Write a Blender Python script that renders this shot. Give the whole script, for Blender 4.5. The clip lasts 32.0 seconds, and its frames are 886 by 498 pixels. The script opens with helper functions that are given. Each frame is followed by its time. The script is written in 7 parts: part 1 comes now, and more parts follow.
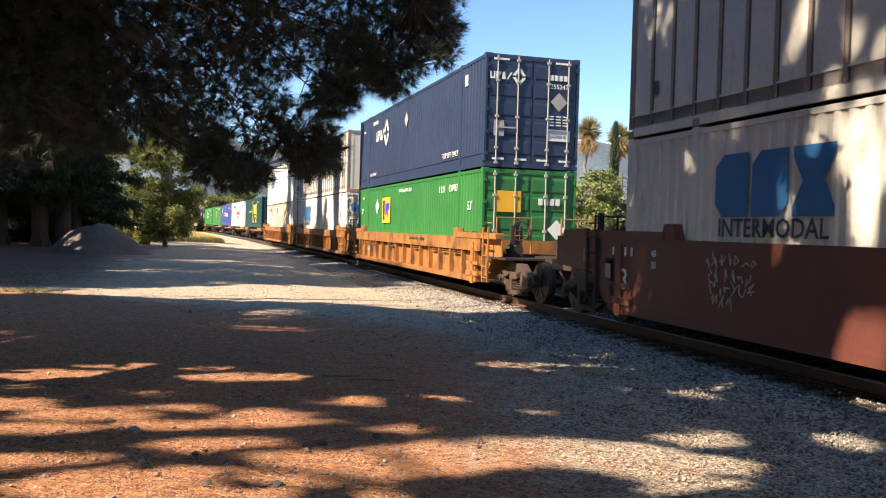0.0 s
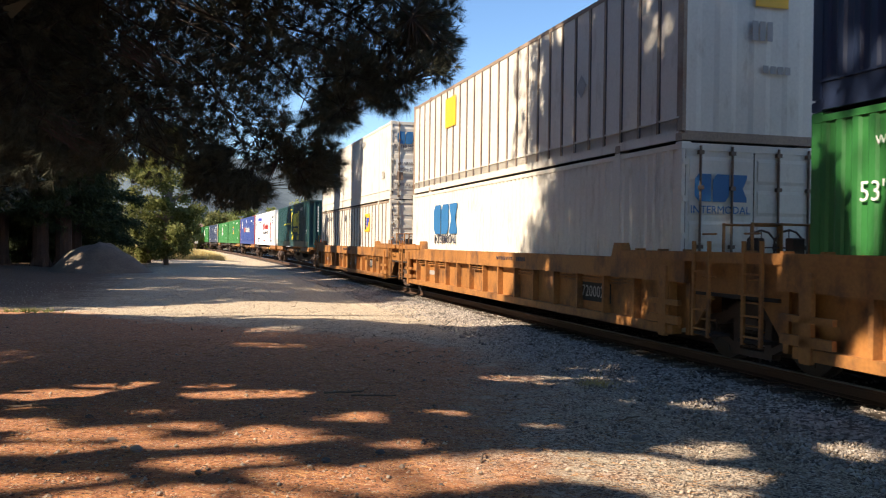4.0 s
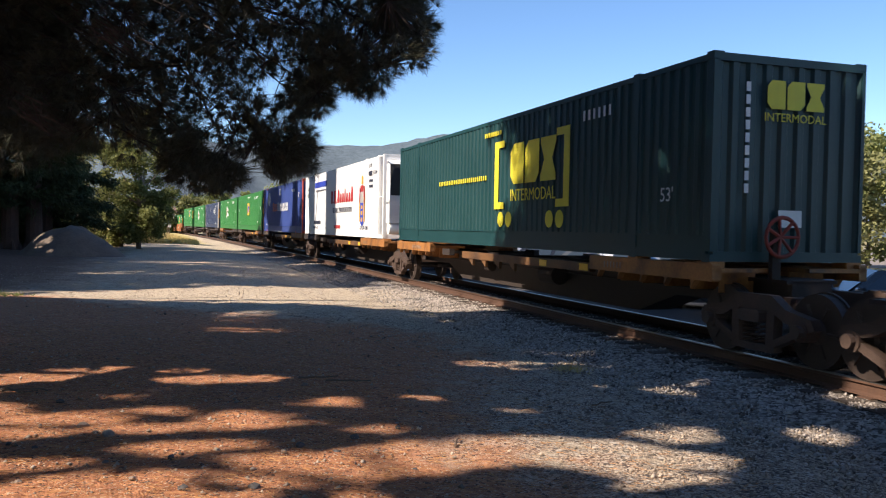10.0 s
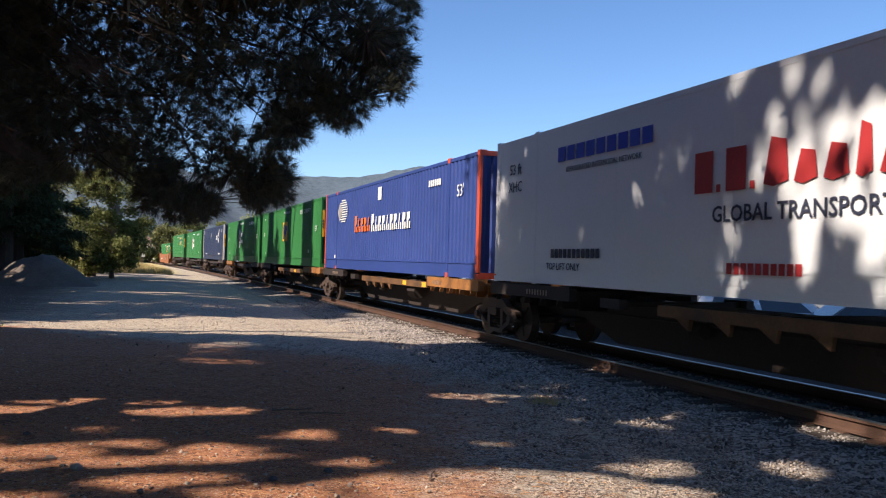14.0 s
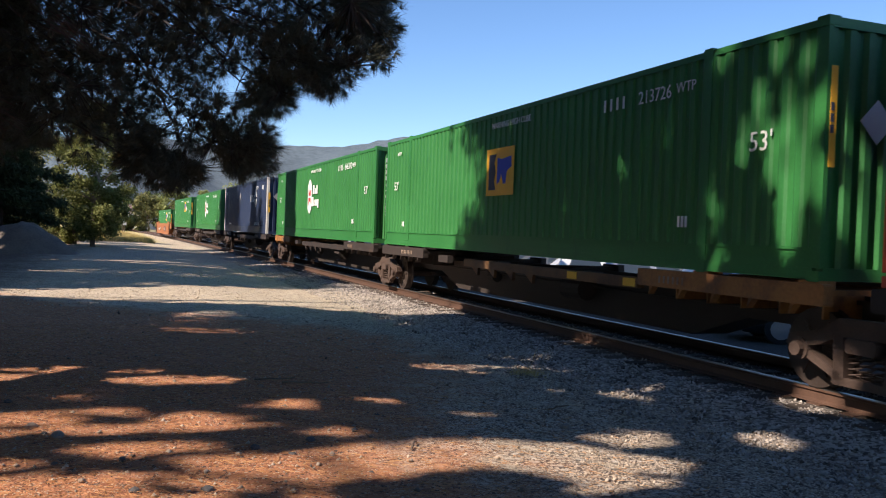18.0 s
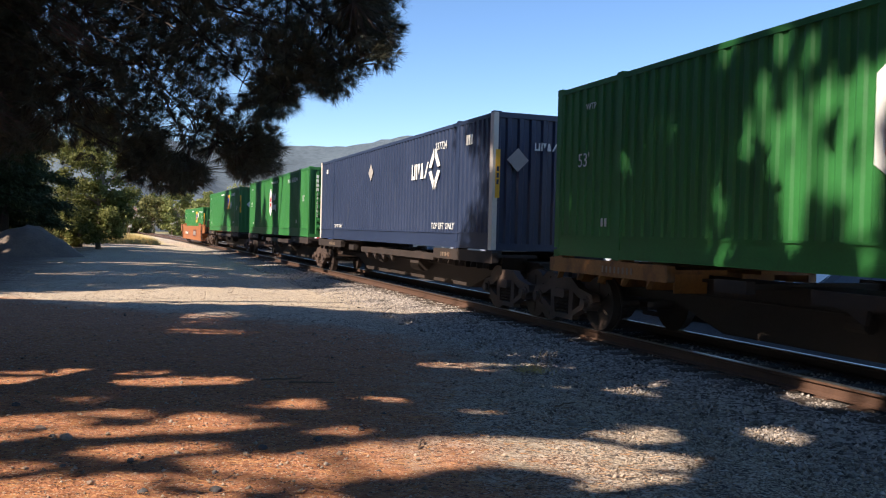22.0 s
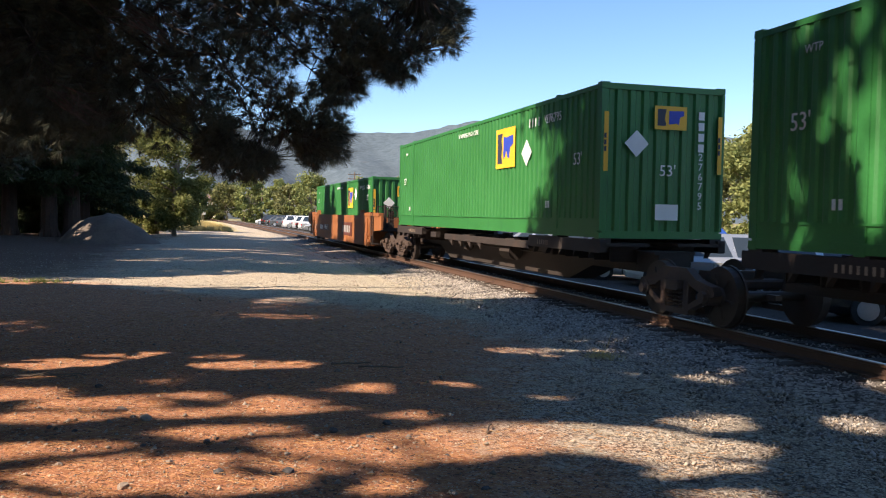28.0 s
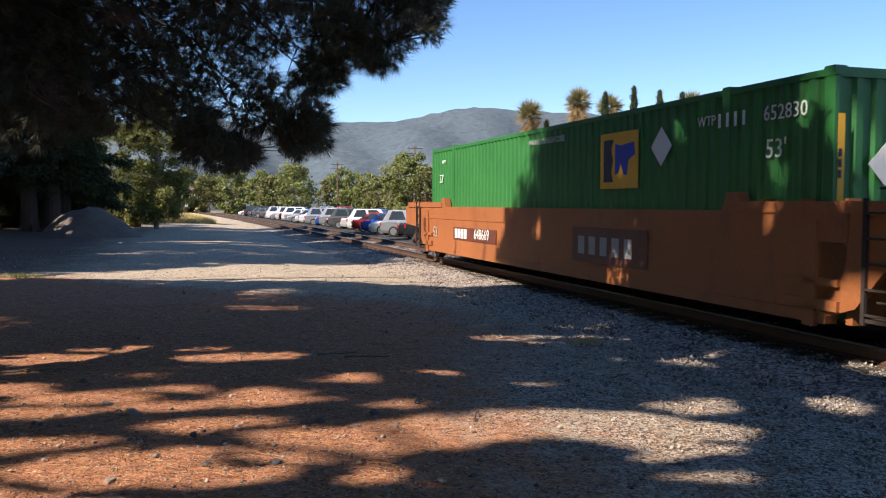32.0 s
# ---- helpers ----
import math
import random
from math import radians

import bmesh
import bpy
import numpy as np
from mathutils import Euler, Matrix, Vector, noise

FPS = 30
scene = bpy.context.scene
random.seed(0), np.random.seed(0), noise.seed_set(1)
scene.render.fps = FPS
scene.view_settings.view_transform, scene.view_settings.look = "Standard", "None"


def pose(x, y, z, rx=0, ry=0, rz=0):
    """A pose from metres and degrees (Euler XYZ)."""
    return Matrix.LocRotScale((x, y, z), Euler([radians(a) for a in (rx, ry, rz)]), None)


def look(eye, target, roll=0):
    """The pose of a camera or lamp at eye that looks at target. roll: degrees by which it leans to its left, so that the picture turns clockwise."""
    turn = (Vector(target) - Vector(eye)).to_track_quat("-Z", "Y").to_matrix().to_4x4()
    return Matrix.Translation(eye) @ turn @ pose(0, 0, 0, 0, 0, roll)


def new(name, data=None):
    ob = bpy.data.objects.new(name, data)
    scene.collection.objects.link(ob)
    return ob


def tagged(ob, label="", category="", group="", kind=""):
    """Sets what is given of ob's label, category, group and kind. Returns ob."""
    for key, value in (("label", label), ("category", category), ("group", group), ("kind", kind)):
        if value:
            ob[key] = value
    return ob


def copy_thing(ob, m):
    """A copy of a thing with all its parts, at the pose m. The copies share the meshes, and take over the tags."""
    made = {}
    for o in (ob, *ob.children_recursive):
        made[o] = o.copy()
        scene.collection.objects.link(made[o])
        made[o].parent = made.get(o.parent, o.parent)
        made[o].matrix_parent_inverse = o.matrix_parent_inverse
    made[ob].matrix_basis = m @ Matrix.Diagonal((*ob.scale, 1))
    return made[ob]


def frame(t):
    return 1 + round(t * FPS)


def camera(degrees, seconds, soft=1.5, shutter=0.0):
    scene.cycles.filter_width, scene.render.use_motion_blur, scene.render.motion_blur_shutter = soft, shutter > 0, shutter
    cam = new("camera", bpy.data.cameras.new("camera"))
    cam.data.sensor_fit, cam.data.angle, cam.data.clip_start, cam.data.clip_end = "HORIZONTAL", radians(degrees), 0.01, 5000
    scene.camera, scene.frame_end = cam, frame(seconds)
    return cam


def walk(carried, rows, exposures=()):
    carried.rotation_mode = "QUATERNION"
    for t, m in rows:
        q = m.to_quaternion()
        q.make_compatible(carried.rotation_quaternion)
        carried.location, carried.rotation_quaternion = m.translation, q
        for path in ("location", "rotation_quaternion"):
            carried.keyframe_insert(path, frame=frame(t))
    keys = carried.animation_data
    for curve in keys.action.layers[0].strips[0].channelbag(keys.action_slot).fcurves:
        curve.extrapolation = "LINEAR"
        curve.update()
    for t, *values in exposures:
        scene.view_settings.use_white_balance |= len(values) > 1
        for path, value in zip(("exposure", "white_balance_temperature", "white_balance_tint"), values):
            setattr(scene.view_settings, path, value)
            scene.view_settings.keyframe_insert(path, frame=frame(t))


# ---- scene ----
import functools

# ---------------------------------------------------------------- camera and path
EYE = (0.0, 0.0, 1.624)
cam = camera(54.86, 32.0, soft=1.1, shutter=0.1)
ROWS = [
    (0, -0.00, -1.36, -1.56), (0.5, -0.27, -1.52, -1.59), (1, -0.24, -1.04, -1.36), (1.5, -0.32, -0.77, -1.47),
    (2, -0.34, -0.84, -1.46), (2.5, -0.30, -0.80, -1.39), (3, -0.25, -0.53, -1.20), (3.5, 0.04, -0.40, -0.76),
    (5.5, 0.11, -0.51, -0.99), (6, 0.25, -1.03, -1.60), (6.5, -0.34, -1.51, -1.22), (7, -0.92, -0.98, -0.60),
    (7.5, -0.43, -0.53, -0.41), (8, -0.21, -1.06, -0.54), (8.5, -0.76, -1.59, -0.89), (9, -1.38, -1.92, -1.20),
    (9.5, -1.90, -1.48, -1.26), (10, -1.60, -1.35, -1.14), (10.5, -1.42, -2.00, -1.48), (11, -1.69, -2.04, -2.14),
    (11.5, -2.33, -1.21, -2.09), (12, -1.96, 0.04, -1.73), (12.5, -2.52, 0.60, -1.84), (13, -4.45, 0.46, -1.85),
    (13.5, -3.22, 0.96, -1.34), (14, -3.19, 0.82, -1.54), (14.5, -3.85, 0.24, -2.40), (16.5, -4.91, -0.73, -3.36),
    (17, -4.58, -0.83, -2.61), (17.5, -4.22, -1.17, -2.17), (18, -4.29, -1.08, -2.09), (18.5, -4.34, -1.14, -2.09),
    (19, -4.10, -0.93, -1.91), (19.5, -3.97, -0.78, -1.59), (20, -3.59, -0.83, -1.12), (20.5, -3.24, -0.95, -0.96),
    (21, -3.25, -1.61, -1.40), (21.5, -3.59, -1.57, -1.53), (22, -3.98, -1.20, -1.39), (22.5, -4.21, -1.06, -1.48),
    (23, -4.62, -1.30, -1.88), (23.5, -3.05, -1.41, -1.82), (24, -1.17, -1.68, -1.66), (24.5, -1.51, -1.77, -1.81),
    (26.5, -2.02, -1.72, -1.39), (27, -1.58, -1.88, -1.24), (27.5, -0.08, -2.19, -0.98), (28, 0.53, -2.27, -1.00),
    (28.5, 0.42, -2.27, -1.09), (29, 1.17, -2.28, -0.20), (29.5, 1.65, -2.49, 0.03), (30, 1.38, -2.48, -0.35),
    (30.5, 1.21, -2.22, -0.47), (31, 0.56, -2.04, -0.33), (31.5, -0.10, -2.36, -0.19), (32, -0.56, -3.02, -0.17),
]
EXPOSURES = [(0, 1.32, 6750, 10), (3.5, 1.14, 6750, 10), (6, 1.1, 6650, 11), (9, 1.02, 6450, 13), (13, .7, 6100, 15), (18, .85, 6250, 15), (24, 1.02, 6450, 13.5), (28, 1.1, 6550, 13), (31, 1.1, 6500, 13), (32, .88, 6250, 14)]
walk(cam, [(t, pose(*EYE, 90 + p, r, y)) for t, y, p, r in ROWS], EXPOSURES)

# ---------------------------------------------------------------- light
SUN_EL, SUN_AZ = radians(42), radians(31)      # azimuth: from the left (-x), turned towards the viewer's back
SUN = Vector((-math.cos(SUN_EL) * math.cos(SUN_AZ), -math.cos(SUN_EL) * math.sin(SUN_AZ), math.sin(SUN_EL)))
world = bpy.data.worlds.new("sky")
scene.world = world
world.use_nodes = True
wn = world.node_tree.nodes
sky = wn.new("ShaderNodeTexSky")
sky.sky_type, sky.sun_disc = "NISHITA", False
sky.sun_elevation, sky.sun_rotation = SUN_EL, math.atan2(SUN.x, SUN.y)
sky.air_density, sky.dust_density, sky.ozone_density = 0.85, 0.0, 3.0
hue = wn.new("ShaderNodeHueSaturation")
hue.inputs["Saturation"].default_value = 1.1
world.node_tree.links.new(sky.outputs[0], hue.inputs["Color"])
world.node_tree.links.new(hue.outputs[0], wn["Background"].inputs[0])
wn["Background"].inputs[1].default_value = 0.1
sun = new("sun", bpy.data.lights.new("sun", "SUN"))
sun.data.energy, sun.data.angle, sun.data.color = 5.0, radians(0.45), (1.0, 0.88, 0.72)
sun.matrix_world = look(SUN * 60, (0, 0, 0))

# ---------------------------------------------------------------- the track's line
AZ, DIST, BEND = radians(16.1545), 8.337, -0.0004
HALF_GAUGE = 0.7525


def line(s):
    """Place and heading of the track's middle, s metres past the point abreast of the viewer."""
    th = AZ - BEND * s / 2
    return (DIST * math.cos(AZ) - math.sin(th) * s, DIST * math.sin(AZ) + math.cos(th) * s, AZ - BEND * s)


def on_track(s, off=0.0, z=0.0, turn=0.0):
    """Pose with x along the train's travel (towards the viewer), y away from the viewer."""
    x, y, th = line(s)
    return pose(x + off * math.cos(th), y + off * math.sin(th), z, 0, 0, math.degrees(th) - 90 + turn)


def track_coords(x, y):
    s = -x * np.sin(AZ) + y * np.cos(AZ)
    sc = np.clip(s, -300, 420)
    v = x * np.cos(AZ) + y * np.sin(AZ) - DIST - BEND / 2 * sc * sc
    return s, v


def travelled(t):
    return 6.87 * t + 0.182816 * t - 5.25872e-3 * t ** 2 - 1.78285e-4 * t ** 3 + 5.41728e-6 * t ** 4


# ---------------------------------------------------------------- materials
def nodes_of(m):
    m.use_nodes = True
    return m.node_tree.nodes, m.node_tree.links


def paint(name, color, rough=0.6, metal=0.0, vary=0.25, scale=2.0, fine=40.0, bump=0.15, dirt=None, dirt_amount=0.0,
          dirt_scale=1.2, streak=1.0, random_amount=0.0, coat=0.0, bump_scale=None):
    """A surface with variation at two scales, stains of another colour and fine relief."""
    m = bpy.data.materials.new(name)
    n, l = nodes_of(m)
    b = n["Principled BSDF"]
    co = n.new("ShaderNodeTexCoord")
    src = co.outputs["Object"]
    big = n.new("ShaderNodeTexNoise")
    big.inputs["Scale"].default_value, big.inputs["Detail"].default_value = scale, 5
    small = n.new("ShaderNodeTexNoise")
    small.inputs["Scale"].default_value, small.inputs["Detail"].default_value = fine, 3
    l.new(src, big.inputs["Vector"]), l.new(src, small.inputs["Vector"])
    mix = n.new("ShaderNodeMath")
    mix.operation = "ADD"
    l.new(big.outputs[0], mix.inputs[0]), l.new(small.outputs[0], mix.inputs[1])
    rng = n.new("ShaderNodeMapRange")
    rng.inputs[1].default_value, rng.inputs[2].default_value = 0.6, 1.4
    rng.inputs[3].default_value, rng.inputs[4].default_value = 1 - vary, 1 + vary
    l.new(mix.outputs[0], rng.inputs[0])
    val = n.new("ShaderNodeHueSaturation")
    val.inputs["Color"].default_value = (*color, 1)
    l.new(rng.outputs[0], val.inputs["Value"])
    out = val.outputs[0]
    if random_amount:
        info = n.new("ShaderNodeObjectInfo")
        r2 = n.new("ShaderNodeMapRange")
        r2.inputs[3].default_value, r2.inputs[4].default_value = 1 - random_amount, 1 + random_amount
        l.new(info.outputs["Random"], r2.inputs[0])
        h2 = n.new("ShaderNodeHueSaturation")
        l.new(out, h2.inputs["Color"]), l.new(r2.outputs[0], h2.inputs["Value"])
        out = h2.outputs[0]
    if dirt:
        mp = n.new("ShaderNodeMapping")
        mp.inputs["Scale"].default_value = (streak, streak, 1.0)
        l.new(src, mp.inputs[0])
        dn = n.new("ShaderNodeTexNoise")
        dn.inputs["Scale"].default_value, dn.inputs["Detail"].default_value, dn.inputs["Roughness"].default_value = dirt_scale, 8, 0.65
        l.new(mp.outputs[0], dn.inputs["Vector"])
        dr = n.new("ShaderNodeMapRange")
        dr.inputs[1].default_value, dr.inputs[2].default_value = 0.62 - 0.25 * dirt_amount, 0.82 - 0.2 * dirt_amount
        dr.inputs[4].default_value = min(1.0, 0.5 + dirt_amount)
        l.new(dn.outputs[0], dr.inputs[0])
        dm = n.new("ShaderNodeMix")
        dm.data_type = "RGBA"
        dm.inputs[7].default_value = (*dirt, 1)
        l.new(dr.outputs[0], dm.inputs[0]), l.new(out, dm.inputs[6])
        out = dm.outputs[2]
    l.new(out, b.inputs["Base Color"])
    rr = n.new("ShaderNodeMapRange")
    rr.inputs[3].default_value, rr.inputs[4].default_value = max(0.05, rough - 0.12), min(1, rough + 0.12)
    l.new(big.outputs[0], rr.inputs[0]), l.new(rr.outputs[0], b.inputs["Roughness"])
    b.inputs["Metallic"].default_value = metal
    b.inputs["Coat Weight"].default_value = coat
    if bump:
        bp = n.new("ShaderNodeBump")
        bp.inputs["Strength"].default_value, bp.inputs["Distance"].default_value = bump, 0.01
        l.new(small.outputs[0], bp.inputs["Height"]), l.new(bp.outputs[0], b.inputs["Normal"])
    return m


RUST = (0.14, 0.055, 0.025)
GREEN = paint("green_container_paint", (0.028, 0.162, 0.038), 0.5, vary=0.16, scale=0.7, fine=25, bump=0.05, dirt=(0.015, 0.085, 0.03), dirt_amount=0.2, streak=2.5)
NAVY = paint("navy_container_paint", (0.022, 0.035, 0.078), 0.45, vary=0.15, scale=0.7, fine=25, bump=0.05, dirt=(0.05, 0.06, 0.085), dirt_amount=0.15, streak=3)
BLUE = paint("blue_container_paint", (0.03, 0.057, 0.22), 0.5, vary=0.15, scale=0.7, fine=25, bump=0.05, dirt=(0.06, 0.075, 0.16), dirt_amount=0.15, streak=3)
TEAL = paint("dark_teal_container_paint", (0.008, 0.046, 0.05), 0.5, vary=0.15, scale=0.7, fine=25, bump=0.05, dirt=(0.015, 0.035, 0.036), dirt_amount=0.15, streak=3)
WHITE = paint("weathered_white_container_paint", (0.66, 0.61, 0.53), 0.55, vary=0.1, scale=0.8, fine=20, bump=0.05, dirt=(0.36, 0.28, 0.20), dirt_amount=0.2, streak=3)
REEFER = paint("clean_white_reefer_skin", (0.78, 0.78, 0.77), 0.4, vary=0.05, scale=0.6, fine=20, bump=0.03)
GREY_RUST = paint("rusty_grey_frame_steel", (0.30, 0.22, 0.16), 0.65, vary=0.3, scale=2, fine=30, dirt=RUST, dirt_amount=0.35)
YELLOW = paint("weathered_yellow_car_paint", (0.33, 0.138, 0.036), 0.62, vary=0.28, scale=1.2, fine=22, dirt=(0.085, 0.04, 0.022), dirt_amount=0.6, streak=1.5, dirt_scale=1.6)
BROWN = paint("red_brown_car_paint", (0.13, 0.04, 0.027), 0.5, vary=0.22, scale=0.9, fine=22, dirt=(0.085, 0.034, 0.024), dirt_amount=0.45, streak=2)
RUSTYELLOW = paint("rusted_yellow_sill_paint", (0.15, 0.07, 0.024), 0.7, vary=0.3, scale=2, fine=25, dirt=(0.05, 0.028, 0.018), dirt_amount=0.5)
ORANGEBROWN = paint("sun_faded_orange_brown_car_paint", (0.31, 0.105, 0.032), 0.62, vary=0.2, scale=0.9, fine=22, dirt=(0.17, 0.06, 0.03), dirt_amount=0.28, streak=2)
SPINE = paint("grimy_brown_underframe", (0.03, 0.02, 0.016), 0.8, vary=0.3, scale=2, fine=25, dirt=(0.10, 0.05, 0.028), dirt_amount=0.15)
TRUCK = paint("rusty_cast_truck_steel", (0.078, 0.048, 0.035), 0.78, metal=0.05, vary=0.3, scale=5, fine=45, dirt=(0.05, 0.035, 0.03), dirt_amount=0.3)
WHEEL = paint("worn_wheel_steel", (0.06, 0.042, 0.034), 0.6, metal=0.4, vary=0.25, scale=6, fine=50)
RAILTOP = paint("polished_rail_head", (0.42, 0.40, 0.38), 0.34, metal=1.0, vary=0.1, scale=3, fine=60, bump=0.03)
RAIL = paint("rusty_rail_web", (0.085, 0.042, 0.025), 0.8, vary=0.25, scale=4, fine=50, bump=0.3)
TIE = paint("oil_dark_wood_tie", (0.07, 0.052, 0.04), 0.9, vary=0.3, scale=3, fine=40, bump=0.5, random_amount=0.3)
BLACK = paint("black_rubber_and_gaps", (0.018, 0.018, 0.019), 0.7, vary=0.2, scale=4, fine=40)
WHITEMARK = paint("white_stencil_paint", (0.75, 0.75, 0.72), 0.6, vary=0.1, scale=3, fine=60, bump=0)
YELLOWMARK = paint("yellow_marking_paint", (0.80, 0.43, 0.03), 0.55, vary=0.1, scale=3, fine=60, bump=0)
GOLDMARK = paint("lime_yellow_marking_paint", (0.68, 0.60, 0.04), 0.55, vary=0.1, scale=3, fine=60, bump=0)
BLUEMARK = paint("faded_blue_marking_paint", (0.025, 0.14, 0.33), 0.6, vary=0.15, scale=2, fine=60, bump=0)
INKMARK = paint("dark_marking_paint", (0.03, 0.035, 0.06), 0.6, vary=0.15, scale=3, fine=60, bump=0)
ROYALMARK = paint("royal_blue_marking_paint", (0.03, 0.06, 0.42), 0.6, vary=0.1, scale=3, fine=60, bump=0)
REDMARK = paint("red_marking_paint", (0.42, 0.03, 0.03), 0.6, vary=0.1, scale=3, fine=60, bump=0)
ORANGEMARK = paint("orange_marking_paint", (0.75, 0.16, 0.03), 0.6, vary=0.1, scale=3, fine=60, bump=0)
GREYMARK = paint("worn_grey_placard", (0.36, 0.34, 0.32), 0.7, vary=0.15, scale=5, fine=60, bump=0)
RUSTYROD = paint("rust_stained_rod_steel", (0.16, 0.115, 0.085), 0.7, metal=0.2, vary=0.35, scale=6, fine=40, dirt=RUST, dirt_amount=0.3)
DULLRED = paint("dull_red_paint", (0.26, 0.04, 0.025), 0.65, vary=0.25, scale=4, fine=40, dirt=RUST, dirt_amount=0.3)
REDPAINT = paint("orange_red_post_paint", (0.52, 0.075, 0.035), 0.5, vary=0.12, scale=2, fine=30, bump=0.05)


# ---------------------------------------------------------------- mesh building
class Shape:
    """Collects faces and makes one mesh of them."""

    def __init__(self):
        self.v, self.f, self.g = [], [], []

    def add(self, verts, faces):
        k = len(self.v)
        self.g.append((k, len(self.f)))
        self.v += [tuple(p) for p in verts]
        self.f += [tuple(i + k for i in q) for q in faces]
        return self

    def box(self, x0, x1, y0, y1, z0, z1, m=None, bevel=0.0):
        if bevel:
            return self.prism([(x0 + bevel, z0), (x1 - bevel, z0), (x1, z0 + bevel), (x1, z1 - bevel), (x1 - bevel, z1),
                               (x0 + bevel, z1), (x0, z1 - bevel), (x0, z0 + bevel)], y0, y1, m=m)
        p = [Vector(q) for q in ((x0, y0, z0), (x1, y0, z0), (x1, y1, z0), (x0, y1, z0), (x0, y0, z1), (x1, y0, z1), (x1, y1, z1), (x0, y1, z1))]
        if m:
            p = [m @ q for q in p]
        return self.add(p, [(0, 3, 2, 1), (4, 5, 6, 7), (0, 1, 5, 4), (1, 2, 6, 5), (2, 3, 7, 6), (3, 0, 4, 7)])

    def prism(self, outline, y0, y1, m=None):
        """An outline in x, z carried from y0 to y1."""
        k = len(outline)
        p = [Vector((x, y0, z)) for x, z in outline] + [Vector((x, y1, z)) for x, z in outline]
        if m:
            p = [m @ q for q in p]
        return self.add(p, [tuple(range(k)), tuple(range(2 * k - 1, k - 1, -1))] + [((i + 1) % k, i, i + k, (i + 1) % k + k) for i in range(k)])

    def tube(self, a, b, r0, r1=None, sides=8, caps=True):
        a, b = Vector(a), Vector(b)
        r1 = r0 if r1 is None else r1
        q = (b - a).to_track_quat("Z", "Y")
        ring = [Vector((math.cos(6.28319 * i / sides), math.sin(6.28319 * i / sides), 0)) for i in range(sides)]
        p = [a + q @ (r * r0) for r in ring] + [b + q @ (r * r1) for r in ring]
        fs = [(i, (i + 1) % sides, (i + 1) % sides + sides, i + sides) for i in range(sides)]
        if caps:
            fs += [tuple(range(sides - 1, -1, -1)), tuple(range(sides, 2 * sides))]
        return self.add(p, fs)

    def disc_y(self, x, z, y0, y1, r, sides=24):
        return self.tube((x, y0, z), (x, y1, z), r, sides=sides)

    def plate(self, outline, y, t=0.004):
        """A thin flat shape in x, z lying against the plane y, facing -y."""
        return self.prism(outline, y - t, y)

    def mesh(self, name, material, smooth=False):
        me = bpy.data.meshes.new(name)
        me.from_pydata(self.v, [], self.f)
        me.materials.append(material)
        if smooth:
            me.shade_smooth()
        me.update()
        return me


def pieces_of(shape):
    """The single solids that a shape was put together from."""
    ends = shape.g[1:] + [(len(shape.v), len(shape.f))]
    for (v0, f0), (v1, f1) in zip(shape.g, ends):
        s = Shape()
        s.v, s.f, s.g = shape.v[v0:v1], [tuple(i - v0 for i in q) for q in shape.f[f0:f1]], [(0, 0)]
        yield s


def split(name, shape, material, parent, label=""):
    """One part for each solid of the shape."""
    return [part(name, s, material, parent, label) for s in pieces_of(shape)]


def part(name, shape, material, parent, label="", m=None, smooth=False):
    me = shape if isinstance(shape, bpy.types.Mesh) else shape.mesh(name, material, smooth)
    ob = new(name, me)
    ob.parent = parent
    if m:
        ob.matrix_basis = m
    if label:
        ob["label"] = label
    return ob


def thing(name, label, category, group="", kind="", m=None):
    ob = tagged(new(name), label, category, group, kind)
    if m:
        ob.matrix_basis = m
    return ob


def solid(name, shape, material, label, category="", group="", kind="", m=None, smooth=False):
    """A thing or a piece of the setting made of one mesh."""
    ob = new(name, shape if isinstance(shape, bpy.types.Mesh) else shape.mesh(name, material, smooth))
    if m:
        ob.matrix_basis = m
    return tagged(ob, label, category, group, kind)


def lettering(text, size, material, m, width=None, bold=0.0):
    """Flat raised letters as a mesh, in x, z, facing -y, from the left end."""
    cu = bpy.data.curves.new("lettering", "FONT")
    cu.body, cu.size, cu.extrude, cu.offset, cu.resolution_u = text, size, 0.002, bold, 2
    cu.align_x, cu.align_y = "CENTER", "CENTER"
    ob = bpy.data.objects.new("lettering", cu)
    me = bpy.data.meshes.new_from_object(ob)
    bpy.data.objects.remove(ob)
    bpy.data.curves.remove(cu)
    me.transform(m @ pose(0, 0, 0, 90, 0, 0))
    me.materials.clear()
    me.materials.append(material)
    return me


def raw_mesh(name, verts, tris, material):
    """A large mesh from arrays of corners and triangles."""
    verts, tris = np.asarray(verts, np.float32), np.asarray(tris, np.int32)
    me = bpy.data.meshes.new(name)
    me.vertices.add(len(verts)), me.loops.add(tris.size), me.polygons.add(len(tris))
    me.vertices.foreach_set("co", verts.ravel())
    me.loops.foreach_set("vertex_index", tris.ravel())
    me.polygons.foreach_set("loop_start", np.arange(len(tris), dtype=np.int32) * tris.shape[1])
    me.materials.append(material)
    me.update(calc_edges=True)
    return me
# ---------------------------------------------------------------- ground
def smooth01(a):
    a = np.clip(a, 0, 1)
    return a * a * (3 - 2 * a)


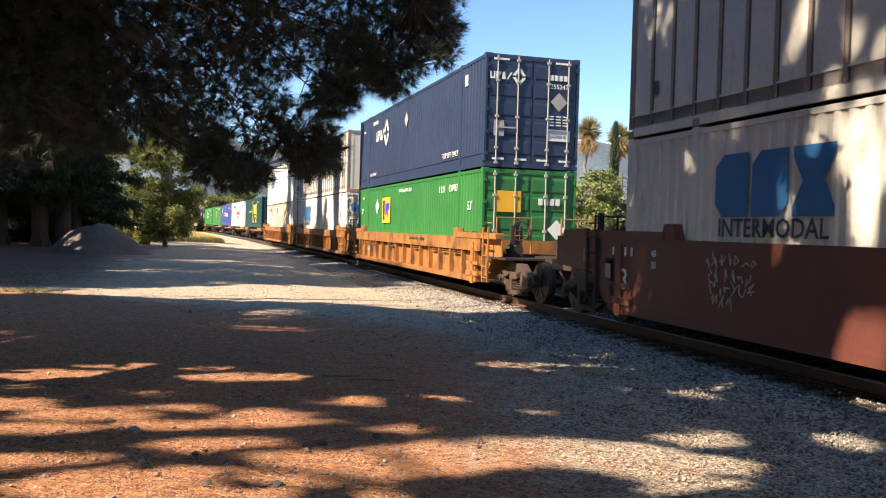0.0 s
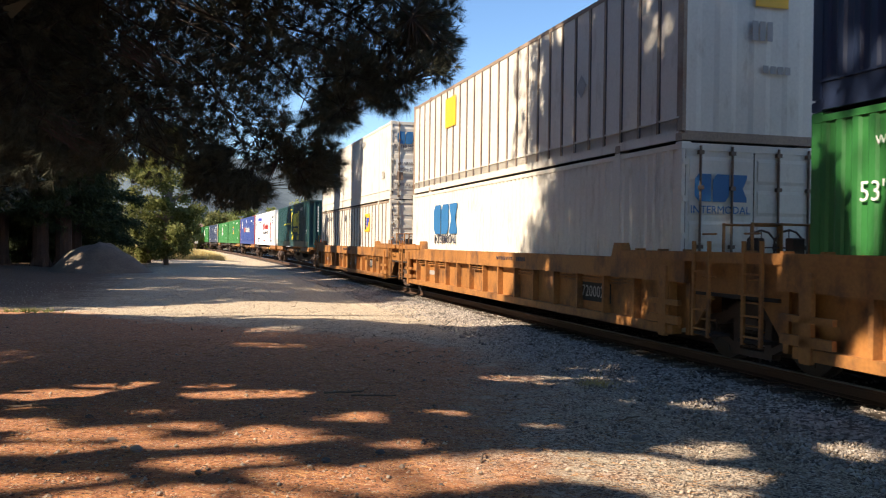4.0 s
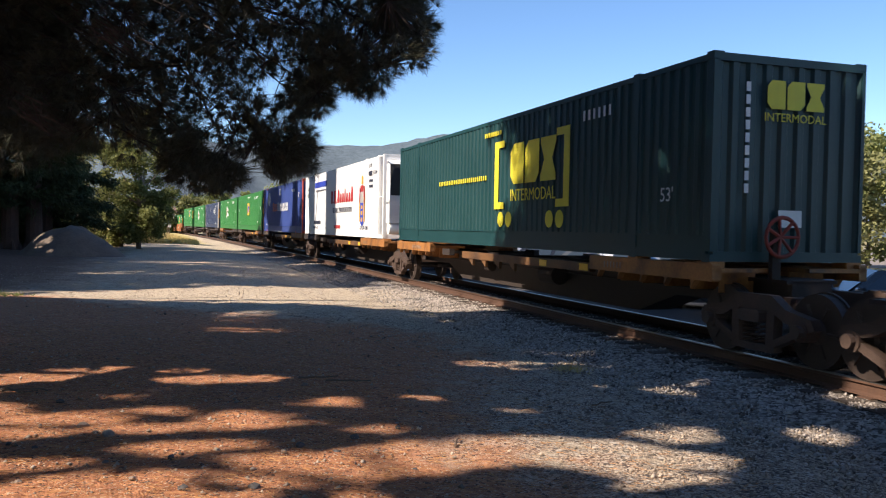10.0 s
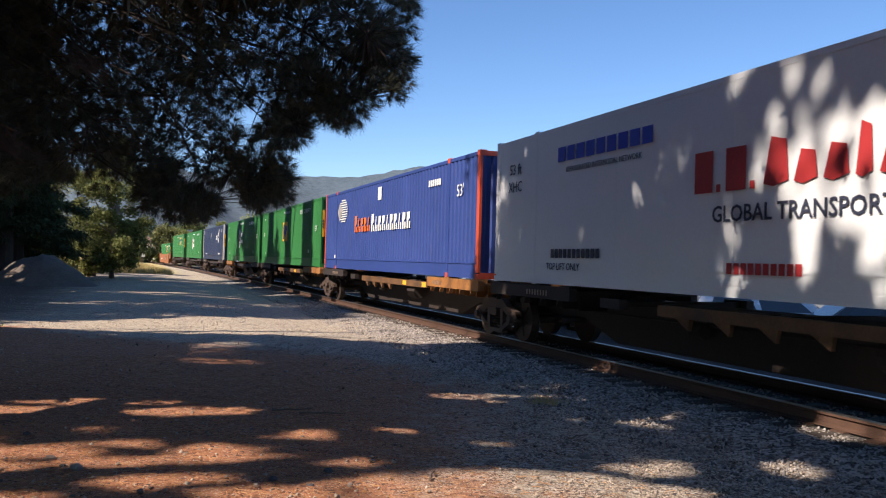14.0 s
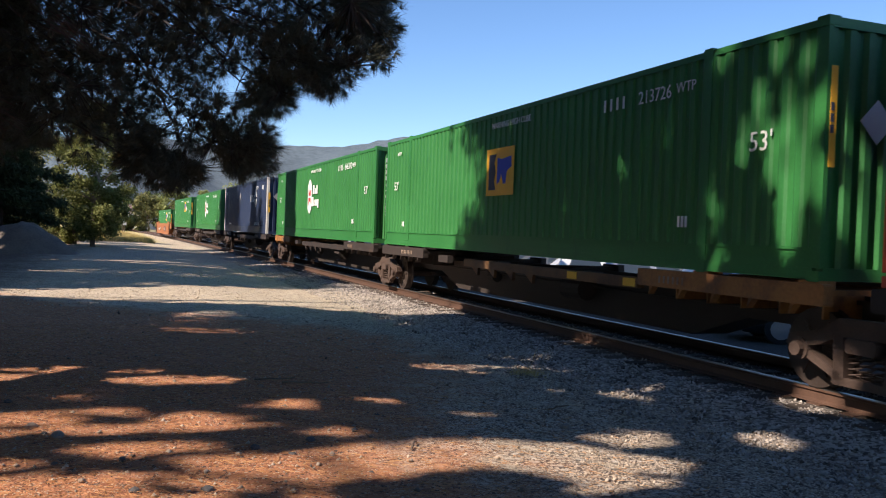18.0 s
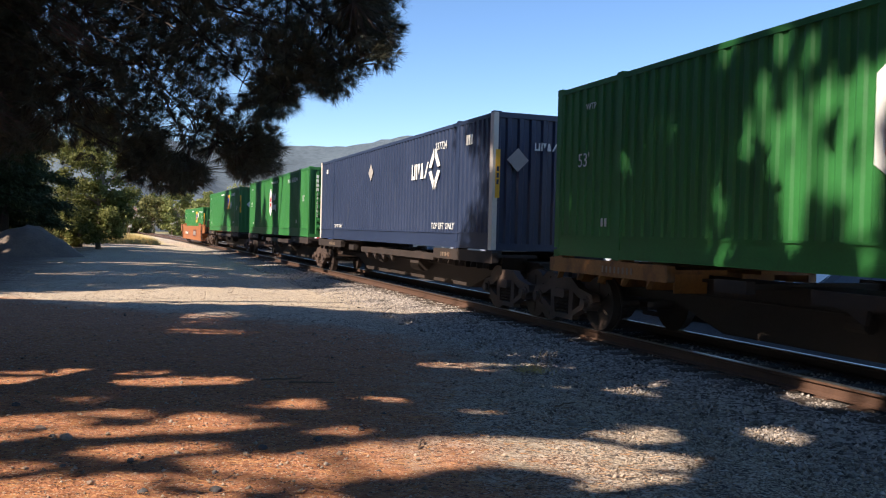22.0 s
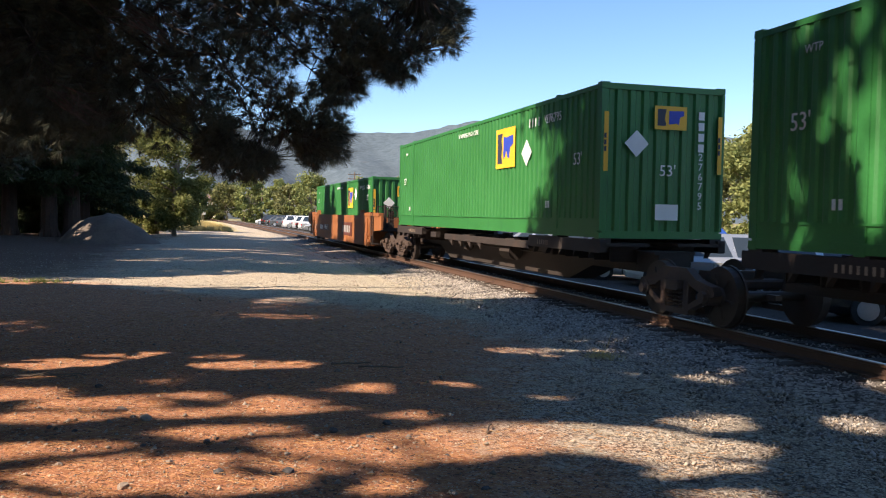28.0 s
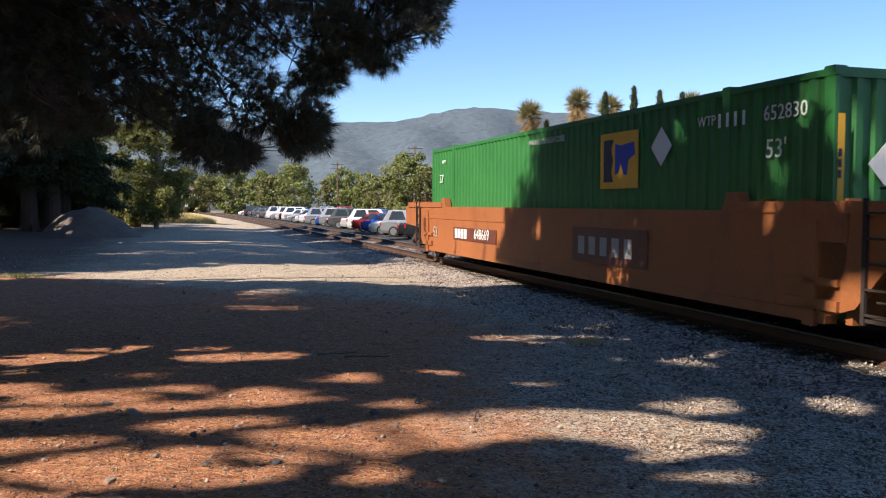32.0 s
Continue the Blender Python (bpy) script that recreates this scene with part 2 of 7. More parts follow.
def ground_height(x, y):
    """Yard level near the viewer, the ballast bed with the track, the car park beyond."""
    s, v = track_coords(np.asarray(x, float), np.asarray(y, float))
    z = -0.10 - 0.16 * smooth01((v + 6.5) / 4.0)
    bed = smooth01((v + 2.5) / 1.1) * (1 - smooth01((v - 1.5) / 1.2))
    z = z + bed * 0.06
    z = z - 0.22 * smooth01((v - 1.6) / 1.6)
    r = np.hypot(x, y)
    far = smooth01((r - 60) / 60)
    z = z + (1 - far) * (0.025 * np.sin(x * 0.9 + 1.3 * np.sin(y * 0.31)) * np.sin(y * 0.55 + 0.7) * (np.abs(v) > 2.6))
    z = z + 0.25 * smooth01((-x - 7 - 0.25 * y) / 6) * (v < 0)
    return z


def wobble_lot(v, mid, maths):
    return maths("ADD", v, maths("MULTIPLY", maths("SUBTRACT", mid, 0.5), 1.2))


def ground_material():
    m = bpy.data.materials.new("dirt_gravel_and_asphalt_ground")
    n, l = nodes_of(m)
    b = n["Principled BSDF"]
    geo = n.new("ShaderNodeNewGeometry")
    # distance from the track: turn the place about z
    rot = n.new("ShaderNodeMapping")
    rot.vector_type = "POINT"
    rot.inputs["Rotation"].default_value = (0, 0, -AZ)
    rot.inputs["Location"].default_value = (-DIST, 0, 0)
    l.new(geo.outputs["Position"], rot.inputs[0])
    sep = n.new("ShaderNodeSeparateXYZ")
    l.new(rot.outputs[0], sep.inputs[0])

    def noise_tex(scale, detail=4, rough=0.6):
        t = n.new("ShaderNodeTexNoise")
        t.inputs["Scale"].default_value, t.inputs["Detail"].default_value, t.inputs["Roughness"].default_value = scale, detail, rough
        l.new(geo.outputs["Position"], t.inputs["Vector"])
        return t.outputs[0]

    def maths(op, a, c):
        q = n.new("ShaderNodeMath")
        q.operation = op
        for i, val in enumerate((a, c)):
            if isinstance(val, (int, float)):
                q.inputs[i].default_value = val
            else:
                l.new(val, q.inputs[i])
        return q.outputs[0]

    def ramp(val, a, c):
        q = n.new("ShaderNodeMapRange")
        q.interpolation_type = "SMOOTHSTEP"
        q.inputs[1].default_value, q.inputs[2].default_value = a, c
        l.new(val, q.inputs[0])
        return q.outputs[0]

    def blend(fac, a, c):
        q = n.new("ShaderNodeMix")
        q.data_type = "RGBA"
        l.new(fac, q.inputs[0])
        for i, val in ((6, a), (7, c)):
            if isinstance(val, tuple):
                q.inputs[i].default_value = (*val, 1)
            else:
                l.new(val, q.inputs[i])
        return q.outputs[2]

    def cells(scale):
        t = n.new("ShaderNodeTexVoronoi")
        t.inputs["Scale"].default_value = scale
        l.new(geo.outputs["Position"], t.inputs["Vector"])
        g = n.new("ShaderNodeSeparateColor")
        l.new(t.outputs["Color"], g.inputs[0])
        return g.outputs[0], t.outputs["Distance"]

    big, mid, fine, grit = noise_tex(0.35, 5), noise_tex(2.2, 5), noise_tex(14, 4, 0.7), noise_tex(75, 3, 0.7)
    (chip, chip_d), (peb, peb_d), (rubble, rubble_d) = cells(44), cells(70), cells(23)
    wob = maths("ADD", sep.outputs[0], maths("MULTIPLY", maths("SUBTRACT", mid, 0.5), 2.6))
    wob = maths("ADD", wob, maths("MULTIPLY", maths("SUBTRACT", big, 0.5), 3.0))
    near = wob
    wob = maths("SUBTRACT", wob, maths("MULTIPLY", maths("MINIMUM", maths("MAXIMUM", maths("SUBTRACT", sep.outputs[1], 6.5), 0.0), 5.0), 0.4))
    wob = maths("ADD", wob, maths("MULTIPLY", maths("MAXIMUM", maths("SUBTRACT", sep.outputs[1], 14.0), 0.0), 1.0))
    dirt = blend(ramp(fine, 0.3, 0.7), (0.20, 0.066, 0.029), (0.54, 0.24, 0.105))
    dirt = blend(ramp(mid, 0.4, 0.75), dirt, (0.37, 0.155, 0.075))
    dirt = blend(ramp(chip, 0.88, 0.92), dirt, (0.10, 0.05, 0.033))
    dirt = blend(ramp(peb, 0.90, 0.94), dirt, (0.46, 0.33, 0.22))
    gravel = blend(ramp(peb, 0.1, 0.95), (0.12, 0.086, 0.062), (0.54, 0.43, 0.315))
    gravel = blend(ramp(chip, 0.82, 0.86), gravel, (0.07, 0.055, 0.048))
    gravel = blend(ramp(chip, 0.0, 0.10), (0.60, 0.53, 0.43), gravel)
    gravel = blend(ramp(rubble, 0.93, 0.95), gravel, (0.46, 0.40, 0.33))
    gravel = blend(ramp(rubble, 0.05, 0.03), gravel, (0.06, 0.05, 0.044))
    sandy = blend(ramp(fine, 0.35, 0.7), (0.40, 0.315, 0.22), (0.62, 0.515, 0.375))
    gravel = blend(ramp(mid, 0.5, 0.8), gravel, sandy)
    gravel = blend(ramp(sep.outputs[1], 14.0, 21.0), gravel, blend(ramp(chip, 0.7, 0.9), sandy, gravel))
    yard = blend(ramp(wob, -7.0, -5.0), dirt, gravel)
    ballast = blend(ramp(rubble, 0.1, 0.9), (0.075, 0.06, 0.05), (0.45, 0.38, 0.32))
    yard = blend(ramp(near, -3.4, -1.8), yard, ballast)
    lot = blend(ramp(fine, 0.3, 0.7), (0.16, 0.135, 0.115), (0.27, 0.23, 0.19))
    litter = blend(ramp(fine, 0.3, 0.7), (0.075, 0.042, 0.028), (0.19, 0.115, 0.075))
    under_trees = maths("MULTIPLY", ramp(near, -9.5, -13.0), ramp(sep.outputs[1], 21.0, 25.0))
    yard = blend(under_trees, yard, litter)
    # shade beneath the train, painted as near-black ground from the near rail outward
    bed_shade = blend(ramp(chip, 0.2, 0.9), (0.022, 0.02, 0.019), (0.07, 0.06, 0.052))
    yard = blend(ramp(maths("ADD", sep.outputs[0], maths("MULTIPLY", fine, 0.3)), -0.95, -0.6), yard, bed_shade)
    yard = blend(ramp(wobble_lot(sep.outputs[0], mid, maths), 5.6, 6.4), yard, lot)
    # dry grass and scrub further out
    dist = n.new("ShaderNodeVectorMath")
    dist.operation = "LENGTH"
    l.new(geo.outputs["Position"], dist.inputs[0])
    grass = blend(ramp(mid, 0.35, 0.7), (0.30, 0.23, 0.09), (0.12, 0.13, 0.05))
    yard = blend(ramp(dist.outputs["Value"], 120, 260), yard, grass)
    straw = blend(ramp(fine, 0.3, 0.7), (0.36, 0.27, 0.10), (0.58, 0.46, 0.20))
    yard = blend(maths("MULTIPLY", ramp(near, -4.6, -6.0), ramp(sep.outputs[1], 76.0, 84.0)), yard, straw)
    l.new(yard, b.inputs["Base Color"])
    b.inputs["Roughness"].default_value = 0.95
    bp = n.new("ShaderNodeBump")
    bp.inputs["Strength"].default_value, bp.inputs["Distance"].default_value = 0.8, 0.018
    lumps = maths("ADD", maths("MULTIPLY", chip_d, -.7), maths("MULTIPLY", peb_d, -.4))
    l.new(maths("ADD", maths("ADD", fine, lumps), maths("MULTIPLY", grit, 0.6)), bp.inputs["Height"])
    l.new(bp.outputs[0], b.inputs["Normal"])
    return m


GROUND = ground_material()


def spread(lo, hi, near, k):
    """Steps that are fine near 0 and coarse far off."""
    u = np.linspace(-1, 1, k)
    c = np.sinh(u * near) / math.sinh(near)
    return np.where(c < 0, -c * lo, c * hi)


def make_ground():
    gx, gy = spread(-2600, 2600, 8.6, 321), spread(-2600, 2600, 8.6, 321)
    X, Y = np.meshgrid(gx, gy, indexing="ij")
    Y = Y + 8 * np.exp(-(np.abs(Y) / 200))
    Z = ground_height(X, Y)
    Z = Z + 0.012 * np.sin(X * 7.1 + Y * 3.3) * np.sin(Y * 6.3 - X * 1.7) * (np.hypot(X, Y) < 40)
    co = np.stack([X, Y, Z], -1).reshape(-1, 3)
    k = len(gx)
    i = (np.arange(k - 1)[:, None] * k + np.arange(k - 1)[None, :]).ravel()
    me = raw_mesh("ground", co, np.stack([i, i + k, i + k + 1, i + 1], 1), GROUND)
    me.shade_smooth()
    solid("ground", me, GROUND, "orange dirt yard turning into grey gravel", "ground", kind="structure")


make_ground()


# ---------------------------------------------------------------- track
def rail_mesh(off, profile, name, mat, s0=-40, s1=330, step=2.5):
    sh = []
    fs = []
    k = len(profile)
    ss = np.arange(s0, s1 + step, step)
    for s in ss:
        x, y, th = line(s)
        for o, z in profile:
            sh.append((x + (off + o) * math.cos(th), y + (off + o) * math.sin(th), z))
    for i in range(len(ss) - 1):
        for j in range(k):
            a, c = i * k + j, i * k + (j + 1) % k
            fs.append((a, c, c + k, a + k))
    g = Shape()
    g.v, g.f = sh, fs
    return g.mesh(name, mat)


def make_track():
    track = thing("railway_track", "single track of rusty steel rails on wooden ties", "track", kind="structure")
    for sgn in (-1, 1):
        web = part("rail", rail_mesh(sgn * HALF_GAUGE, [(-.037, -.012), (.037, -.012), (.035, -.04), (.01, -.052), (.01, -.14), (.07, -.16), (.07, -.172),
                   (-.07, -.172), (-.07, -.16), (-.01, -.14), (-.01, -.052), (-.035, -.04)], "rail", RAIL), RAIL, track, "rusty steel rail")
        part("rail_head", rail_mesh(sgn * HALF_GAUGE, [(-.034, 0), (.034, 0), (.037, -.012), (-.037, -.012)], "rail_head", RAILTOP), RAILTOP, web, "polished running surface")
    rnd = random.Random(4)
    tie = Shape().box(-.115, .115, -1.3, 1.3, -.36, -.18, bevel=0.012).mesh("tie", TIE)
    plate = Shape().box(-.1, .1, -.18, .18, -.18, -.166).mesh("tie_plate", RAIL)
    s, i = -12.0, 0
    far = Shape()
    while s < 240:
        m = on_track(s + rnd.uniform(-.03, .03), rnd.uniform(-.05, .05), rnd.uniform(-.008, .004), rnd.uniform(-1.2, 1.2))
        if i < 300:
            t = part("tie", tie, TIE, track, m=m)
            if s < 60:
                for sg in (-1, 1):
                    part("tie_plate", plate, RAIL, t, m=pose(0, sg * HALF_GAUGE, 0))
        else:
            far.box(-.115, .115, -1.3, 1.3, -.36, -.18, m=m)
        s += 0.53
        i += 1
    if far.v:
        part("far_ties", far, TIE, track)


make_track()

# ---------------------------------------------------------------- foliage
def leaf_material(name, color, other, trans=0.25, scale=0.6, rough=0.65):
    m = bpy.data.materials.new(name)
    n, l = nodes_of(m)
    b = n["Principled BSDF"]
    geo = n.new("ShaderNodeNewGeometry")
    nz = n.new("ShaderNodeTexNoise")
    nz.inputs["Scale"].default_value = scale
    l.new(geo.outputs["Position"], nz.inputs["Vector"])
    add = n.new("ShaderNodeMath")
    add.operation = "ADD"
    l.new(nz.outputs[0], add.inputs[0]), l.new(geo.outputs["Random Per Island"], add.inputs[1])
    rg = n.new("ShaderNodeMapRange")
    rg.inputs[1].default_value, rg.inputs[2].default_value = 0.4, 1.4
    l.new(add.outputs[0], rg.inputs[0])
    mx = n.new("ShaderNodeMix")
    mx.data_type = "RGBA"
    mx.inputs[6].default_value, mx.inputs[7].default_value = (*color, 1), (*other, 1)
    l.new(rg.outputs[0], mx.inputs[0])
    l.new(mx.outputs[2], b.inputs["Base Color"])
    b.inputs["Roughness"].default_value = rough
    b.inputs["Specular IOR Level"].default_value = 0.25
    tr = n.new("ShaderNodeBsdfTranslucent")
    l.new(mx.outputs[2], tr.inputs[0])
    sh = n.new("ShaderNodeMixShader")
    sh.inputs[0].default_value = trans
    l.new(b.outputs[0], sh.inputs[1]), l.new(tr.outputs[0], sh.inputs[2])
    l.new(sh.outputs[0], n["Material Output"].inputs[0])
    return m


NEEDLE = leaf_material("pine_needles", (0.046, 0.05, 0.034), (0.105, 0.105, 0.068), 0.1, 2.0)
REDWOOD = leaf_material("redwood_sprays", (0.034, 0.05, 0.022), (0.07, 0.088, 0.035), 0.12, 1.0)
BROADLEAF = leaf_material("broad_leaves", (0.13, 0.165, 0.05), (0.30, 0.31, 0.11), 0.35, 0.5)
YARDLEAF = leaf_material("olive_green_leaves", (0.10, 0.13, 0.035), (0.31, 0.31, 0.11), 0.45, 0.5)
OAKLEAF = leaf_material("dusty_oak_leaves", (0.12, 0.13, 0.05), (0.28, 0.27, 0.11), 0.35, 0.3)
PALMLEAF = leaf_material("palm_fronds", (0.15, 0.15, 0.06), (0.33, 0.28, 0.13), 0.25, 0.5)
DRYPALM = leaf_material("dry_palm_skirt", (0.30, 0.20, 0.09), (0.42, 0.30, 0.14), 0.1, 0.5)
GRASS = leaf_material("dry_grass_blades", (0.42, 0.31, 0.11), (0.58, 0.46, 0.2), 0.25, 1.0)
BARK = paint("furrowed_red_brown_bark", (0.07, 0.042, 0.031), 0.95, vary=0.4, scale=3, fine=14, bump=0.8)
PINEBARK = paint("dark_pine_bark", (0.042, 0.031, 0.025), 0.95, vary=0.4, scale=3, fine=14, bump=0.8)
PALMBARK = paint("grey_palm_bark", (0.22, 0.18, 0.14), 0.95, vary=0.3, scale=2, fine=14, bump=0.6)


def blades(points, axes, rng, per, length, width, spread_, droop=0.0):
    """Slender triangles that fan out from points round the given axes."""
    points, axes = np.asarray(points), np.asarray(axes)
    k = len(points) * per
    p = np.repeat(points, per, 0)
    a = np.repeat(axes, per, 0) + rng.normal(0, spread_, (k, 3))
    a[:, 2] -= droop
    a /= np.linalg.norm(a, axis=1, keepdims=True) + 1e-9
    ln = length * rng.uniform(0.6, 1.15, (k, 1))
    side = np.cross(a, rng.normal(0, 1, (k, 3)))
    side /= np.linalg.norm(side, axis=1, keepdims=True) + 1e-9
    w = width * rng.uniform(0.7, 1.3, (k, 1))
    v = np.stack([p - side * w / 2, p + side * w / 2, p + a * ln], 1).reshape(-1, 3)
    return v, np.arange(k * 3).reshape(-1, 3)


def leaves(points, rng, size, up=0.35):
    """Small folded leaves, two triangles each, at the points."""
    k = len(points)
    a = rng.normal(0, 1, (k, 3))
    a[:, 2] = a[:, 2] * 0.6
    a /= np.linalg.norm(a, axis=1, keepdims=True)
    nrm = rng.normal(0, 1, (k, 3)) + np.array([0, 0, up])
    side = np.cross(a, nrm)
    side /= np.linalg.norm(side, axis=1, keepdims=True) + 1e-9
    sz = size * rng.uniform(0.6, 1.3, (k, 1))
    v = np.stack([points - a * sz / 2, points + side * sz * .32, points + a * sz / 2, points - side * sz * .32], 1).reshape(-1, 3)
    i = np.arange(k)[:, None] * 4
    return v, np.concatenate([i + [[0, 1, 2]], i + [[0, 2, 3]]], 0)


def cluster_points(centres, radii, rng, per, shell=0.5):
    """Points in soft balls about the centres, denser near the outside."""
    c = np.repeat(np.asarray(centres, float), per, 0)
    r = np.repeat(np.asarray(radii, float), per)[:, None]
    d = rng.normal(0, 1, c.shape)
    d /= np.linalg.norm(d, axis=1, keepdims=True)
    return c + d * r * (shell + (1 - shell) * rng.uniform(0, 1, r.shape)) * np.array([1, 1, .8])


def limb(shape, a, b, r0, r1, rng, sag=0.0, steps=5, sides=6):
    """A bent, tapered limb; returns its points."""
    a, b = Vector(a), Vector(b)
    pts = []
    for i in range(steps + 1):
        u = i / steps
        p = a.lerp(b, u)
        p.z += sag * 4 * u * (1 - u)
        if 0 < i < steps:
            p += Vector(rng.normal(0, (b - a).length * 0.02, 3))
        pts.append(p)
    for i in range(steps):
        shape.tube(pts[i], pts[i + 1], r0 + (r1 - r0) * i / steps, r0 + (r1 - r0) * (i + 1) / steps, sides, caps=i in (0, steps - 1))
    return pts
# ---------------------------------------------------------------- freight containers
CL, CW, CH = 16.154, 2.59, 2.896
POST = 6.058                                   # the lifting posts, forty feet apart


def corrugation(x0, x1, period, depth, y, z0, z1, face, name):
    """A corrugated sheet in x, z; its outer plane is y, facing the sign of face."""
    sh = Shape()
    k = max(1, round((x1 - x0) / period))
    p = (x1 - x0) / k
    prof = []
    for i in range(k):
        a = x0 + i * p
        prof += [(a, 0), (a + p * .30, 0), (a + p * .45, depth), (a + p * .80, depth), (a + p * .95, 0)]
    prof.append((x1, 0))
    ys = [y - face * d for _, d in prof]
    n = len(prof)
    sh.v = [(x, yy, z0) for (x, _), yy in zip(prof, ys)] + [(x, yy, z1) for (x, _), yy in zip(prof, ys)]
    sh.f = [(i, i + 1, i + 1 + n, i + n) if face < 0 else (i + 1, i, i + n, i + 1 + n) for i in range(n - 1)]
    return sh


@functools.lru_cache(None)
def box_meshes(kind, wall, frame_mat, end):
    """The shared meshes of one kind of container body."""
    h, w, L = CH, CW / 2, CL / 2
    out = []
    # side walls
    for face in (-1, 1):
        if kind == "corrugated":
            for a, b in ((-L + .16, -POST - .09), (-POST + .09, POST - .09), (POST + .09, L - .16)):
                out.append(("side_wall", corrugation(a, b, 0.25, 0.024, face * (w - .006), .36, h - .11, face, "side").mesh("side_wall", wall), ""))
            post = Shape()
            for x in (-POST, POST):
                post.prism([(x - .09, .16), (x + .09, .16), (x + .09, h - .1), (x - .09, h - .1)], face * (w - .05), face * (w + .003))
            out += [("lifting_post", q.mesh("lifting_post", wall), "") for q in pieces_of(post)]
        elif kind == "ribbed":
            sheet = Shape().box(-L + .1, L - .1, min(face * (w - .03), face * (w - .012)), max(face * (w - .03), face * (w - .012)), .17, h - .1)
            out.append(("side_wall", sheet.mesh("side_wall", wall), ""))
            ribs, gaps = Shape(), Shape()
            k = 26
            for i in range(1, k):
                x = -L + .1 + (CL - .2) * i / k
                ribs.prism([(x - .03, .17), (x + .03, .17), (x + .03, h - .1), (x - .03, h - .1)], face * (w - .02), face * (w + .008))
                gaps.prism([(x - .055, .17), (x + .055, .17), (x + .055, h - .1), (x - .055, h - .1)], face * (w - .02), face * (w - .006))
            out += [("rib", q.mesh("rib", GREY_RUST), "rust-streaked vertical rib") for q in pieces_of(ribs)]
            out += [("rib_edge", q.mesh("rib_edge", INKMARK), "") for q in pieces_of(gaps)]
        else:
            sheet = Shape().box(-L + .1, L - .1, min(face * (w - .03), face * (w - .004)), max(face * (w - .03), face * (w - .004)), .17, h - .1)
            out.append(("side_wall", sheet.mesh("side_wall", wall), ""))
            seam = Shape()
            for x in (-POST, POST, -3.0, 0.0, 3.0):
                seam.prism([(x - .012, .18), (x + .012, .18), (x + .012, h - .11), (x - .012, h - .11)], face * (w - .02), face * w)
            out += [("seam", q.mesh("seam", wall), "") for q in pieces_of(seam)]
    # rails, posts and castings
    for y in (-1, 1):
        fr = Shape()
        y0, y1 = sorted((y * (w - .06), y * (w + .001)))
        fr.box(-L + .1, L - .1, y0, y1, h - .11, h - .03, bevel=.008)
        out.append(("top_rail", fr.mesh("top_rail", wall if kind != "ribbed" else GREY_RUST), ""))
        fb = Shape()
        fb.box(-L + .1, L - .1, y0, y1, .02, .15, bevel=.01)
        fb.box(-L + .1, L - .1, min(y * (w - .05), y * (w - .012)), max(y * (w - .05), y * (w - .012)), .15, .36)
        fb.box(-L + .1, L - .1, min(y * (w - .03), y * (w + .006)), max(y * (w - .03), y * (w + .006)), .345, .375)
        out.append(("bottom_rail", fb.mesh("bottom_rail", wall), ""))
        for x in (-1, 1):
            po = Shape()
            x0, x1 = sorted((x * (L - .16), x * L))
            po.box(x0, x1, y0, y1 if y > 0 else y1, .15, h - .12)
            out.append(("corner_post", po.mesh("corner_post", frame_mat), ""))
    ca = Shape()
    for x in (-L, -POST, POST, L):
        for y in (-1, 1):
            for z0, z1 in ((0, .118), (h - .118, h)):
                xc = max(-L + .089, min(L - .089, x))
                y0, y1 = sorted((y * (w - .16), y * (w + .004)))
                ca.box(xc - .089, xc + .089, y0, y1, z0, z1, bevel=.012)
    out += [("corner_casting", q.mesh("corner_casting", frame_mat), "") for q in pieces_of(ca)]
    roof = corrugation(-L + .1, L - .1, .3, .02, 0, -w + .05, w - .05, -1, "roof")
    roof.v = [(x, z, h - .03 - abs(y)) for x, y, z in roof.v]
    out.append(("roof", roof.mesh("roof", wall), ""))
    out.append(("floor_pan", Shape().box(-L + .1, L - .1, -w + .06, w - .06, .06, .16).mesh("floor_pan", SPINE), ""))
    # ends: the one that leads (x > 0) as named, the other plain
    for sgn, what in ((1, end), (-1, "plain")):
        if what == "doors":
            for y in (-1, 1):
                d = Shape()
                y0, y1 = sorted((y * .012, y * (w - .09)))
                d.box(sgn * L - sgn * .05 if sgn > 0 else sgn * L, sgn * L - .02 if sgn > 0 else sgn * L + .03, y0, y1, .16, h - .13)
                out.append(("door", d.mesh("door", wall), "container door with pressed panels"))
                for i in range(5):                          # pressed horizontal panels
                    z0 = .30 + i * .49
                    d = Shape().prism([(L - .024, z0), (L - .006, z0 + .07), (L - .006, z0 + .36), (L - .024, z0 + .43)], y0 + .05, y1 - .05)
                    out.append(("door_panel", d.mesh("door_panel", wall), ""))
            for yy in (-.98, -.42, .42, .98):
                rod = Shape().tube((L + .022, yy, .08), (L + .022, yy, h - .06), .02, sides=8)
                for z in (.12, .5, 1.3, 2.2, h - .16):
                    rod.box(L - .01, L + .05, yy - .045, yy + .045, z - .03, z + .03)
                out.append(("locking_rod", rod.mesh("locking_rod", RUSTYROD if wall is WHITE else GREYMARK), "rusty locking rod" if wall is WHITE else "galvanised locking rod"))
            for yy in (-.98, .42):
                hd = Shape().box(L + .03, L + .05, yy, yy + .5, 1.0, 1.035)
                out.append(("door_handle", hd.mesh("door_handle", GREYMARK), ""))
            hn = Shape()
            for y in (-1, 1):
                for i in range(5):
                    z = .3 + i * .56
                    y0, y1 = sorted((y * (w - .1), y * (w - .01)))
                    hn.box(L - .01, L + .025, y0, y1, z, z + .09)
            out += [("hinge", q.mesh("hinge", frame_mat), "") for q in pieces_of(hn)]
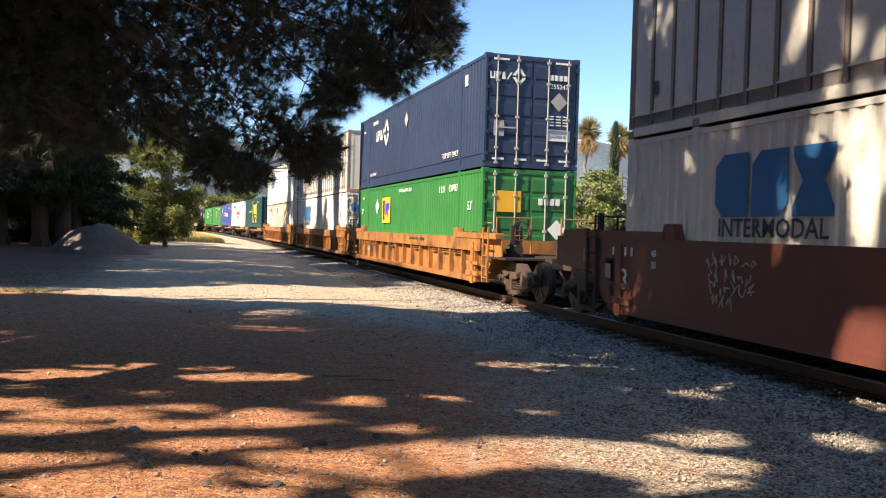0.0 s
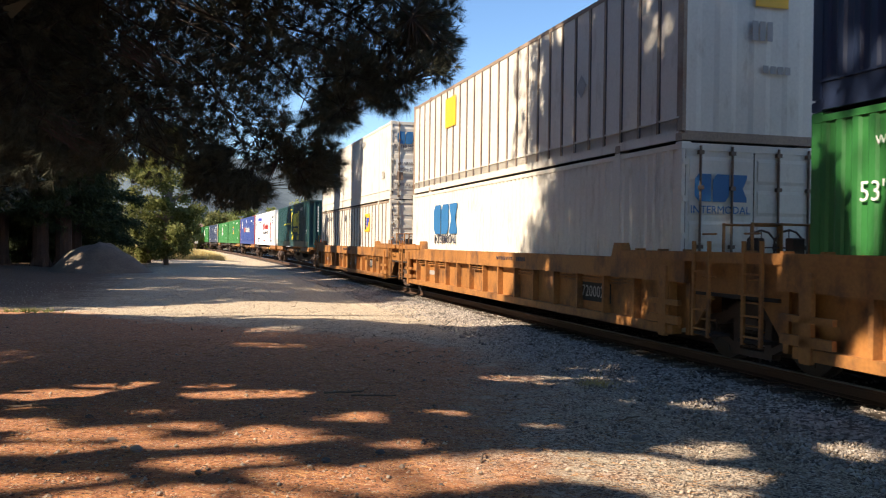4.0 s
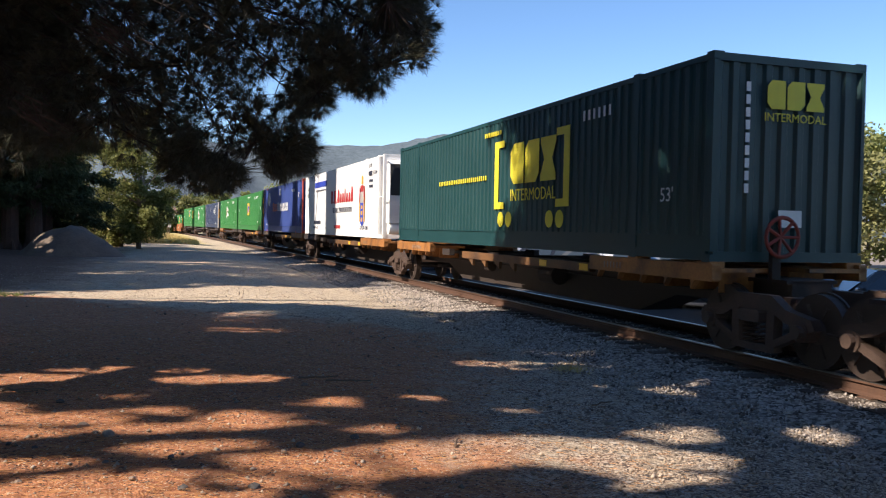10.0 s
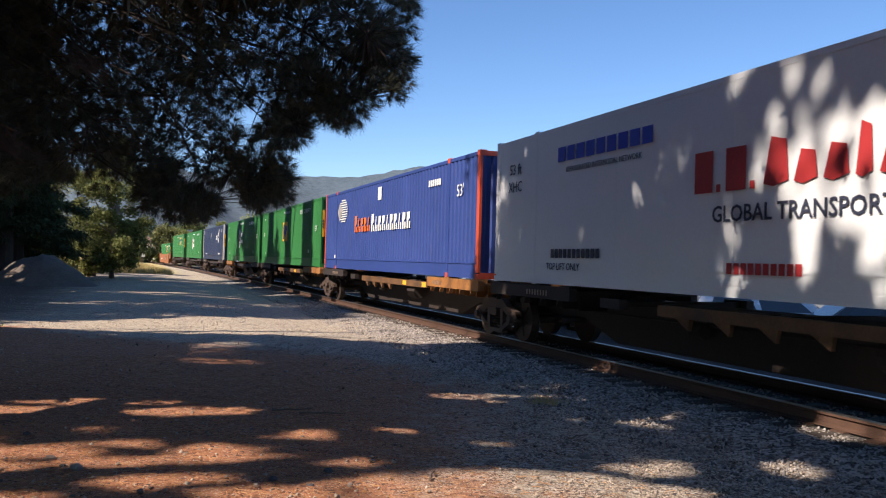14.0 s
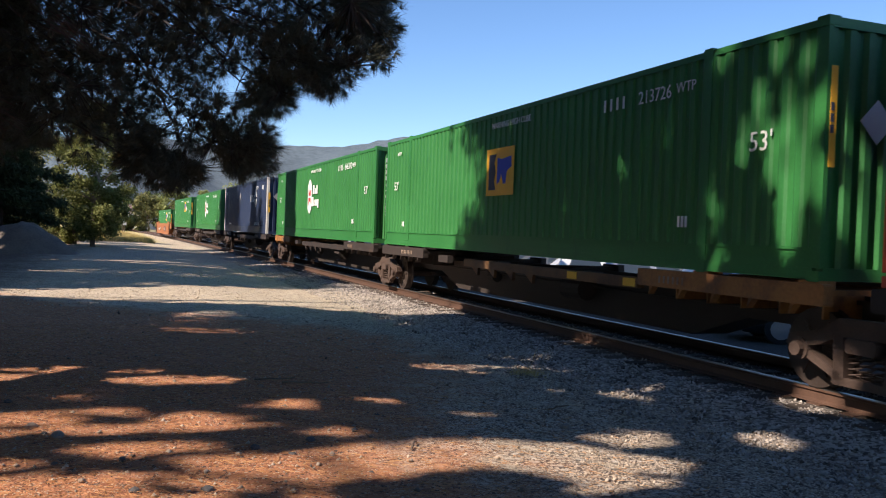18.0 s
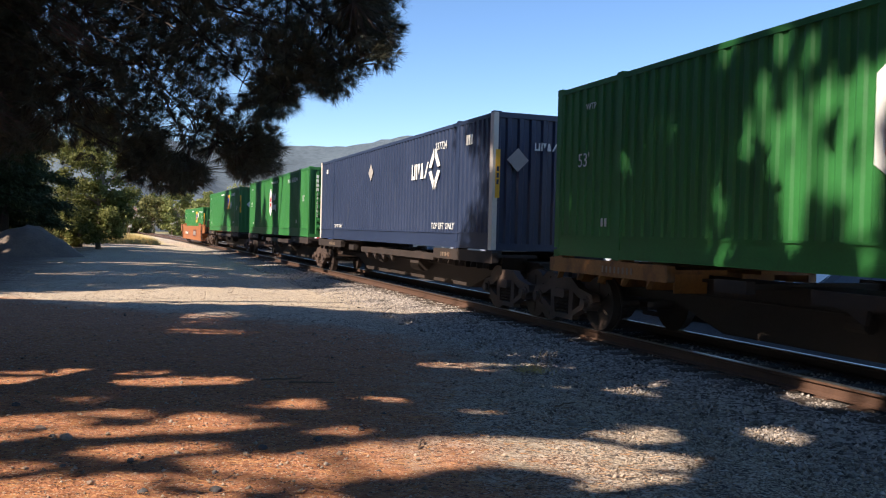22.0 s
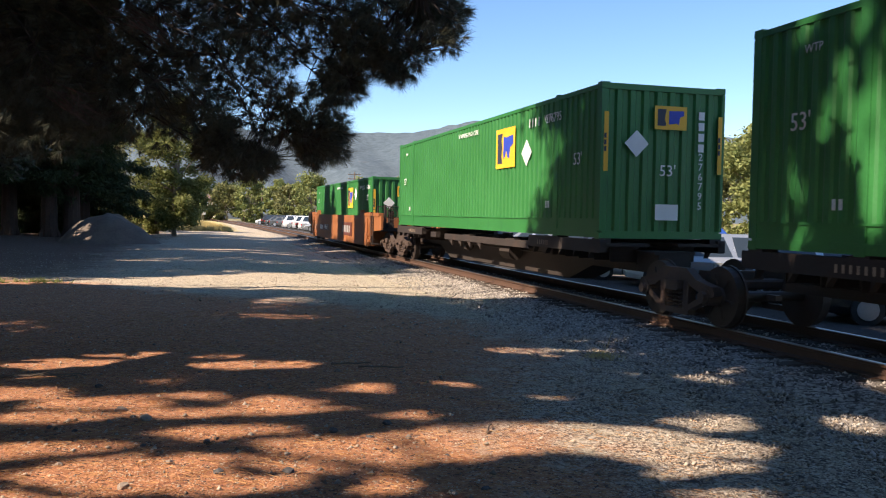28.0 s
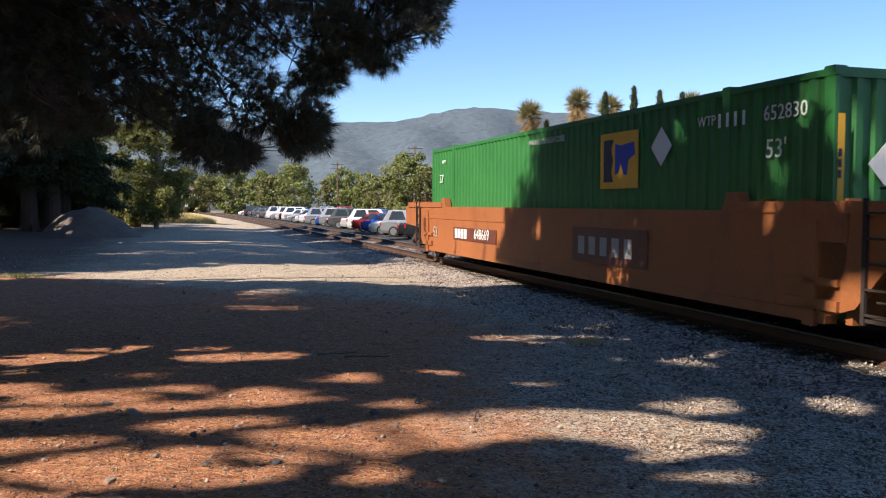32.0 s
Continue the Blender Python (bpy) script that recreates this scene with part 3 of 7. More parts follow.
            g = Shape().box(L - .05, L - .035, -w + .08, w - .08, .15, h - .12)
            out.append(("door_seal", g.mesh("door_seal", BLACK), ""))
        else:
            e = corrugation(-w + .06, w - .06, .29 if kind == "corrugated" else .62, .045 if kind == "corrugated" else .012, 0, .15, h - .11, -1, "end")
            e.v = [(sgn * (L - .02 - abs(y)), (x if sgn > 0 else -x), z) for x, y, z in e.v]
            out.append(("end_wall", e.mesh("end_wall", wall), ""))
        sl = Shape()
        x0, x1 = sorted((sgn * (L - .12), sgn * (L - .002)))
        sl.box(x0, x1, -w + .05, w - .05, 0.01, .15).box(x0, x1, -w + .05, w - .05, h - .13, h - .02)
        out += [(nm, q.mesh(nm, frame_mat), "") for nm, q in zip(("end_sill", "end_header"), pieces_of(sl))]
    return out


def side_at(x, z, proud=.012):
    """Pose for a marking on the side that faces the viewer; x forward along the train, z up."""
    return pose(x, -CW / 2 - proud, z)


def front_at(y, z, proud=.012):
    return pose(CL / 2 + proud, y, z, 0, 0, 90)


def rect(x0, x1, z0, z1):
    return [(x0, z0), (x1, z0), (x1, z1), (x0, z1)]


def mark(parent, name, outline, material, m, label=""):
    me = Shape().plate(outline, 0).mesh(name, material)
    me.transform(m)
    return part(name, me, material, parent, label)


def marks(parent, name, outlines, material, m, label=""):
    """Flat painted shapes, one part each; returns the last."""
    for o in outlines:
        ob = mark(parent, name, o, material, m, label)
    return ob


def words(parent, text, size, material, m, label="", bold=0.0):
    return part("lettering", lettering(text, size, material, m, bold=bold), material, parent, label)


def bars(parent, x, z, k, w, h, material, m, gap=.35, label="", vertical=False):
    """A row of plain bars in place of writing that stays unread."""
    step = w * (1 + gap)
    o = []
    for i in range(k):
        if vertical:
            o.append(rect(x - w / 2, x + w / 2, z - i * h * (1 + gap) - h, z - i * h * (1 + gap)))
        else:
            o.append(rect(x + i * step, x + i * step + w, z, z + h))
    return marks(parent, "writing_bar", o, material, m, label)


# badges: plain shapes in the colours of the owners' marks
def square_badge(parent, m, size):
    a, h = size, size * .73
    b = mark(parent, "owner_badge", rect(-a / 2, a / 2, -h / 2, h / 2), YELLOWMARK, m, "yellow badge with a dark block and a blue block")
    up = m @ pose(0, -.005, 0)
    mark(b, "badge_stroke", [(-.40 * a, -.38 * h), (-.14 * a, -.38 * h), (-.20 * a, -.2 * h), (-.15 * a, .0), (-.20 * a, .2 * h), (-.14 * a, .38 * h), (-.40 * a, .38 * h)], INKMARK, up)
    mark(b, "badge_stroke", [(-.09 * a, -.26 * h), (.0, -.22 * h), (.06 * a, -.05 * h), (.14 * a, -.26 * h), (.22 * a, -.26 * h), (.26 * a, .0), (.42 * a, .08 * h), (.40 * a, .30 * h), (.05 * a, .26 * h), (-.09 * a, .30 * h)], ROYALMARK, up)


def block_badge(parent, m, w, h, material):
    """Three heavy blocks side by side, the last one waisted."""
    u = w / 3
    g = .05 * u
    for i in range(3):
        x0, x1 = -w / 2 + i * u + g, -w / 2 + (i + 1) * u - g
        c = .22 * u
        if i == 0:
            o = [(x0, -h * .3), (x0 + c, -h / 2), (x1, -h / 2), (x1, h / 2), (x0 + c, h / 2), (x0, h * .3)]
        elif i == 1:
            o = [(x0, -h / 2), (x1 - c, -h / 2), (x1, -h * .3), (x1, h / 2), (x0 + c, h / 2), (x0, h * .3)]
        else:
            o = [(x0, -h / 2), (x1, -h / 2), (x1, -h * .36), (x1 - c, 0), (x1, h * .36), (x1, h / 2), (x0, h / 2), (x0, h * .36), (x0 + c, 0), (x0, -h * .36)]
        mark(parent, "badge_block", o, material, m, "heavy painted block")


def diamond_badge(parent, m, size):
    """A row of white strokes and a white diamond ring."""
    a = size
    o = [[(-1.9 * a, -.3 * a), (-1.45 * a, -.3 * a), (-1.45 * a, .3 * a), (-1.56 * a, .3 * a), (-1.6 * a, -.16 * a), (-1.78 * a, -.16 * a), (-1.8 * a, .3 * a), (-1.9 * a, .3 * a)],
         rect(-1.35 * a, -1.24 * a, -.3 * a, .3 * a), [(-1.2 * a, .3 * a), (-1.05 * a, -.12 * a), (-.9 * a, .3 * a)],
         [(-.86 * a, -.3 * a), (-.5 * a, -.3 * a), (-.6 * a, .3 * a), (-.74 * a, .3 * a)], [(-.42 * a, -.3 * a), (-.28 * a, -.3 * a), (.08 * a, .3 * a), (-.06 * a, .3 * a)]]
    r = .62 * a
    c = .72 * a
    for i in range(4):
        p, q = math.pi / 2 * i + .12, math.pi / 2 * (i + 1) - .12
        o.append([(c + r * math.cos(p), r * 1.25 * math.sin(p)), (c + r * math.cos(q), r * 1.25 * math.sin(q)),
                  (c + r * .55 * math.cos(q), r * .7 * math.sin(q)), (c + r * .55 * math.cos(p), r * .7 * math.sin(p))])
    return marks(parent, "owner_badge", o, WHITEMARK, m, "white strokes beside a diamond ring")


def hexagon_badge(parent, m, a):
    hexa = [(-.45 * a, -.62 * a), (0, -.95 * a), (.45 * a, -.62 * a), (.45 * a, .62 * a), (0, .95 * a), (-.45 * a, .62 * a)]
    b = mark(parent, "owner_badge", hexa, WHITEMARK, m, "white hexagon badge with red bars")
    up = m @ pose(0, -.005, 0)
    for sg in (-1, 1):
        mark(b, "badge_stroke", [(-.26 * a, sg * .05 * a), (.26 * a, sg * .05 * a), (.26 * a, sg * .42 * a), (.0, sg * .2 * a), (-.26 * a, sg * .52 * a)][::-sg], REDMARK, up)
    for x0, x1, z0, z1 in ((.75, 1.08, .12, .58), (1.18, 1.46, .12, .42), (1.55, 1.82, .12, .56), (.5, .92, -.5, -.04), (1.0, 1.2, -.5, -.18), (1.28, 1.52, -.5, -.18), (1.6, 1.8, -.5, -.18), (1.88, 2.12, -.62, -.18)):
        mark(parent, "badge_stroke", rect(x0 * a, x1 * a, z0 * a, z1 * a), WHITEMARK, m, "white block stroke")


def placard(parent, m, a=.32, material=None):
    return mark(parent, "placard", [(-a, 0), (0, -a), (a, 0), (0, a)], material or WHITEMARK, m, "diamond placard")


def container(kind, wall, frame_mat, end, label):
    ob = thing("freight_container", label, "container", "freight containers")
    for name, me, lab in box_meshes(kind, wall, frame_mat, end):
        part(name, me, None, ob, lab)
    return ob


def common_marks(ob, colour, feet_z=1.6):
    """The small stencils that every long box carries."""
    words(ob, "53'", .34, colour, side_at(7.1, feet_z))
    words(ob, "53'", .32, colour, side_at(-7.1, feet_z))
    words(ob, "WARNING HIGH CUBE", .17, colour, side_at(.1, 2.58))
    words(ob, "WTP", .2, colour, side_at(5.62, 2.47))
    words(ob, "WTP", .15, colour, side_at(-6.9, 2.47))
    bars(ob, 5.55, .58, 3, .05, .15, colour, side_at(0, 0), gap=.6)
    bars(ob, -6.5, .52, 2, .06, .13, colour, side_at(0, 0), gap=.8)


def emp_green(number, end, badge_x, badge_z, placard_x=None, placard_z=1.85, feet_z=1.6, number_x=5.6):
    ob = container("corrugated", GREEN, GREEN, end, "bright green corrugated steel container with a yellow square badge")
    square_badge(ob, side_at(badge_x, badge_z), 1.3)
    if placard_x:
        placard(ob, side_at(placard_x, placard_z), .3)
    common_marks(ob, WHITEMARK, feet_z)
    bars(ob, number_x - 1.35, 2.36, 4, .055, .19, WHITEMARK, side_at(0, 0), gap=2.2)
    words(ob, number, .27, WHITEMARK, side_at(number_x, 2.45))
    if end == "doors":
        mark(ob, "end_badge", rect(-.36, .36, -.27, .27), YELLOWMARK, front_at(-.62, 2.05, .02), "yellow badge")
        bars(ob, .12, 1.98, 4, .12, .17, WHITEMARK, front_at(.1, 0, .02))
        placard(ob, front_at(.75, 1.35, .02), .26)
    else:
        for y in (-1.2, 1.2):
            mark(ob, "yellow_strip", rect(-.045, .045, 1.25, 2.35), YELLOWMARK, front_at(y, 0, .004), "yellow warning strip")
            bars(ob, -.02, 1.95, 3, .045, .09, INKMARK, front_at(y, 0, .012), vertical=True)
        square_badge_small(ob, front_at(0.12, 2.28, .02))
        placard(ob, front_at(-.58, 1.78, .02), .25)
        words(ob, "53'", .30, WHITEMARK, front_at(.08, 1.28, .02))
        bars(ob, .78, 2.42, 4, .12, .15, WHITEMARK, front_at(0, 0, .02), vertical=True)
        for i, ch in enumerate(number):
            words(ob, ch, .2, WHITEMARK, front_at(.78, 1.56 - i * .185, .02))
        mark(ob, "data_plate", rect(-.24, .24, .36, .66), WHITEMARK, front_at(.08, 0, .02), "white data plate")
    return ob


def square_badge_small(ob, m):
    b = mark(ob, "end_badge", rect(-.34, .34, -.22, .22), YELLOWMARK, m, "yellow badge with dark and blue strokes")
    up = m @ pose(0, -.005, 0)
    mark(b, "badge_stroke", [(-.28, -.15), (-.1, -.15), (-.13, 0), (-.1, .16), (-.28, .16)], INKMARK, up)
    mark(b, "badge_stroke", [(-.04, -.12), (.12, -.1), (.17, -.12), (.19, .02), (.28, .05), (.27, .14), (-.04, .13)], ROYALMARK, up)


def hub_green(number, louvred):
    ob = container("corrugated", GREEN, GREEN, "plain", "green corrugated container with a white hexagon badge")
    hexagon_badge(ob, side_at(-.9, 1.62), .74)
    common_marks(ob, WHITEMARK)
    bars(ob, 3.6, 2.38, 4, .055, .19, WHITEMARK, side_at(0, 0), gap=2.2)
    words(ob, number, .30, WHITEMARK, side_at(4.9, 2.47))
    lv = Shape()
    for i in range(7):
        z = .35 + i * .27
        lv.prism([(CL / 2 - .02, z), (CL / 2 + .02, z + .02), (CL / 2 + .02, z + .1), (CL / 2 - .02, z + .16)], -.95, .95)
    split("slat", lv, GREEN, ob, "pressed horizontal slat")
    hexa = [(-.2, -.2), (0, -.3), (.2, -.2), (.2, .2), (0, .3), (-.2, .2)]
    h = mark(ob, "end_badge", hexa, WHITEMARK, front_at(-.55, 2.45, .02), "small white hexagon")
    marks(h, "badge_stroke", [rect(-.11, -.04, -.14, .14), rect(.04, .11, -.14, .14), rect(-.04, .04, -.03, .03)], REDMARK, front_at(-.55, 2.45, .026))
    bars(ob, -.95, 2.55, 4, .1, .13, WHITEMARK, front_at(0, 0, .02), vertical=True)
    for i, ch in enumerate(number):
        words(ob, ch, .18, WHITEMARK, front_at(-.95, 1.75 - i * .17, .02))
    return ob


# ---------------------------------------------------------------- trucks (bogies)
WR = 0.46
WHEELS = []


def wheelset_mesh():
    g = Shape()
    for sg in (-1, 1):
        y = sg * HALF_GAUGE
        g.tube((0, y - .065, 0), (0, y + .065, 0), WR, sides=28)
        a, b = sorted((y - sg * .065, y - sg * .1))
        g.tube((0, a, 0), (0, b, 0), WR + .025, sides=28)
        g.tube((0, y + sg * .065, 0), (0, y + sg * .10, 0), .16, .12, sides=14)
        for k in range(6):                              # plate ribs, so that the turning shows
            c = 1.0472 * k
            g.tube((.18 * math.cos(c), y + sg * .07, .18 * math.sin(c)), (.36 * math.cos(c), y + sg * .068, .36 * math.sin(c)), .022, sides=5)
    g.tube((0, -.98, 0), (0, .98, 0), .085, sides=12)
    return g.mesh("wheelset", WHEEL)


WHEELSET = wheelset_mesh()


def coil(x, y, z0, z1):
    """One wound spring, a bar swept round an upright axis."""
    v, f, k = [], [], 36
    for i in range(k + 1):
        a, z = i * math.pi / 4, z0 + (z1 - z0) * i / k
        for r, dz in ((.05, 0), (.064, .012), (.078, 0), (.064, -.012)):
            v.append((x + r * math.cos(a), y + r * math.sin(a), z + dz))
    for i in range(k):
        f += [(i * 4 + j, i * 4 + (j + 1) % 4, i * 4 + 4 + (j + 1) % 4, i * 4 + 4 + j) for j in range(4)]
    return Shape().add(v, f).mesh("coil_spring", TRUCK)


def truck_meshes():
    out = []
    for sg in (-1, 1):
        g = Shape()
        y0, y1 = sorted((sg * .92, sg * 1.06))
        # cast side frame: upper and lower members with an opening between
        top = [(-1.12, .50), (-1.05, .62), (-.62, .70), (-.35, .86), (.35, .86), (.62, .70), (1.05, .62), (1.12, .50), (1.02, .46), (.6, .54), (.34, .66), (-.34, .66), (-.6, .54), (-1.02, .46)]
        for a, b in ((0, 7),):
            for i in range(7):
                p = [top[i], top[i + 1], top[12 - i] if 12 - i >= 7 else top[7], top[13 - i]]
                g.prism([p[3], p[2], p[1], p[0]], y0, y1)
        for sx in (-1, 1):
            g.prism([(sx * .30, .25), (sx * .36, .18), (sx * 1.02, .46), (sx * .95, .54)][::sx], y0, y1)
            g.prism([(sx * .26, .2), (sx * .40, .2), (sx * .42, .68), (sx * .28, .68)][::sx], y0, y1)
            g.tube((sx * .89, y0 - .02, WR), (sx * .89, y1 + .05, WR), .13, sides=14)
            g.tube((sx * .89, y1 if sg > 0 else y0, WR), (sx * .89, (y1 + .09) if sg > 0 else (y0 - .09), WR), .085, sides=10)
        g.box(-.42, .42, y0, y1, .13, .22, bevel=.02)
        out.append(("side_frame", g.mesh("side_frame", TRUCK), "cast steel side frame"))
        for i in range(3):
            out.append(("coil_spring", coil(-.16 + i * .16, (y0 + y1) / 2, .22, .5), "coil spring"))
    b = Shape().box(-.2, .2, -1.12, 1.12, .5, .66, bevel=.03)
    b.box(-.16, .16, -.5, .5, .6, .8)
    b.box(-1.2, 1.2, -.06, .06, .42, .5)
    out.append(("bolster", b.mesh("bolster", TRUCK), "truck bolster"))
    return out


TRUCK_MESHES = truck_meshes()


def add_truck(car, x):
    fr = part("truck", TRUCK_MESHES[-1][1], None, car, "four-wheeled cast steel truck", m=pose(x, 0, 0))
    for name, me, lab in TRUCK_MESHES[:-1]:
        part(name, me, None, fr, lab)
    for dx in (-.89, .89):
        WHEELS.append((part("wheelset", WHEELSET, None, fr, m=pose(dx, 0, WR)), dx))


# ---------------------------------------------------------------- cars
def well_car(paint_mat, half, plate_sided, ahead, behind, label, platforms=True):
    """A container well car; half: half its well's length; ahead, behind: distance from its middle to the truck centres."""
    car = thing("well_car", label, "rail car", "freight cars of the train")
    W = 1.46
    top, low, deep = (1.55, .28, .012) if plate_sided else (1.43, .30, .14)
    for sg in (-1, 1):
        y0, y1 = sorted((sg * (W - .16), sg * W))
        tb = Shape().box(-half, half, y0, y1, top - .34, top, bevel=.02)
        part("top_chord", tb, paint_mat, car)
        bt = Shape().box(-half + .3, half - .3, y0, y1, low, low + .14, bevel=.015)
        part("bottom_chord", bt, paint_mat, car)
        w0, w1 = sorted((sg * (W - (.09 if plate_sided else .18)), sg * (W - deep)))
        web = Shape().prism([(-half + .35, low + .03), (half - .35, low + .03), (half - .02, .95), (half - .02, top - .1), (-half + .02, top - .1), (-half + .02, .95)], w0, w1)
        part("side_plate", web, paint_mat, car)
        if not plate_sided:
            rib = Shape()
            k = 15
            for i in range(k + 1):
                x = -half + .45 + (2 * half - .9) * i / k
                rib.box(x - .035, x + .035, min(sg * (W - .15), sg * (W - .012)), max(sg * (W - .15), sg * (W - .012)), low + .13, top - .33)
            for i in range(k):
                if i in (1, 2, 3, 6, 9, 11, 12, 13):
                    x = -half + .45 + (2 * half - .9) * (i + .5) / k
                    for z in (.97, 1.03):
                        rib.box(x - .42, x + .42, min(sg * (W - .14), sg * (W - .06)), max(sg * (W - .14), sg * (W - .06)), z - .012, z + .012)
            split("side_rib", rib, paint_mat, car)
        for sx in (-1, 1):
            gd = Shape()
            gx = sx * (half - 2.05)
            gd.prism([(gx - .22, top), (gx + .22, top), (gx + .12, top + .24), (gx - .12, top + .24)], y0, y1)
            part("corner_guide", gd, paint_mat, car)
            pl = Shape()
            a, b = sorted((sx * (half - 1.95), sx * (half + (1.7 if plate_sided else 1.15))))
            pl.box(a, b, y0 - .02, y1 + .02, top - .02, top + .12, bevel=.02)
            for q in range(3):
                xx = a + .5 + q * .7
                pl.box(xx, xx + .06, y0, y1, top + .1, top + .15)
            part("top_plate", pl, paint_mat, car)
            # the raking end of the side
            ext = 2.05 if plate_sided else 1.15
            end = [(half - .4, low + .06), (half + .12, .5), (half + .5, .92), (half + ext, 1.0), (half + ext, top), (half - .4, top)]
            rk = Shape().prism(end if sx > 0 else [(-x, z) for x, z in end][::-1], w0, w1)
            part("end_gusset", rk, paint_mat, car)
            fm = Shape()
            x = sx * (half - .55)
            f0, f1 = sorted((sg * (W - .03), sg * (W + .035)))
            fm.box(x - .1, x + .1, f0, f1, low - .04, top - .1, bevel=.02).box(x - .45, x + .45, f0, f1, low + .16, low + .28).box(x - .45, x + .45, f0, f1, low + .44, low + .52)
            part("jacking_pad", fm, paint_mat, car)
    fl = Shape()
    for i in range(9):
        x = -half + .8 + (2 * half - 1.6) * i / 8
        fl.box(x - .15, x + .15, -W + .1, W - .1, low, low + .05)
    split("floor_beam", fl, SPINE, car)
    for sx in (-1, 1):
        bh = Shape().box(min(sx * (half - .1), sx * half), max(sx * (half - .1), sx * half), -W + .1, W - .1, low + .02, top - .05)
        part("bulkhead", bh, paint_mat, car)
        sill = Shape().box(min(sx * half, sx * (half + 1.9)), max(sx * half, sx * (half + 1.9)), -.35, .35, .72, 1.02, bevel=.03)
        sill.box(min(sx * half, sx * (half + .85)), max(sx * half, sx * (half + .85)), -1.3, 1.3, .98, 1.06)
        part("end_platform", sill, SPINE, car)
        if platforms:
            rl = Shape()
            x = sx * (half + .72)
            for y in (-1.3, -.85, -.4, .4, .85, 1.3):
                rl.tube((x, y, 1.05), (x, y, 1.95), .022, sides=6)
            for z in (1.5, 1.93):
                rl.tube((x, -1.3, z), (x, -.4, z), .02, sides=6)
                rl.tube((x, .4, z), (x, 1.3, z), .02, sides=6)
            for z in (.6, .9, 1.2, 1.5, 1.8):
                rl.tube((sx * (half + .4), -1.42, z), (sx * (half + .72), -1.42, z), .015, sides=6)
            split("railing_bar", rl, SPINE if plate_sided else paint_mat, car)
            end_gear(car, sx, half, plate_sided)
    for x in (ahead, behind):
        if x is not None:
            add_truck(car, x)
    return car


def end_gear(car, sx, half, tall):
    """Posts, brake stand, ladder and brake gear on the end of a well car."""
    def bx(x0, x1, *r, **k):
        return Shape().box(min(sx * x0, sx * x1), max(sx * x0, sx * x1), *r, **k)
    for y in ((-1.05, -.3, .55, 1.05) if tall else (-1.0, .9)):
        part("end_post", bx(half + .95, half + 1.04, y - .045, y + .045, .98, 2.0 if tall else 1.75, bevel=.01), SPINE, car, "upright steel post")
    st = part("brake_stand", bx(half + .55, half + .7, -.8, -.62, .98, 1.75, bevel=.015), TRUCK, car, "rusty hand brake stand")
    wheel = Shape()
    for i in range(12):
        a, c = i * math.pi / 6, (i + 1) * math.pi / 6
        x = sx * (half + .75)
        wheel.tube((x, -.71 + .24 * math.cos(a), 1.62 + .24 * math.sin(a)), (x, -.71 + .24 * math.cos(c), 1.62 + .24 * math.sin(c)), .016, sides=5)
        if i % 3 == 0:
            wheel.tube((x, -.71, 1.62), (x, -.71 + .24 * math.cos(a), 1.62 + .24 * math.sin(a)), .01, sides=4)
    part("brake_wheel", wheel, TRUCK, st)
    for x in (half + .25, half + .62):
        part("ladder_rail", bx(x, x + .05, -1.5, -1.46, .35, 1.7), SPINE if tall else YELLOW, car)
    for i in range(5):
        part("ladder_rung", bx(half + .27, half + .65, -1.5, -1.475, .45 + i * .27, .475 + i * .27), SPINE if tall else YELLOW, car)
    part("brake_cylinder", Shape().tube((sx * (half + .25), -.75, 1.16), (sx * (half + .8), -.75, 1.16), .13, sides=14), SPINE, car)
    part("equipment_box", bx(half + 1.1, half + 1.55, .1, .75, .98, 1.38, bevel=.02), SPINE, car)
    part("walkway", bx(half + .1, half + 1.5, -1.36, 1.36, .93, .98), SPINE, car, "steel grating walkway")
    part("step", bx(half + .3, half + .75, -1.48, -1.2, .38, .42), SPINE, car)
    hs = Shape()
    p = Vector((sx * (half + 1.3), -.45, .8))
    for i in range(6):
        q = Vector((sx * (half + 1.3 + .12 * (i + 1)), -.45, .8 - .3 * math.sin((i + 1) * math.pi / 7)))
        hs.tube(p, q, .025, sides=6)
        p = q
    part("air_hose", hs, BLACK, car)


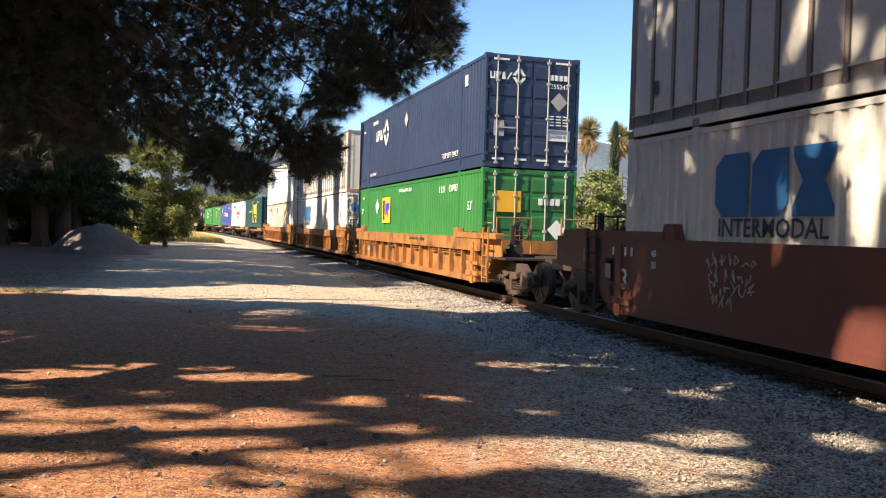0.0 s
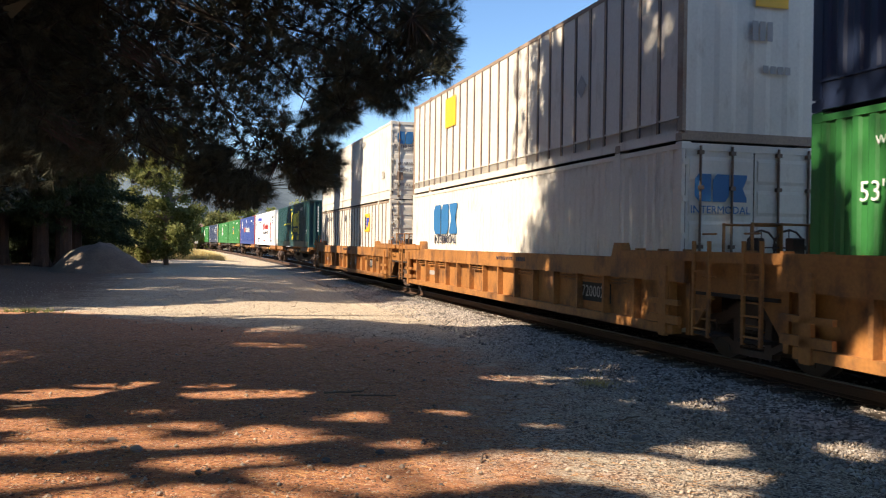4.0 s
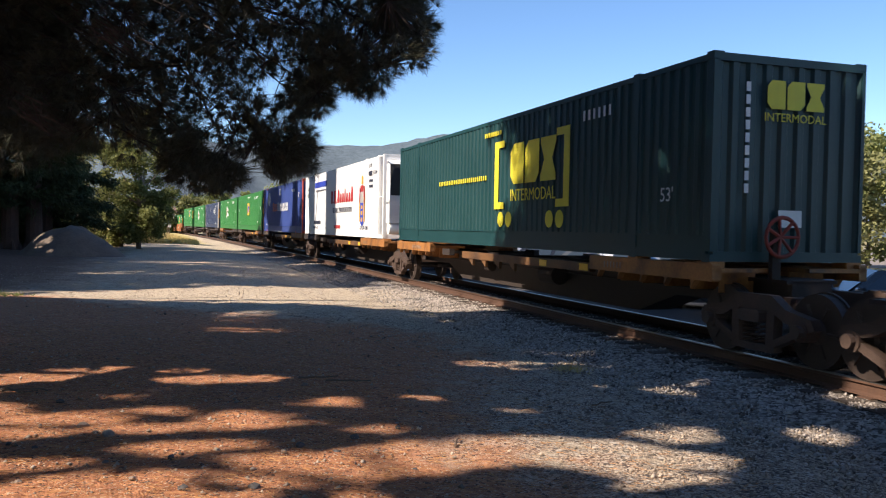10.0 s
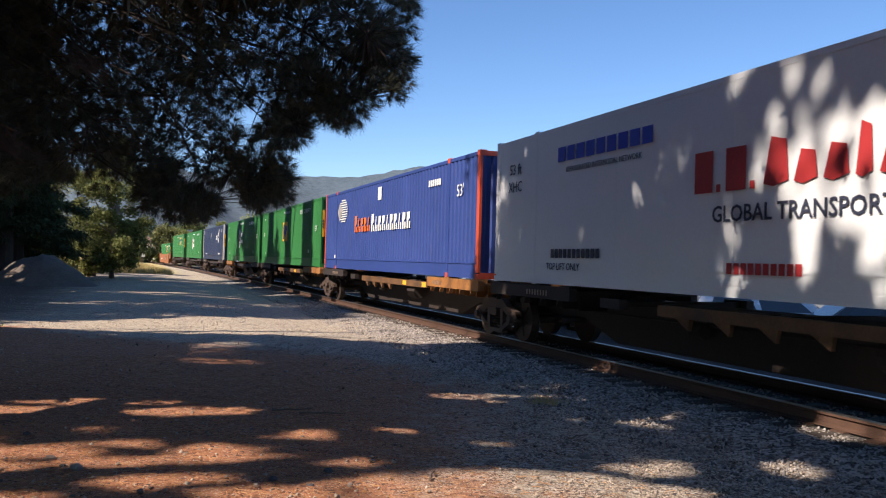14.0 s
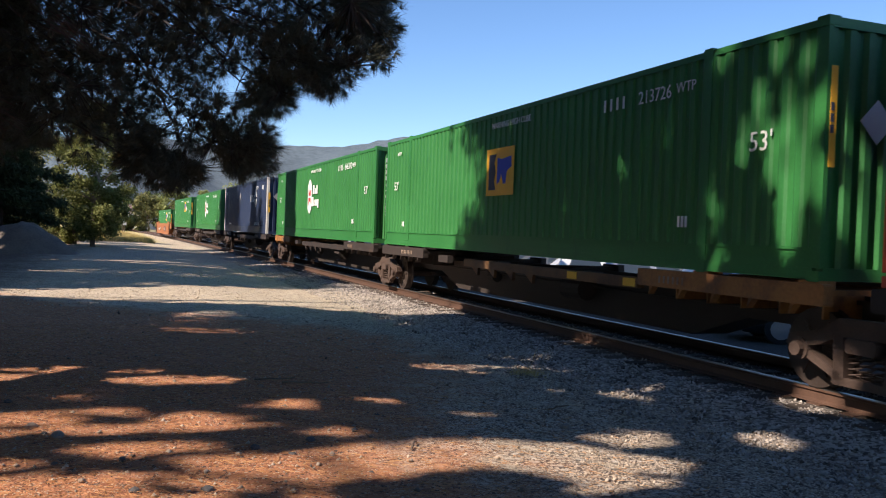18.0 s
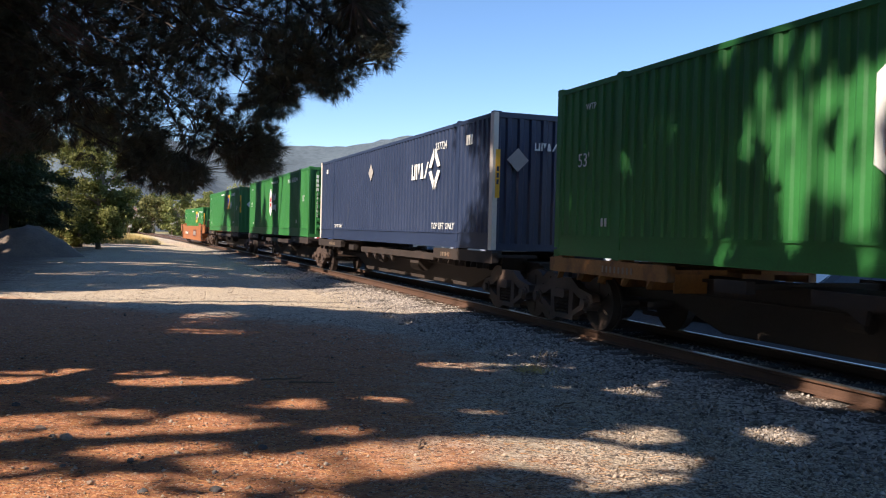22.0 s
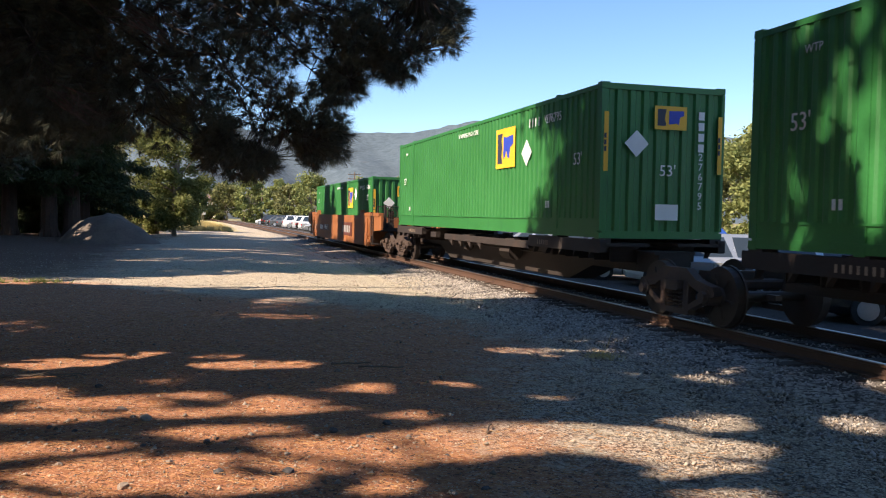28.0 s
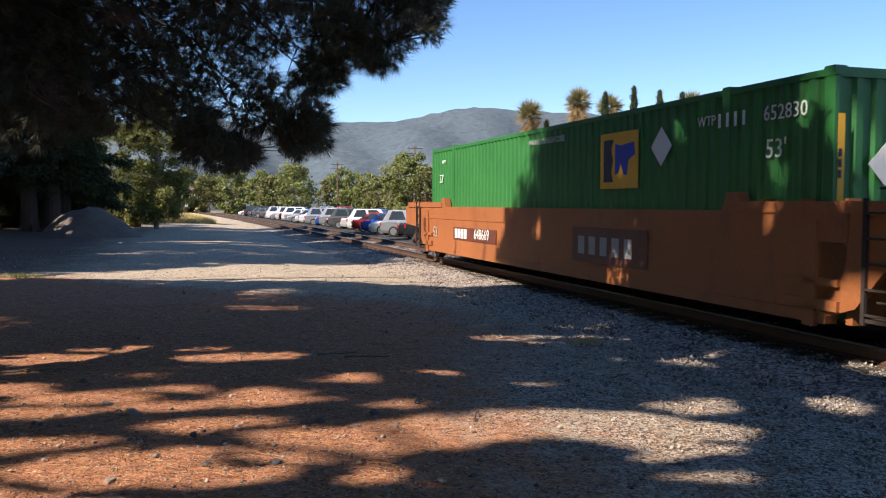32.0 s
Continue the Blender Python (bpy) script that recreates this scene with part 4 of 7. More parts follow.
def spine_car(ahead, behind, near_yellow, far_yellow, label):
    car = thing("spine_car", label, "rail car", "freight cars of the train")
    L = CL / 2
    sp = Shape().prism([(-L - .5, .62), (-L + 2.2, .62), (-L + 3.4, .25), (L - 3.4, .25), (L - 2.2, .62), (L + .5, .62), (L + .5, 1.0), (-L - .5, 1.0)], -.33, .33)
    sp.box(-L - .5, L + .5, -.42, .42, .97, 1.02)
    part("centre_sill", sp, SPINE, car, "deep spine beam")
    for sx in (-1, 1):
        yellow = near_yellow if sx > 0 else far_yellow
        mat = YELLOW if yellow else SPINE
        for sg in (-1, 1):
            dk = Shape()
            a, b = sorted((sx * (L - 3.4), sx * (L + .1)))
            y0, y1 = sorted((sg * 1.18, sg * 1.32))
            dk.box(a, b, y0, y1, .98, 1.22, bevel=.02)
            dk.box(a, b, min(sg * .3, sg * 1.3), max(sg * .3, sg * 1.3), 1.1, 1.16)
            part("end_deck", dk, mat, car, "side rail of the end deck")
            gs = Shape()
            for q in range(5):
                xx = a + .35 + q * .68
                gs.prism([(xx, 1.12), (xx + .03, 1.12), (xx + .03, .8), (xx, .8)], min(sg * .3, sg * .9), max(sg * .3, sg * .9))
                gs.prism([(xx - .04, 1.1), (xx + .1, 1.1), (xx - .1, .86)], min(sg * 1.2, sg * 1.3), max(sg * 1.2, sg * 1.3))
            split("gusset", gs, mat, car)
        pd = Shape()
        for y in (-1.17, 1.17):
            pd.box(min(sx * (L - .3), sx * L), max(sx * (L - .3), sx * L), y - .12, y + .12, 1.16, 1.25)
            pd.box(min(sx * (POST - .15), sx * (POST + .15)), max(sx * (POST - .15), sx * (POST + .15)), y - .12, y + .12, 1.02, 1.25)
        split("container_pedestal", pd, mat, car)
    for x in (-3.4, 0, 3.4):
        arm = Shape().prism([(x - .12, .98), (x + .12, .98), (x + .12, 1.06), (x - .12, 1.06)], -1.25, 1.25)
        arm.box(x - .3, x + .3, -1.28, -1.14, .94, 1.1).box(x - .3, x + .3, 1.14, 1.28, .94, 1.1)
        part("cross_arm", arm, SPINE, car)
    sm = RUSTYELLOW if near_yellow else SPINE
    sl = part("side_sill", Shape().box(-2.0, L - 3.4, -1.32, -1.2, .92, 1.08, bevel=.012), sm, car, "narrow side sill")
    for x in (-1.6, -.75, .1, .95):
        part("gusset", Shape().prism([(x, .92), (x + .34, .92), (x + .31, .76)], -1.3, -1.24), sm, sl)
    for x in (2.6, 4.3) if near_yellow else ():
        part("warning_plate", Shape().box(x, x + .32, -1.327, -1.318, .94, 1.06), YELLOWMARK, sl, "worn yellow plate")
    rv = Shape().tube((1.4, -.62, .72), (2.1, -.62, .72), .2, sides=14)
    rv.tube((-2.2, -.55, .7), (-1.9, -.55, .7), .12, sides=10)
    split("air_reservoir", rv, SPINE, car, "brake air reservoir")
    pp = Shape().tube((-L, -.5, .78), (L, -.5, .78), .02, sides=6)
    pp.tube((-3, .6, .6), (3, .6, .6), .025, sides=6)
    split("brake_pipe", pp, SPINE, car)
    for x in (ahead, behind):
        if x is not None:
            add_truck(car, x)
    return car


def coupler(car, x, sgn):
    g = Shape().box(min(x, x + sgn * .75), max(x, x + sgn * .75), -.09, .09, .74, .92, bevel=.03)
    g.prism([(x + sgn * .7, .68), (x + sgn * .95, .70), (x + sgn * .98, .95), (x + sgn * .7, .98)][::sgn], -.16, .14)
    g.tube((x + sgn * .3, -.3, .72), (x + sgn * .75, -.32, .4), .03, sides=6)
    g.tube((x + sgn * .75, -.32, .4), (x + sgn * 1.1, -.2, .62), .03, sides=6)
    part("coupler", g, TRUCK, car, "knuckle coupler with air hose")


# ---------------------------------------------------------------- the train, from its leading visible car to its last
MOVERS = []                                     # (thing, s at the start, height)


def place(ob, s, z=0.0):
    MOVERS.append((ob, s, z))
    ob.matrix_basis = on_track(s, 0, z)


S = dict(A=5.0, B=28.62, C=47.60, D=67.06, E=87.96, F=106.0, G=123.10, H=140.08, I=157.35, J=176.26, K=194.62, L=215.24, M=236.27)
ZLOW, ZFLAT, ZTOP = 0.32, 1.238, 3.228

# A: brown plate-sided well with two white boxes
car = well_car(BROWN, 8.5, True, 10.0, -10.0, "dark red-brown plate-sided well car with graffiti")
coupler(car, -10.7, -1)
place(car, S["A"])
# B, C, D: three yellow wells
for k, ahead, behind in (("B", 9.9, None), ("C", 9.5, None), ("D", 9.75, -9.6)):
    car = well_car(YELLOW, 8.45, False, ahead, behind, "weathered yellow well car with ribbed sides")
    place(car, S[k])
    if k == "B":
        coupler(car, 10.4, 1)
    if k == "D":
        coupler(car, -10.3, -1)
# E to L: spine cars
for k, ahead, behind, ny, fy in (("E", 8.7, None, True, True), ("F", 9.0, None, True, False), ("G", 8.55, None, True, False), ("H", 8.5, None, True, False),
                                 ("I", 8.6, -8.2, False, True), ("J", 8.3, None, False, False), ("K", 9.2, None, False, False), ("L", 10.3, -8.7, False, False)):
    car = spine_car(ahead, behind, ny, fy, "grimy spine car carrying one container")
    place(car, S[k])
    if k in "EJ":
        coupler(car, 9.0, 1)
    if k in "IL":
        coupler(car, -8.9, -1)
car = well_car(ORANGEBROWN, 8.5, True, 10.0, -10.0, "orange-brown plate-sided well car at the end of the train")
coupler(car, 10.5, 1)
place(car, S["M"])


def csx_white_marks(ob, low):
    x = -4.32 if low else -4.06
    block_badge(ob, side_at(x, 2.0), 2.42, .86 if low else .8, BLUEMARK)
    words(ob, "INTERMODAL", .35, INKMARK if low else BLUEMARK, side_at(x, 1.41), bold=.004)


# containers
ob = container("ribbed", WHITE, GREY_RUST, "plain", "grey-white ribbed container streaked with rust")
bars(ob, -7.3, .62, 1, .16, .22, INKMARK, side_at(0, 0))
place(ob, S["A"], ZTOP)
ob = container("corrugated", WHITE, WHITE, "doors", "white corrugated container with a faded blue block badge")
csx_white_marks(ob, True)
place(ob, S["A"], ZLOW)

ob = container("corrugated", NAVY, NAVY, "doors", "navy container with barred doors and white marks")
diamond_badge(ob, side_at(-3.45, 1.95), .66)
placard(ob, side_at(.04, 2.1), .26, GREYMARK)
words(ob, "TOP LIFT ONLY", .22, WHITEMARK, side_at(5.2, .5))
bars(ob, -5.3, 2.45, 5, .13, .13, WHITEMARK, side_at(0, 0))
bars(ob, -7.1, 2.3, 2, .12, .08, WHITEMARK, side_at(0, 0))
bars(ob, 5.75, 2.45, 2, .1, .3, WHITEMARK, side_at(.7, -.2))
words(ob, "TOP LIFT ONLY", .17, WHITEMARK, side_at(-5.15, .48))
diamond_badge(ob, front_at(-.62, 2.33, .02), .30)
words(ob, "255247", .17, WHITEMARK, front_at(.72, 2.14, .02))
bars(ob, .45, 2.3, 4, .1, .14, WHITEMARK, front_at(0, 0, .02), gap=.3)
placard(ob, front_at(.72, 1.75, .02), .24, GREYMARK)
mark(ob, "data_plate", rect(-.31, .31, -.14, .14), WHITEMARK, front_at(.74, .88, .02), "pale load plate")
words(ob, "24,000 lbs", .13, INKMARK, front_at(.74, .85, .026))
for y in (-.92, -.3, .3, .92):
    mark(ob, "reflective_tape", rect(-.16, .16, .2, .25), WHITEMARK, front_at(y, 0, .006), "strip of white reflective tape")
for k in range(4):
    bars(ob, .45, 1.36 - .075 * k, 3, .14, .03, WHITEMARK, front_at(0, 0, .02), gap=.4)
mark(ob, "data_plate", rect(-.14, .14, -.2, .2), GREYMARK, front_at(-.92, 1.0, .02), "worn grey label")
bars(ob, -1.1, 2.72, 1, .42, .05, WHITEMARK, front_at(0, 0, .02))
bars(ob, .6, 2.72, 1, .42, .05, WHITEMARK, front_at(0, 0, .02))
place(ob, S["B"], ZTOP)
ob = emp_green("832423", "doors", -2.7, 1.94, -4.25, 2.09, 1.92)
place(ob, S["B"], ZLOW)

ob = container("ribbed", WHITE, GREY_RUST, "plain", "cream-white ribbed container with rusty frame")
mark(ob, "owner_badge", rect(-.5, .5, -.42, .42), YELLOWMARK, side_at(-3.9, 2.14), "yellow badge")
placard(ob, side_at(4.6, 1.4), .22, GREYMARK)
mark(ob, "end_badge", rect(-.3, .3, -.22, .22), YELLOWMARK, front_at(.25, 2.35, .02), "yellow badge")
bars(ob, -.1, 1.6, 3, .1, .3, GREYMARK, front_at(0, 0, .02))
bars(ob, .1, 1.1, 4, .1, .12, GREYMARK, front_at(0, 0, .02))
place(ob, S["C"], ZTOP)
ob = container("corrugated", WHITE, WHITE, "doors", "white corrugated container with blue block badges")
csx_white_marks(ob, True)
block_badge(ob, front_at(-.62, 2.2, .02), .95, .42, BLUEMARK)
words(ob, "INTERMODAL", .17, BLUEMARK, front_at(-.62, 1.86, .02))
place(ob, S["C"], ZLOW)

ob = container("corrugated", WHITE, WHITE, "doors", "white corrugated container with a blue block badge and rusty doors")
csx_white_marks(ob, False)
bars(ob, 2.4, 2.42, 6, .14, .2, GREYMARK, side_at(0, 0))
words(ob, "53'", .42, GREYMARK, side_at(6.9, .95))
block_badge(ob, front_at(-.6, 2.28, .02), .95, .45, BLUEMARK)
words(ob, "INTERMODAL", .17, INKMARK, front_at(-.6, 1.95, .02))
words(ob, "WARNING", .17, INKMARK, front_at(-.6, 1.32, .02))
words(ob, "HIGH CUBE", .17, INKMARK, front_at(-.6, 1.1, .02))
words(ob, "93", .17, INKMARK, front_at(.45, 1.1, .02))
words(ob, "24,000 lbs", .15, INKMARK, front_at(-.86, .55, .02))
mark(ob, "data_plate", rect(-.12, .12, -.16, .16), GREY_RUST, front_at(-.95, .86, .02))
mark(ob, "warning_panel", rect(-.5, .5, .96, 1.5), WHITEMARK, front_at(-.6, 0, .003), "white warning panel")
place(ob, S["D"], ZTOP)
ob = container("ribbed", WHITE, WHITE, "doors", "white ribbed container with a yellow square badge")
square_badge(ob, side_at(4.04, 2.1), 1.0)
placard(ob, side_at(-.81, 2.4), .2, INKMARK)
bars(ob, -6.2, 2.35, 4, .1, .2, INKMARK, side_at(0, 0))
words(ob, "242860", .3, INKMARK, side_at(-4.95, 2.45))
place(ob, S["D"], ZLOW)

ob = container("corrugated", TEAL, TEAL, "plain", "dark teal corrugated container with lime-yellow markings")
block_badge(ob, side_at(2.1, 1.8), 2.3, .86, GOLDMARK)
words(ob, "INTERMODAL", .36, GOLDMARK, side_at(2.1, 1.12))
marks(ob, "bracket_mark", [[(.06, .85), (.62, .85), (.62, 1.0), (.3, 1.0), (.3, 2.2), (.62, 2.2), (.62, 2.35), (.06, 2.35)], [(3.79, 2.35), (3.23, 2.35), (3.23, 2.2), (3.55, 2.2), (3.55, 1.0), (3.23, 1.0), (3.23, .85), (3.79, .85)]], GOLDMARK, side_at(0, 0), "tall yellow brackets")
dots = Shape()
for x in (.45, .9, 2.95, 3.4):
    dots.tube((x, -CW / 2 - .014, .62), (x, -CW / 2 - .006, .62), .17, sides=18)
split("dot_mark", dots, GOLDMARK, ob, "yellow wheel dots")
bars(ob, -4.0, 1.53, 26, .075, .11, GOLDMARK, side_at(0, 0), gap=.85)
bars(ob, 4.3, 2.35, 6, .07, .18, WHITEMARK, side_at(0, 0), gap=1.6)
bars(ob, -.6, 2.5, 8, .1, .1, GOLDMARK, side_at(0, 0), gap=.3)
words(ob, "53'", .3, WHITEMARK, side_at(7.0, .95))
block_badge(ob, front_at(.05, 2.35, .02), 1.0, .4, GOLDMARK)
words(ob, "INTERMODAL", .17, GOLDMARK, front_at(.05, 2.03, .02))
bars(ob, -.75, 2.5, 9, .07, .13, WHITEMARK, front_at(0, 0, .02), vertical=True)
mark(ob, "data_plate", rect(-.2, .2, -.12, .12), WHITEMARK, front_at(0, .62, .02))
place(ob, S["E"], ZFLAT)


def reefer():
    ob = container("smooth", REEFER, REEFER, "plain", "white refrigerated container with a cooling unit in an open steel frame")
    for me in {c.data for c in ob.children}:           # the box is shorter, to leave room for the unit
        me.transform(Matrix.Translation((-.425, 0, 0)) @ Matrix.Diagonal((.9466, 1, 1, 1)))
    L = CL / 2 - .85
    words(ob, "GLOBAL TRANSPORTATION", .30, INKMARK, side_at(1.1, 1.08), bold=.004)
    bl = [rect(-1.2, -.82, 0, .55), rect(-.74, -.66, 0, .1), rect(-.55, -.17, 0, .55), rect(-.09, -.01, 0, .1)]
    x = .15
    for w, h in ((.42, .6), (.36, .4), (.36, .42), (.22, .6), (.38, .4), (.36, .4), (.38, .64)):
        bl.append([(x, .04), (x + w * .4, 0), (x + w, .06), (x + w * .9, h * .9), (x + w * .3, h)])
        x += w + .09
    marks(ob, "owner_badge", bl, REDMARK, side_at(0, 1.38), "dark red heavy strokes in place of the owner's name")
    sh = mark(ob, "crest", [(-.3, .75), (.3, .75), (.3, 1.55), (.16, 1.85), (-.16, 1.85), (-.3, 1.55)][::1], GREYMARK, side_at(4.78, .1), "heraldic crest")
    mark(sh, "crest_shield", [(-.27, .55), (0, .42), (.27, .55), (.27, 1.3), (-.27, 1.3)], ROYALMARK, side_at(4.78, 0, .018))
    marks(sh, "crest_mark", [rect(-.12, .12, .6, .75), rect(-.12, .12, .85, 1.0), rect(-.12, .12, 1.08, 1.2), rect(-.1, .1, 2.0, 2.3), rect(-.42, -.3, .6, 1.5), rect(.3, .42, .6, 1.5)], YELLOWMARK, side_at(4.78, 0, .024))
    marks(sh, "crest_supporter", [[(-.45, 1.3), (-.3, 1.3), (-.3, 1.95), (-.4, 1.9)], [(.3, 1.3), (.45, 1.3), (.4, 1.9), (.3, 1.95)], rect(-.2, .2, 1.72, 1.95)], REDMARK, side_at(4.78, 0, .024))
    for i, (a, b) in enumerate(((-5.5, -3.2),)):
        bars(ob, a, 2.12, 9, .28, .26, ROYALMARK, side_at(.25, .1), gap=.22, label="blue strokes in place of the network's name")
    words(ob, "REFRIGERATED INTERMODAL NETWORK", .13, INKMARK, side_at(-3.73, 2.06))
    words(ob, "53 ft", .3, INKMARK, side_at(-7.1, 2.25))
    words(ob, "XHC", .3, INKMARK, side_at(-7.1, 1.9))
    words(ob, "TOP LIFT ONLY", .18, INKMARK, side_at(-5.0, .34))
    words(ob, "TOP LIFT ONLY", .2, INKMARK, side_at(5.1, .36))
    bars(ob, -5.45, .5, 11, .12, .16, INKMARK, side_at(.0, 0))
    bars(ob, -.5, .32, 10, .1, .14, REDMARK, side_at(0, 0))
    bars(ob, 5.75, 2.25, 4, .1, .17, INKMARK, side_at(0, 0))
    words(ob, "592141", .2, INKMARK, side_at(6.72, 2.33))
    words(ob, "WTP", .2, INKMARK, side_at(6.0, 2.6))
    bars(ob, 5.85, 2.02, 4, .1, .1, INKMARK, side_at(0, 0))
    bars(ob, 5.85, 1.82, 4, .1, .1, INKMARK, side_at(0, 0))
    # cooling unit
    u = Shape().prism([(L - .03, .55), (L + .42, .55), (L + .46, 1.35), (L + .36, 2.6), (L + .1, 2.74), (L - .03, 2.74)], -1.02, 1.02)
    unit = part("cooling_unit", u, REEFER, ob, "white moulded cooling unit")
    part("grille", Shape().prism([(L + .42, 1.5), (L + .46, 1.5), (L + .385, 2.58), (L + .33, 2.58)], -.99, .99), BLACK, unit, "black intake grille")
    tk = Shape().tube((L + .22, -1.0, .36), (L + .22, 1.0, .36), .2, sides=18)
    part("fuel_tank", tk, REEFER, ob, "white cylindrical fuel tank")
    fr = Shape()
    for y in (-1, 1):
        y0, y1 = sorted((y * 1.19, y * 1.29))
        fr.box(L + .5, L + .64, y0, y1, .05, CH)
        fr.box(L - .05, L + .6, y0, y1, .02, .14)
        fr.tube((L, y * 1.24, CH - .05), (L + .57, y * 1.24, CH - .05), .03, sides=8)
        fr.tube((L, y * 1.24, 1.45), (L + .57, y * 1.24, 1.45), .03, sides=8)
    fr.box(L + .52, L + .62, -1.25, 1.25, CH - .1, CH).box(L + .52, L + .62, -1.25, 1.25, .03, .15)
    part("end_frame", fr, REEFER, ob, "open steel end frame")
    return ob


place(reefer(), S["F"], ZFLAT)

ob = container("corrugated", BLUE, REDPAINT, "plain", "royal blue corrugated container with orange-red end posts")
def stroke_row(x, z0, z1, k, mat, label):
    """A row of tall painted strokes, upright, slanted and forked by turns."""
    h = z1 - z0
    for i in range(k):
        g, t = x + i * .42, z1 + (.10 if i == 0 else 0)
        if i % 3 == 1:
            o = [(g, z0), (g + .09, z0), (g + .19, t), (g + .10, t)]
        else:
            o = [(g, z0), (g + .12, z0), (g + .12, z0 + h * .45), (g + .27, z0 + h * .62), (g + .27, t), (g, t)]
        mark(ob, "owner_badge", o, mat, side_at(0, 0), label)
        mark(ob, "owner_badge", rect(g + .21, g + .31, z0, z0 + h * .42), mat, side_at(0, 0), label)


stroke_row(-3.2, 1.3, 1.76, 5, ORANGEMARK, "orange stroke")
stroke_row(-1.0, 1.28, 1.74, 10, WHITEMARK, "white stroke")
wv = [rect(-4.95 - .62 * math.sqrt(1 - ((i - 4.5) / 5.2) ** 2), -4.95 + .62 * math.sqrt(1 - ((i - 4.5) / 5.2) ** 2), 1.72 + i * .085, 1.76 + i * .085) for i in range(10)]
marks(ob, "wave_line", wv, WHITEMARK, side_at(0, 0), "fine white lines")
placard(ob, side_at(-5.5, 2.1), .36, GREYMARK)
placard(ob, front_at(.0, 1.6, .02), .3, WHITEMARK)
mark(ob, "data_plate", rect(-.2, .2, -.2, .2), WHITEMARK, side_at(-.1, 2.45))
words(ob, "53'", .4, WHITEMARK, side_at(6.9, 2.05))
bars(ob, 4.6, 2.3, 6, .12, .16, WHITEMARK, side_at(0, 0))
bars(ob, -6.3, .4, 2, .1, .12, WHITEMARK, side_at(0, 0))
place(ob, S["G"], ZFLAT)

place(emp_green("213726", "plain", -.31, 1.65, number_x=4.9), S["H"], ZFLAT)
place(hub_green("646302", True), S["I"], ZFLAT)

ob = container("corrugated", NAVY, NAVY, "plain", "navy corrugated container with white end posts")
for sx in (-1, 1):
    part("corner_post", Shape().box(min(sx * (CL / 2 - .17), sx * (CL / 2 + .004)), max(sx * (CL / 2 - .17), sx * (CL / 2 + .004)), -CW / 2 - .008, -CW / 2 + .1, .02, CH - .02, bevel=.008), WHITE, ob, "white corner post")
diamond_badge(ob, side_at(4.1, 1.9), .66)
placard(ob, side_at(-1.11, 2.12), .26, GREYMARK)
words(ob, "237724", .26, WHITEMARK, side_at(5.0, 2.42))
words(ob, "TOP LIFT ONLY", .22, WHITEMARK, side_at(5.2, .5))
words(ob, "TOP LIFT ONLY", .16, WHITEMARK, side_at(-5.16, .48))
bars(ob, 6.3, 2.3, 3, .1, .22, WHITEMARK, side_at(.3, 0))
bars(ob, -7.1, 2.4, 2, .1, .15, WHITEMARK, side_at(0, 0))
for y in (-1.2,):
    mark(ob, "yellow_strip", rect(-.05, .05, 1.1, 2.1), YELLOWMARK, front_at(y, 0, .01), "yellow warning strip")
    bars(ob, 0, 1.75, 3, .05, .1, INKMARK, front_at(y, 0, .018), vertical=True)
placard(ob, front_at(-.75, 1.9, .02), .25, GREYMARK)
diamond_badge(ob, front_at(.15, 2.2, .02), .27)
for i, ch in enumerate("237724"):
    words(ob, ch, .2, WHITEMARK, front_at(1.0, 2.5 - i * .21, .02))
bars(ob, .78, 2.55, 4, .1, .15, WHITEMARK, front_at(0, 0, .02), vertical=True)
place(ob, S["J"], ZFLAT)

place(hub_green("646302", True), S["K"], ZFLAT)
place(emp_green("276795", "plain", 3.04, 2.02, 4.42, 1.82, 1.52, 5.9), S["L"], ZFLAT)
place(emp_green("652830", "plain", 3.12, 2.05, 4.45, 2.2, 2.0, 7.25), S["M"], 0.317)


# ---------------------------------------------------------------- trees
def soft_noise(x, y, seed=0):
    """Smooth patches at three scales, about -1 to 1."""
    out = 0
    for o, w in ((1.0, .6), (2.1, .45), (4.3, .3)):
        px, py = x * o + 17.3 * seed, y * o + 5.1 * seed
        ix, iy = np.floor(px), np.floor(py)
        fx, fy = px - ix, py - iy
        fx, fy = fx * fx * (3 - 2 * fx), fy * fy * (3 - 2 * fy)

        def h(a, c):
            q = np.sin(a * 127.1 + c * 311.7 + seed * 74.7) * 43758.5453
            return 2 * (q - np.floor(q)) - 1

        out = out + w * ((h(ix, iy) * (1 - fx) + h(ix + 1, iy) * fx) * (1 - fy) + (h(ix, iy + 1) * (1 - fx) + h(ix + 1, iy + 1) * fx) * fy)
    return out


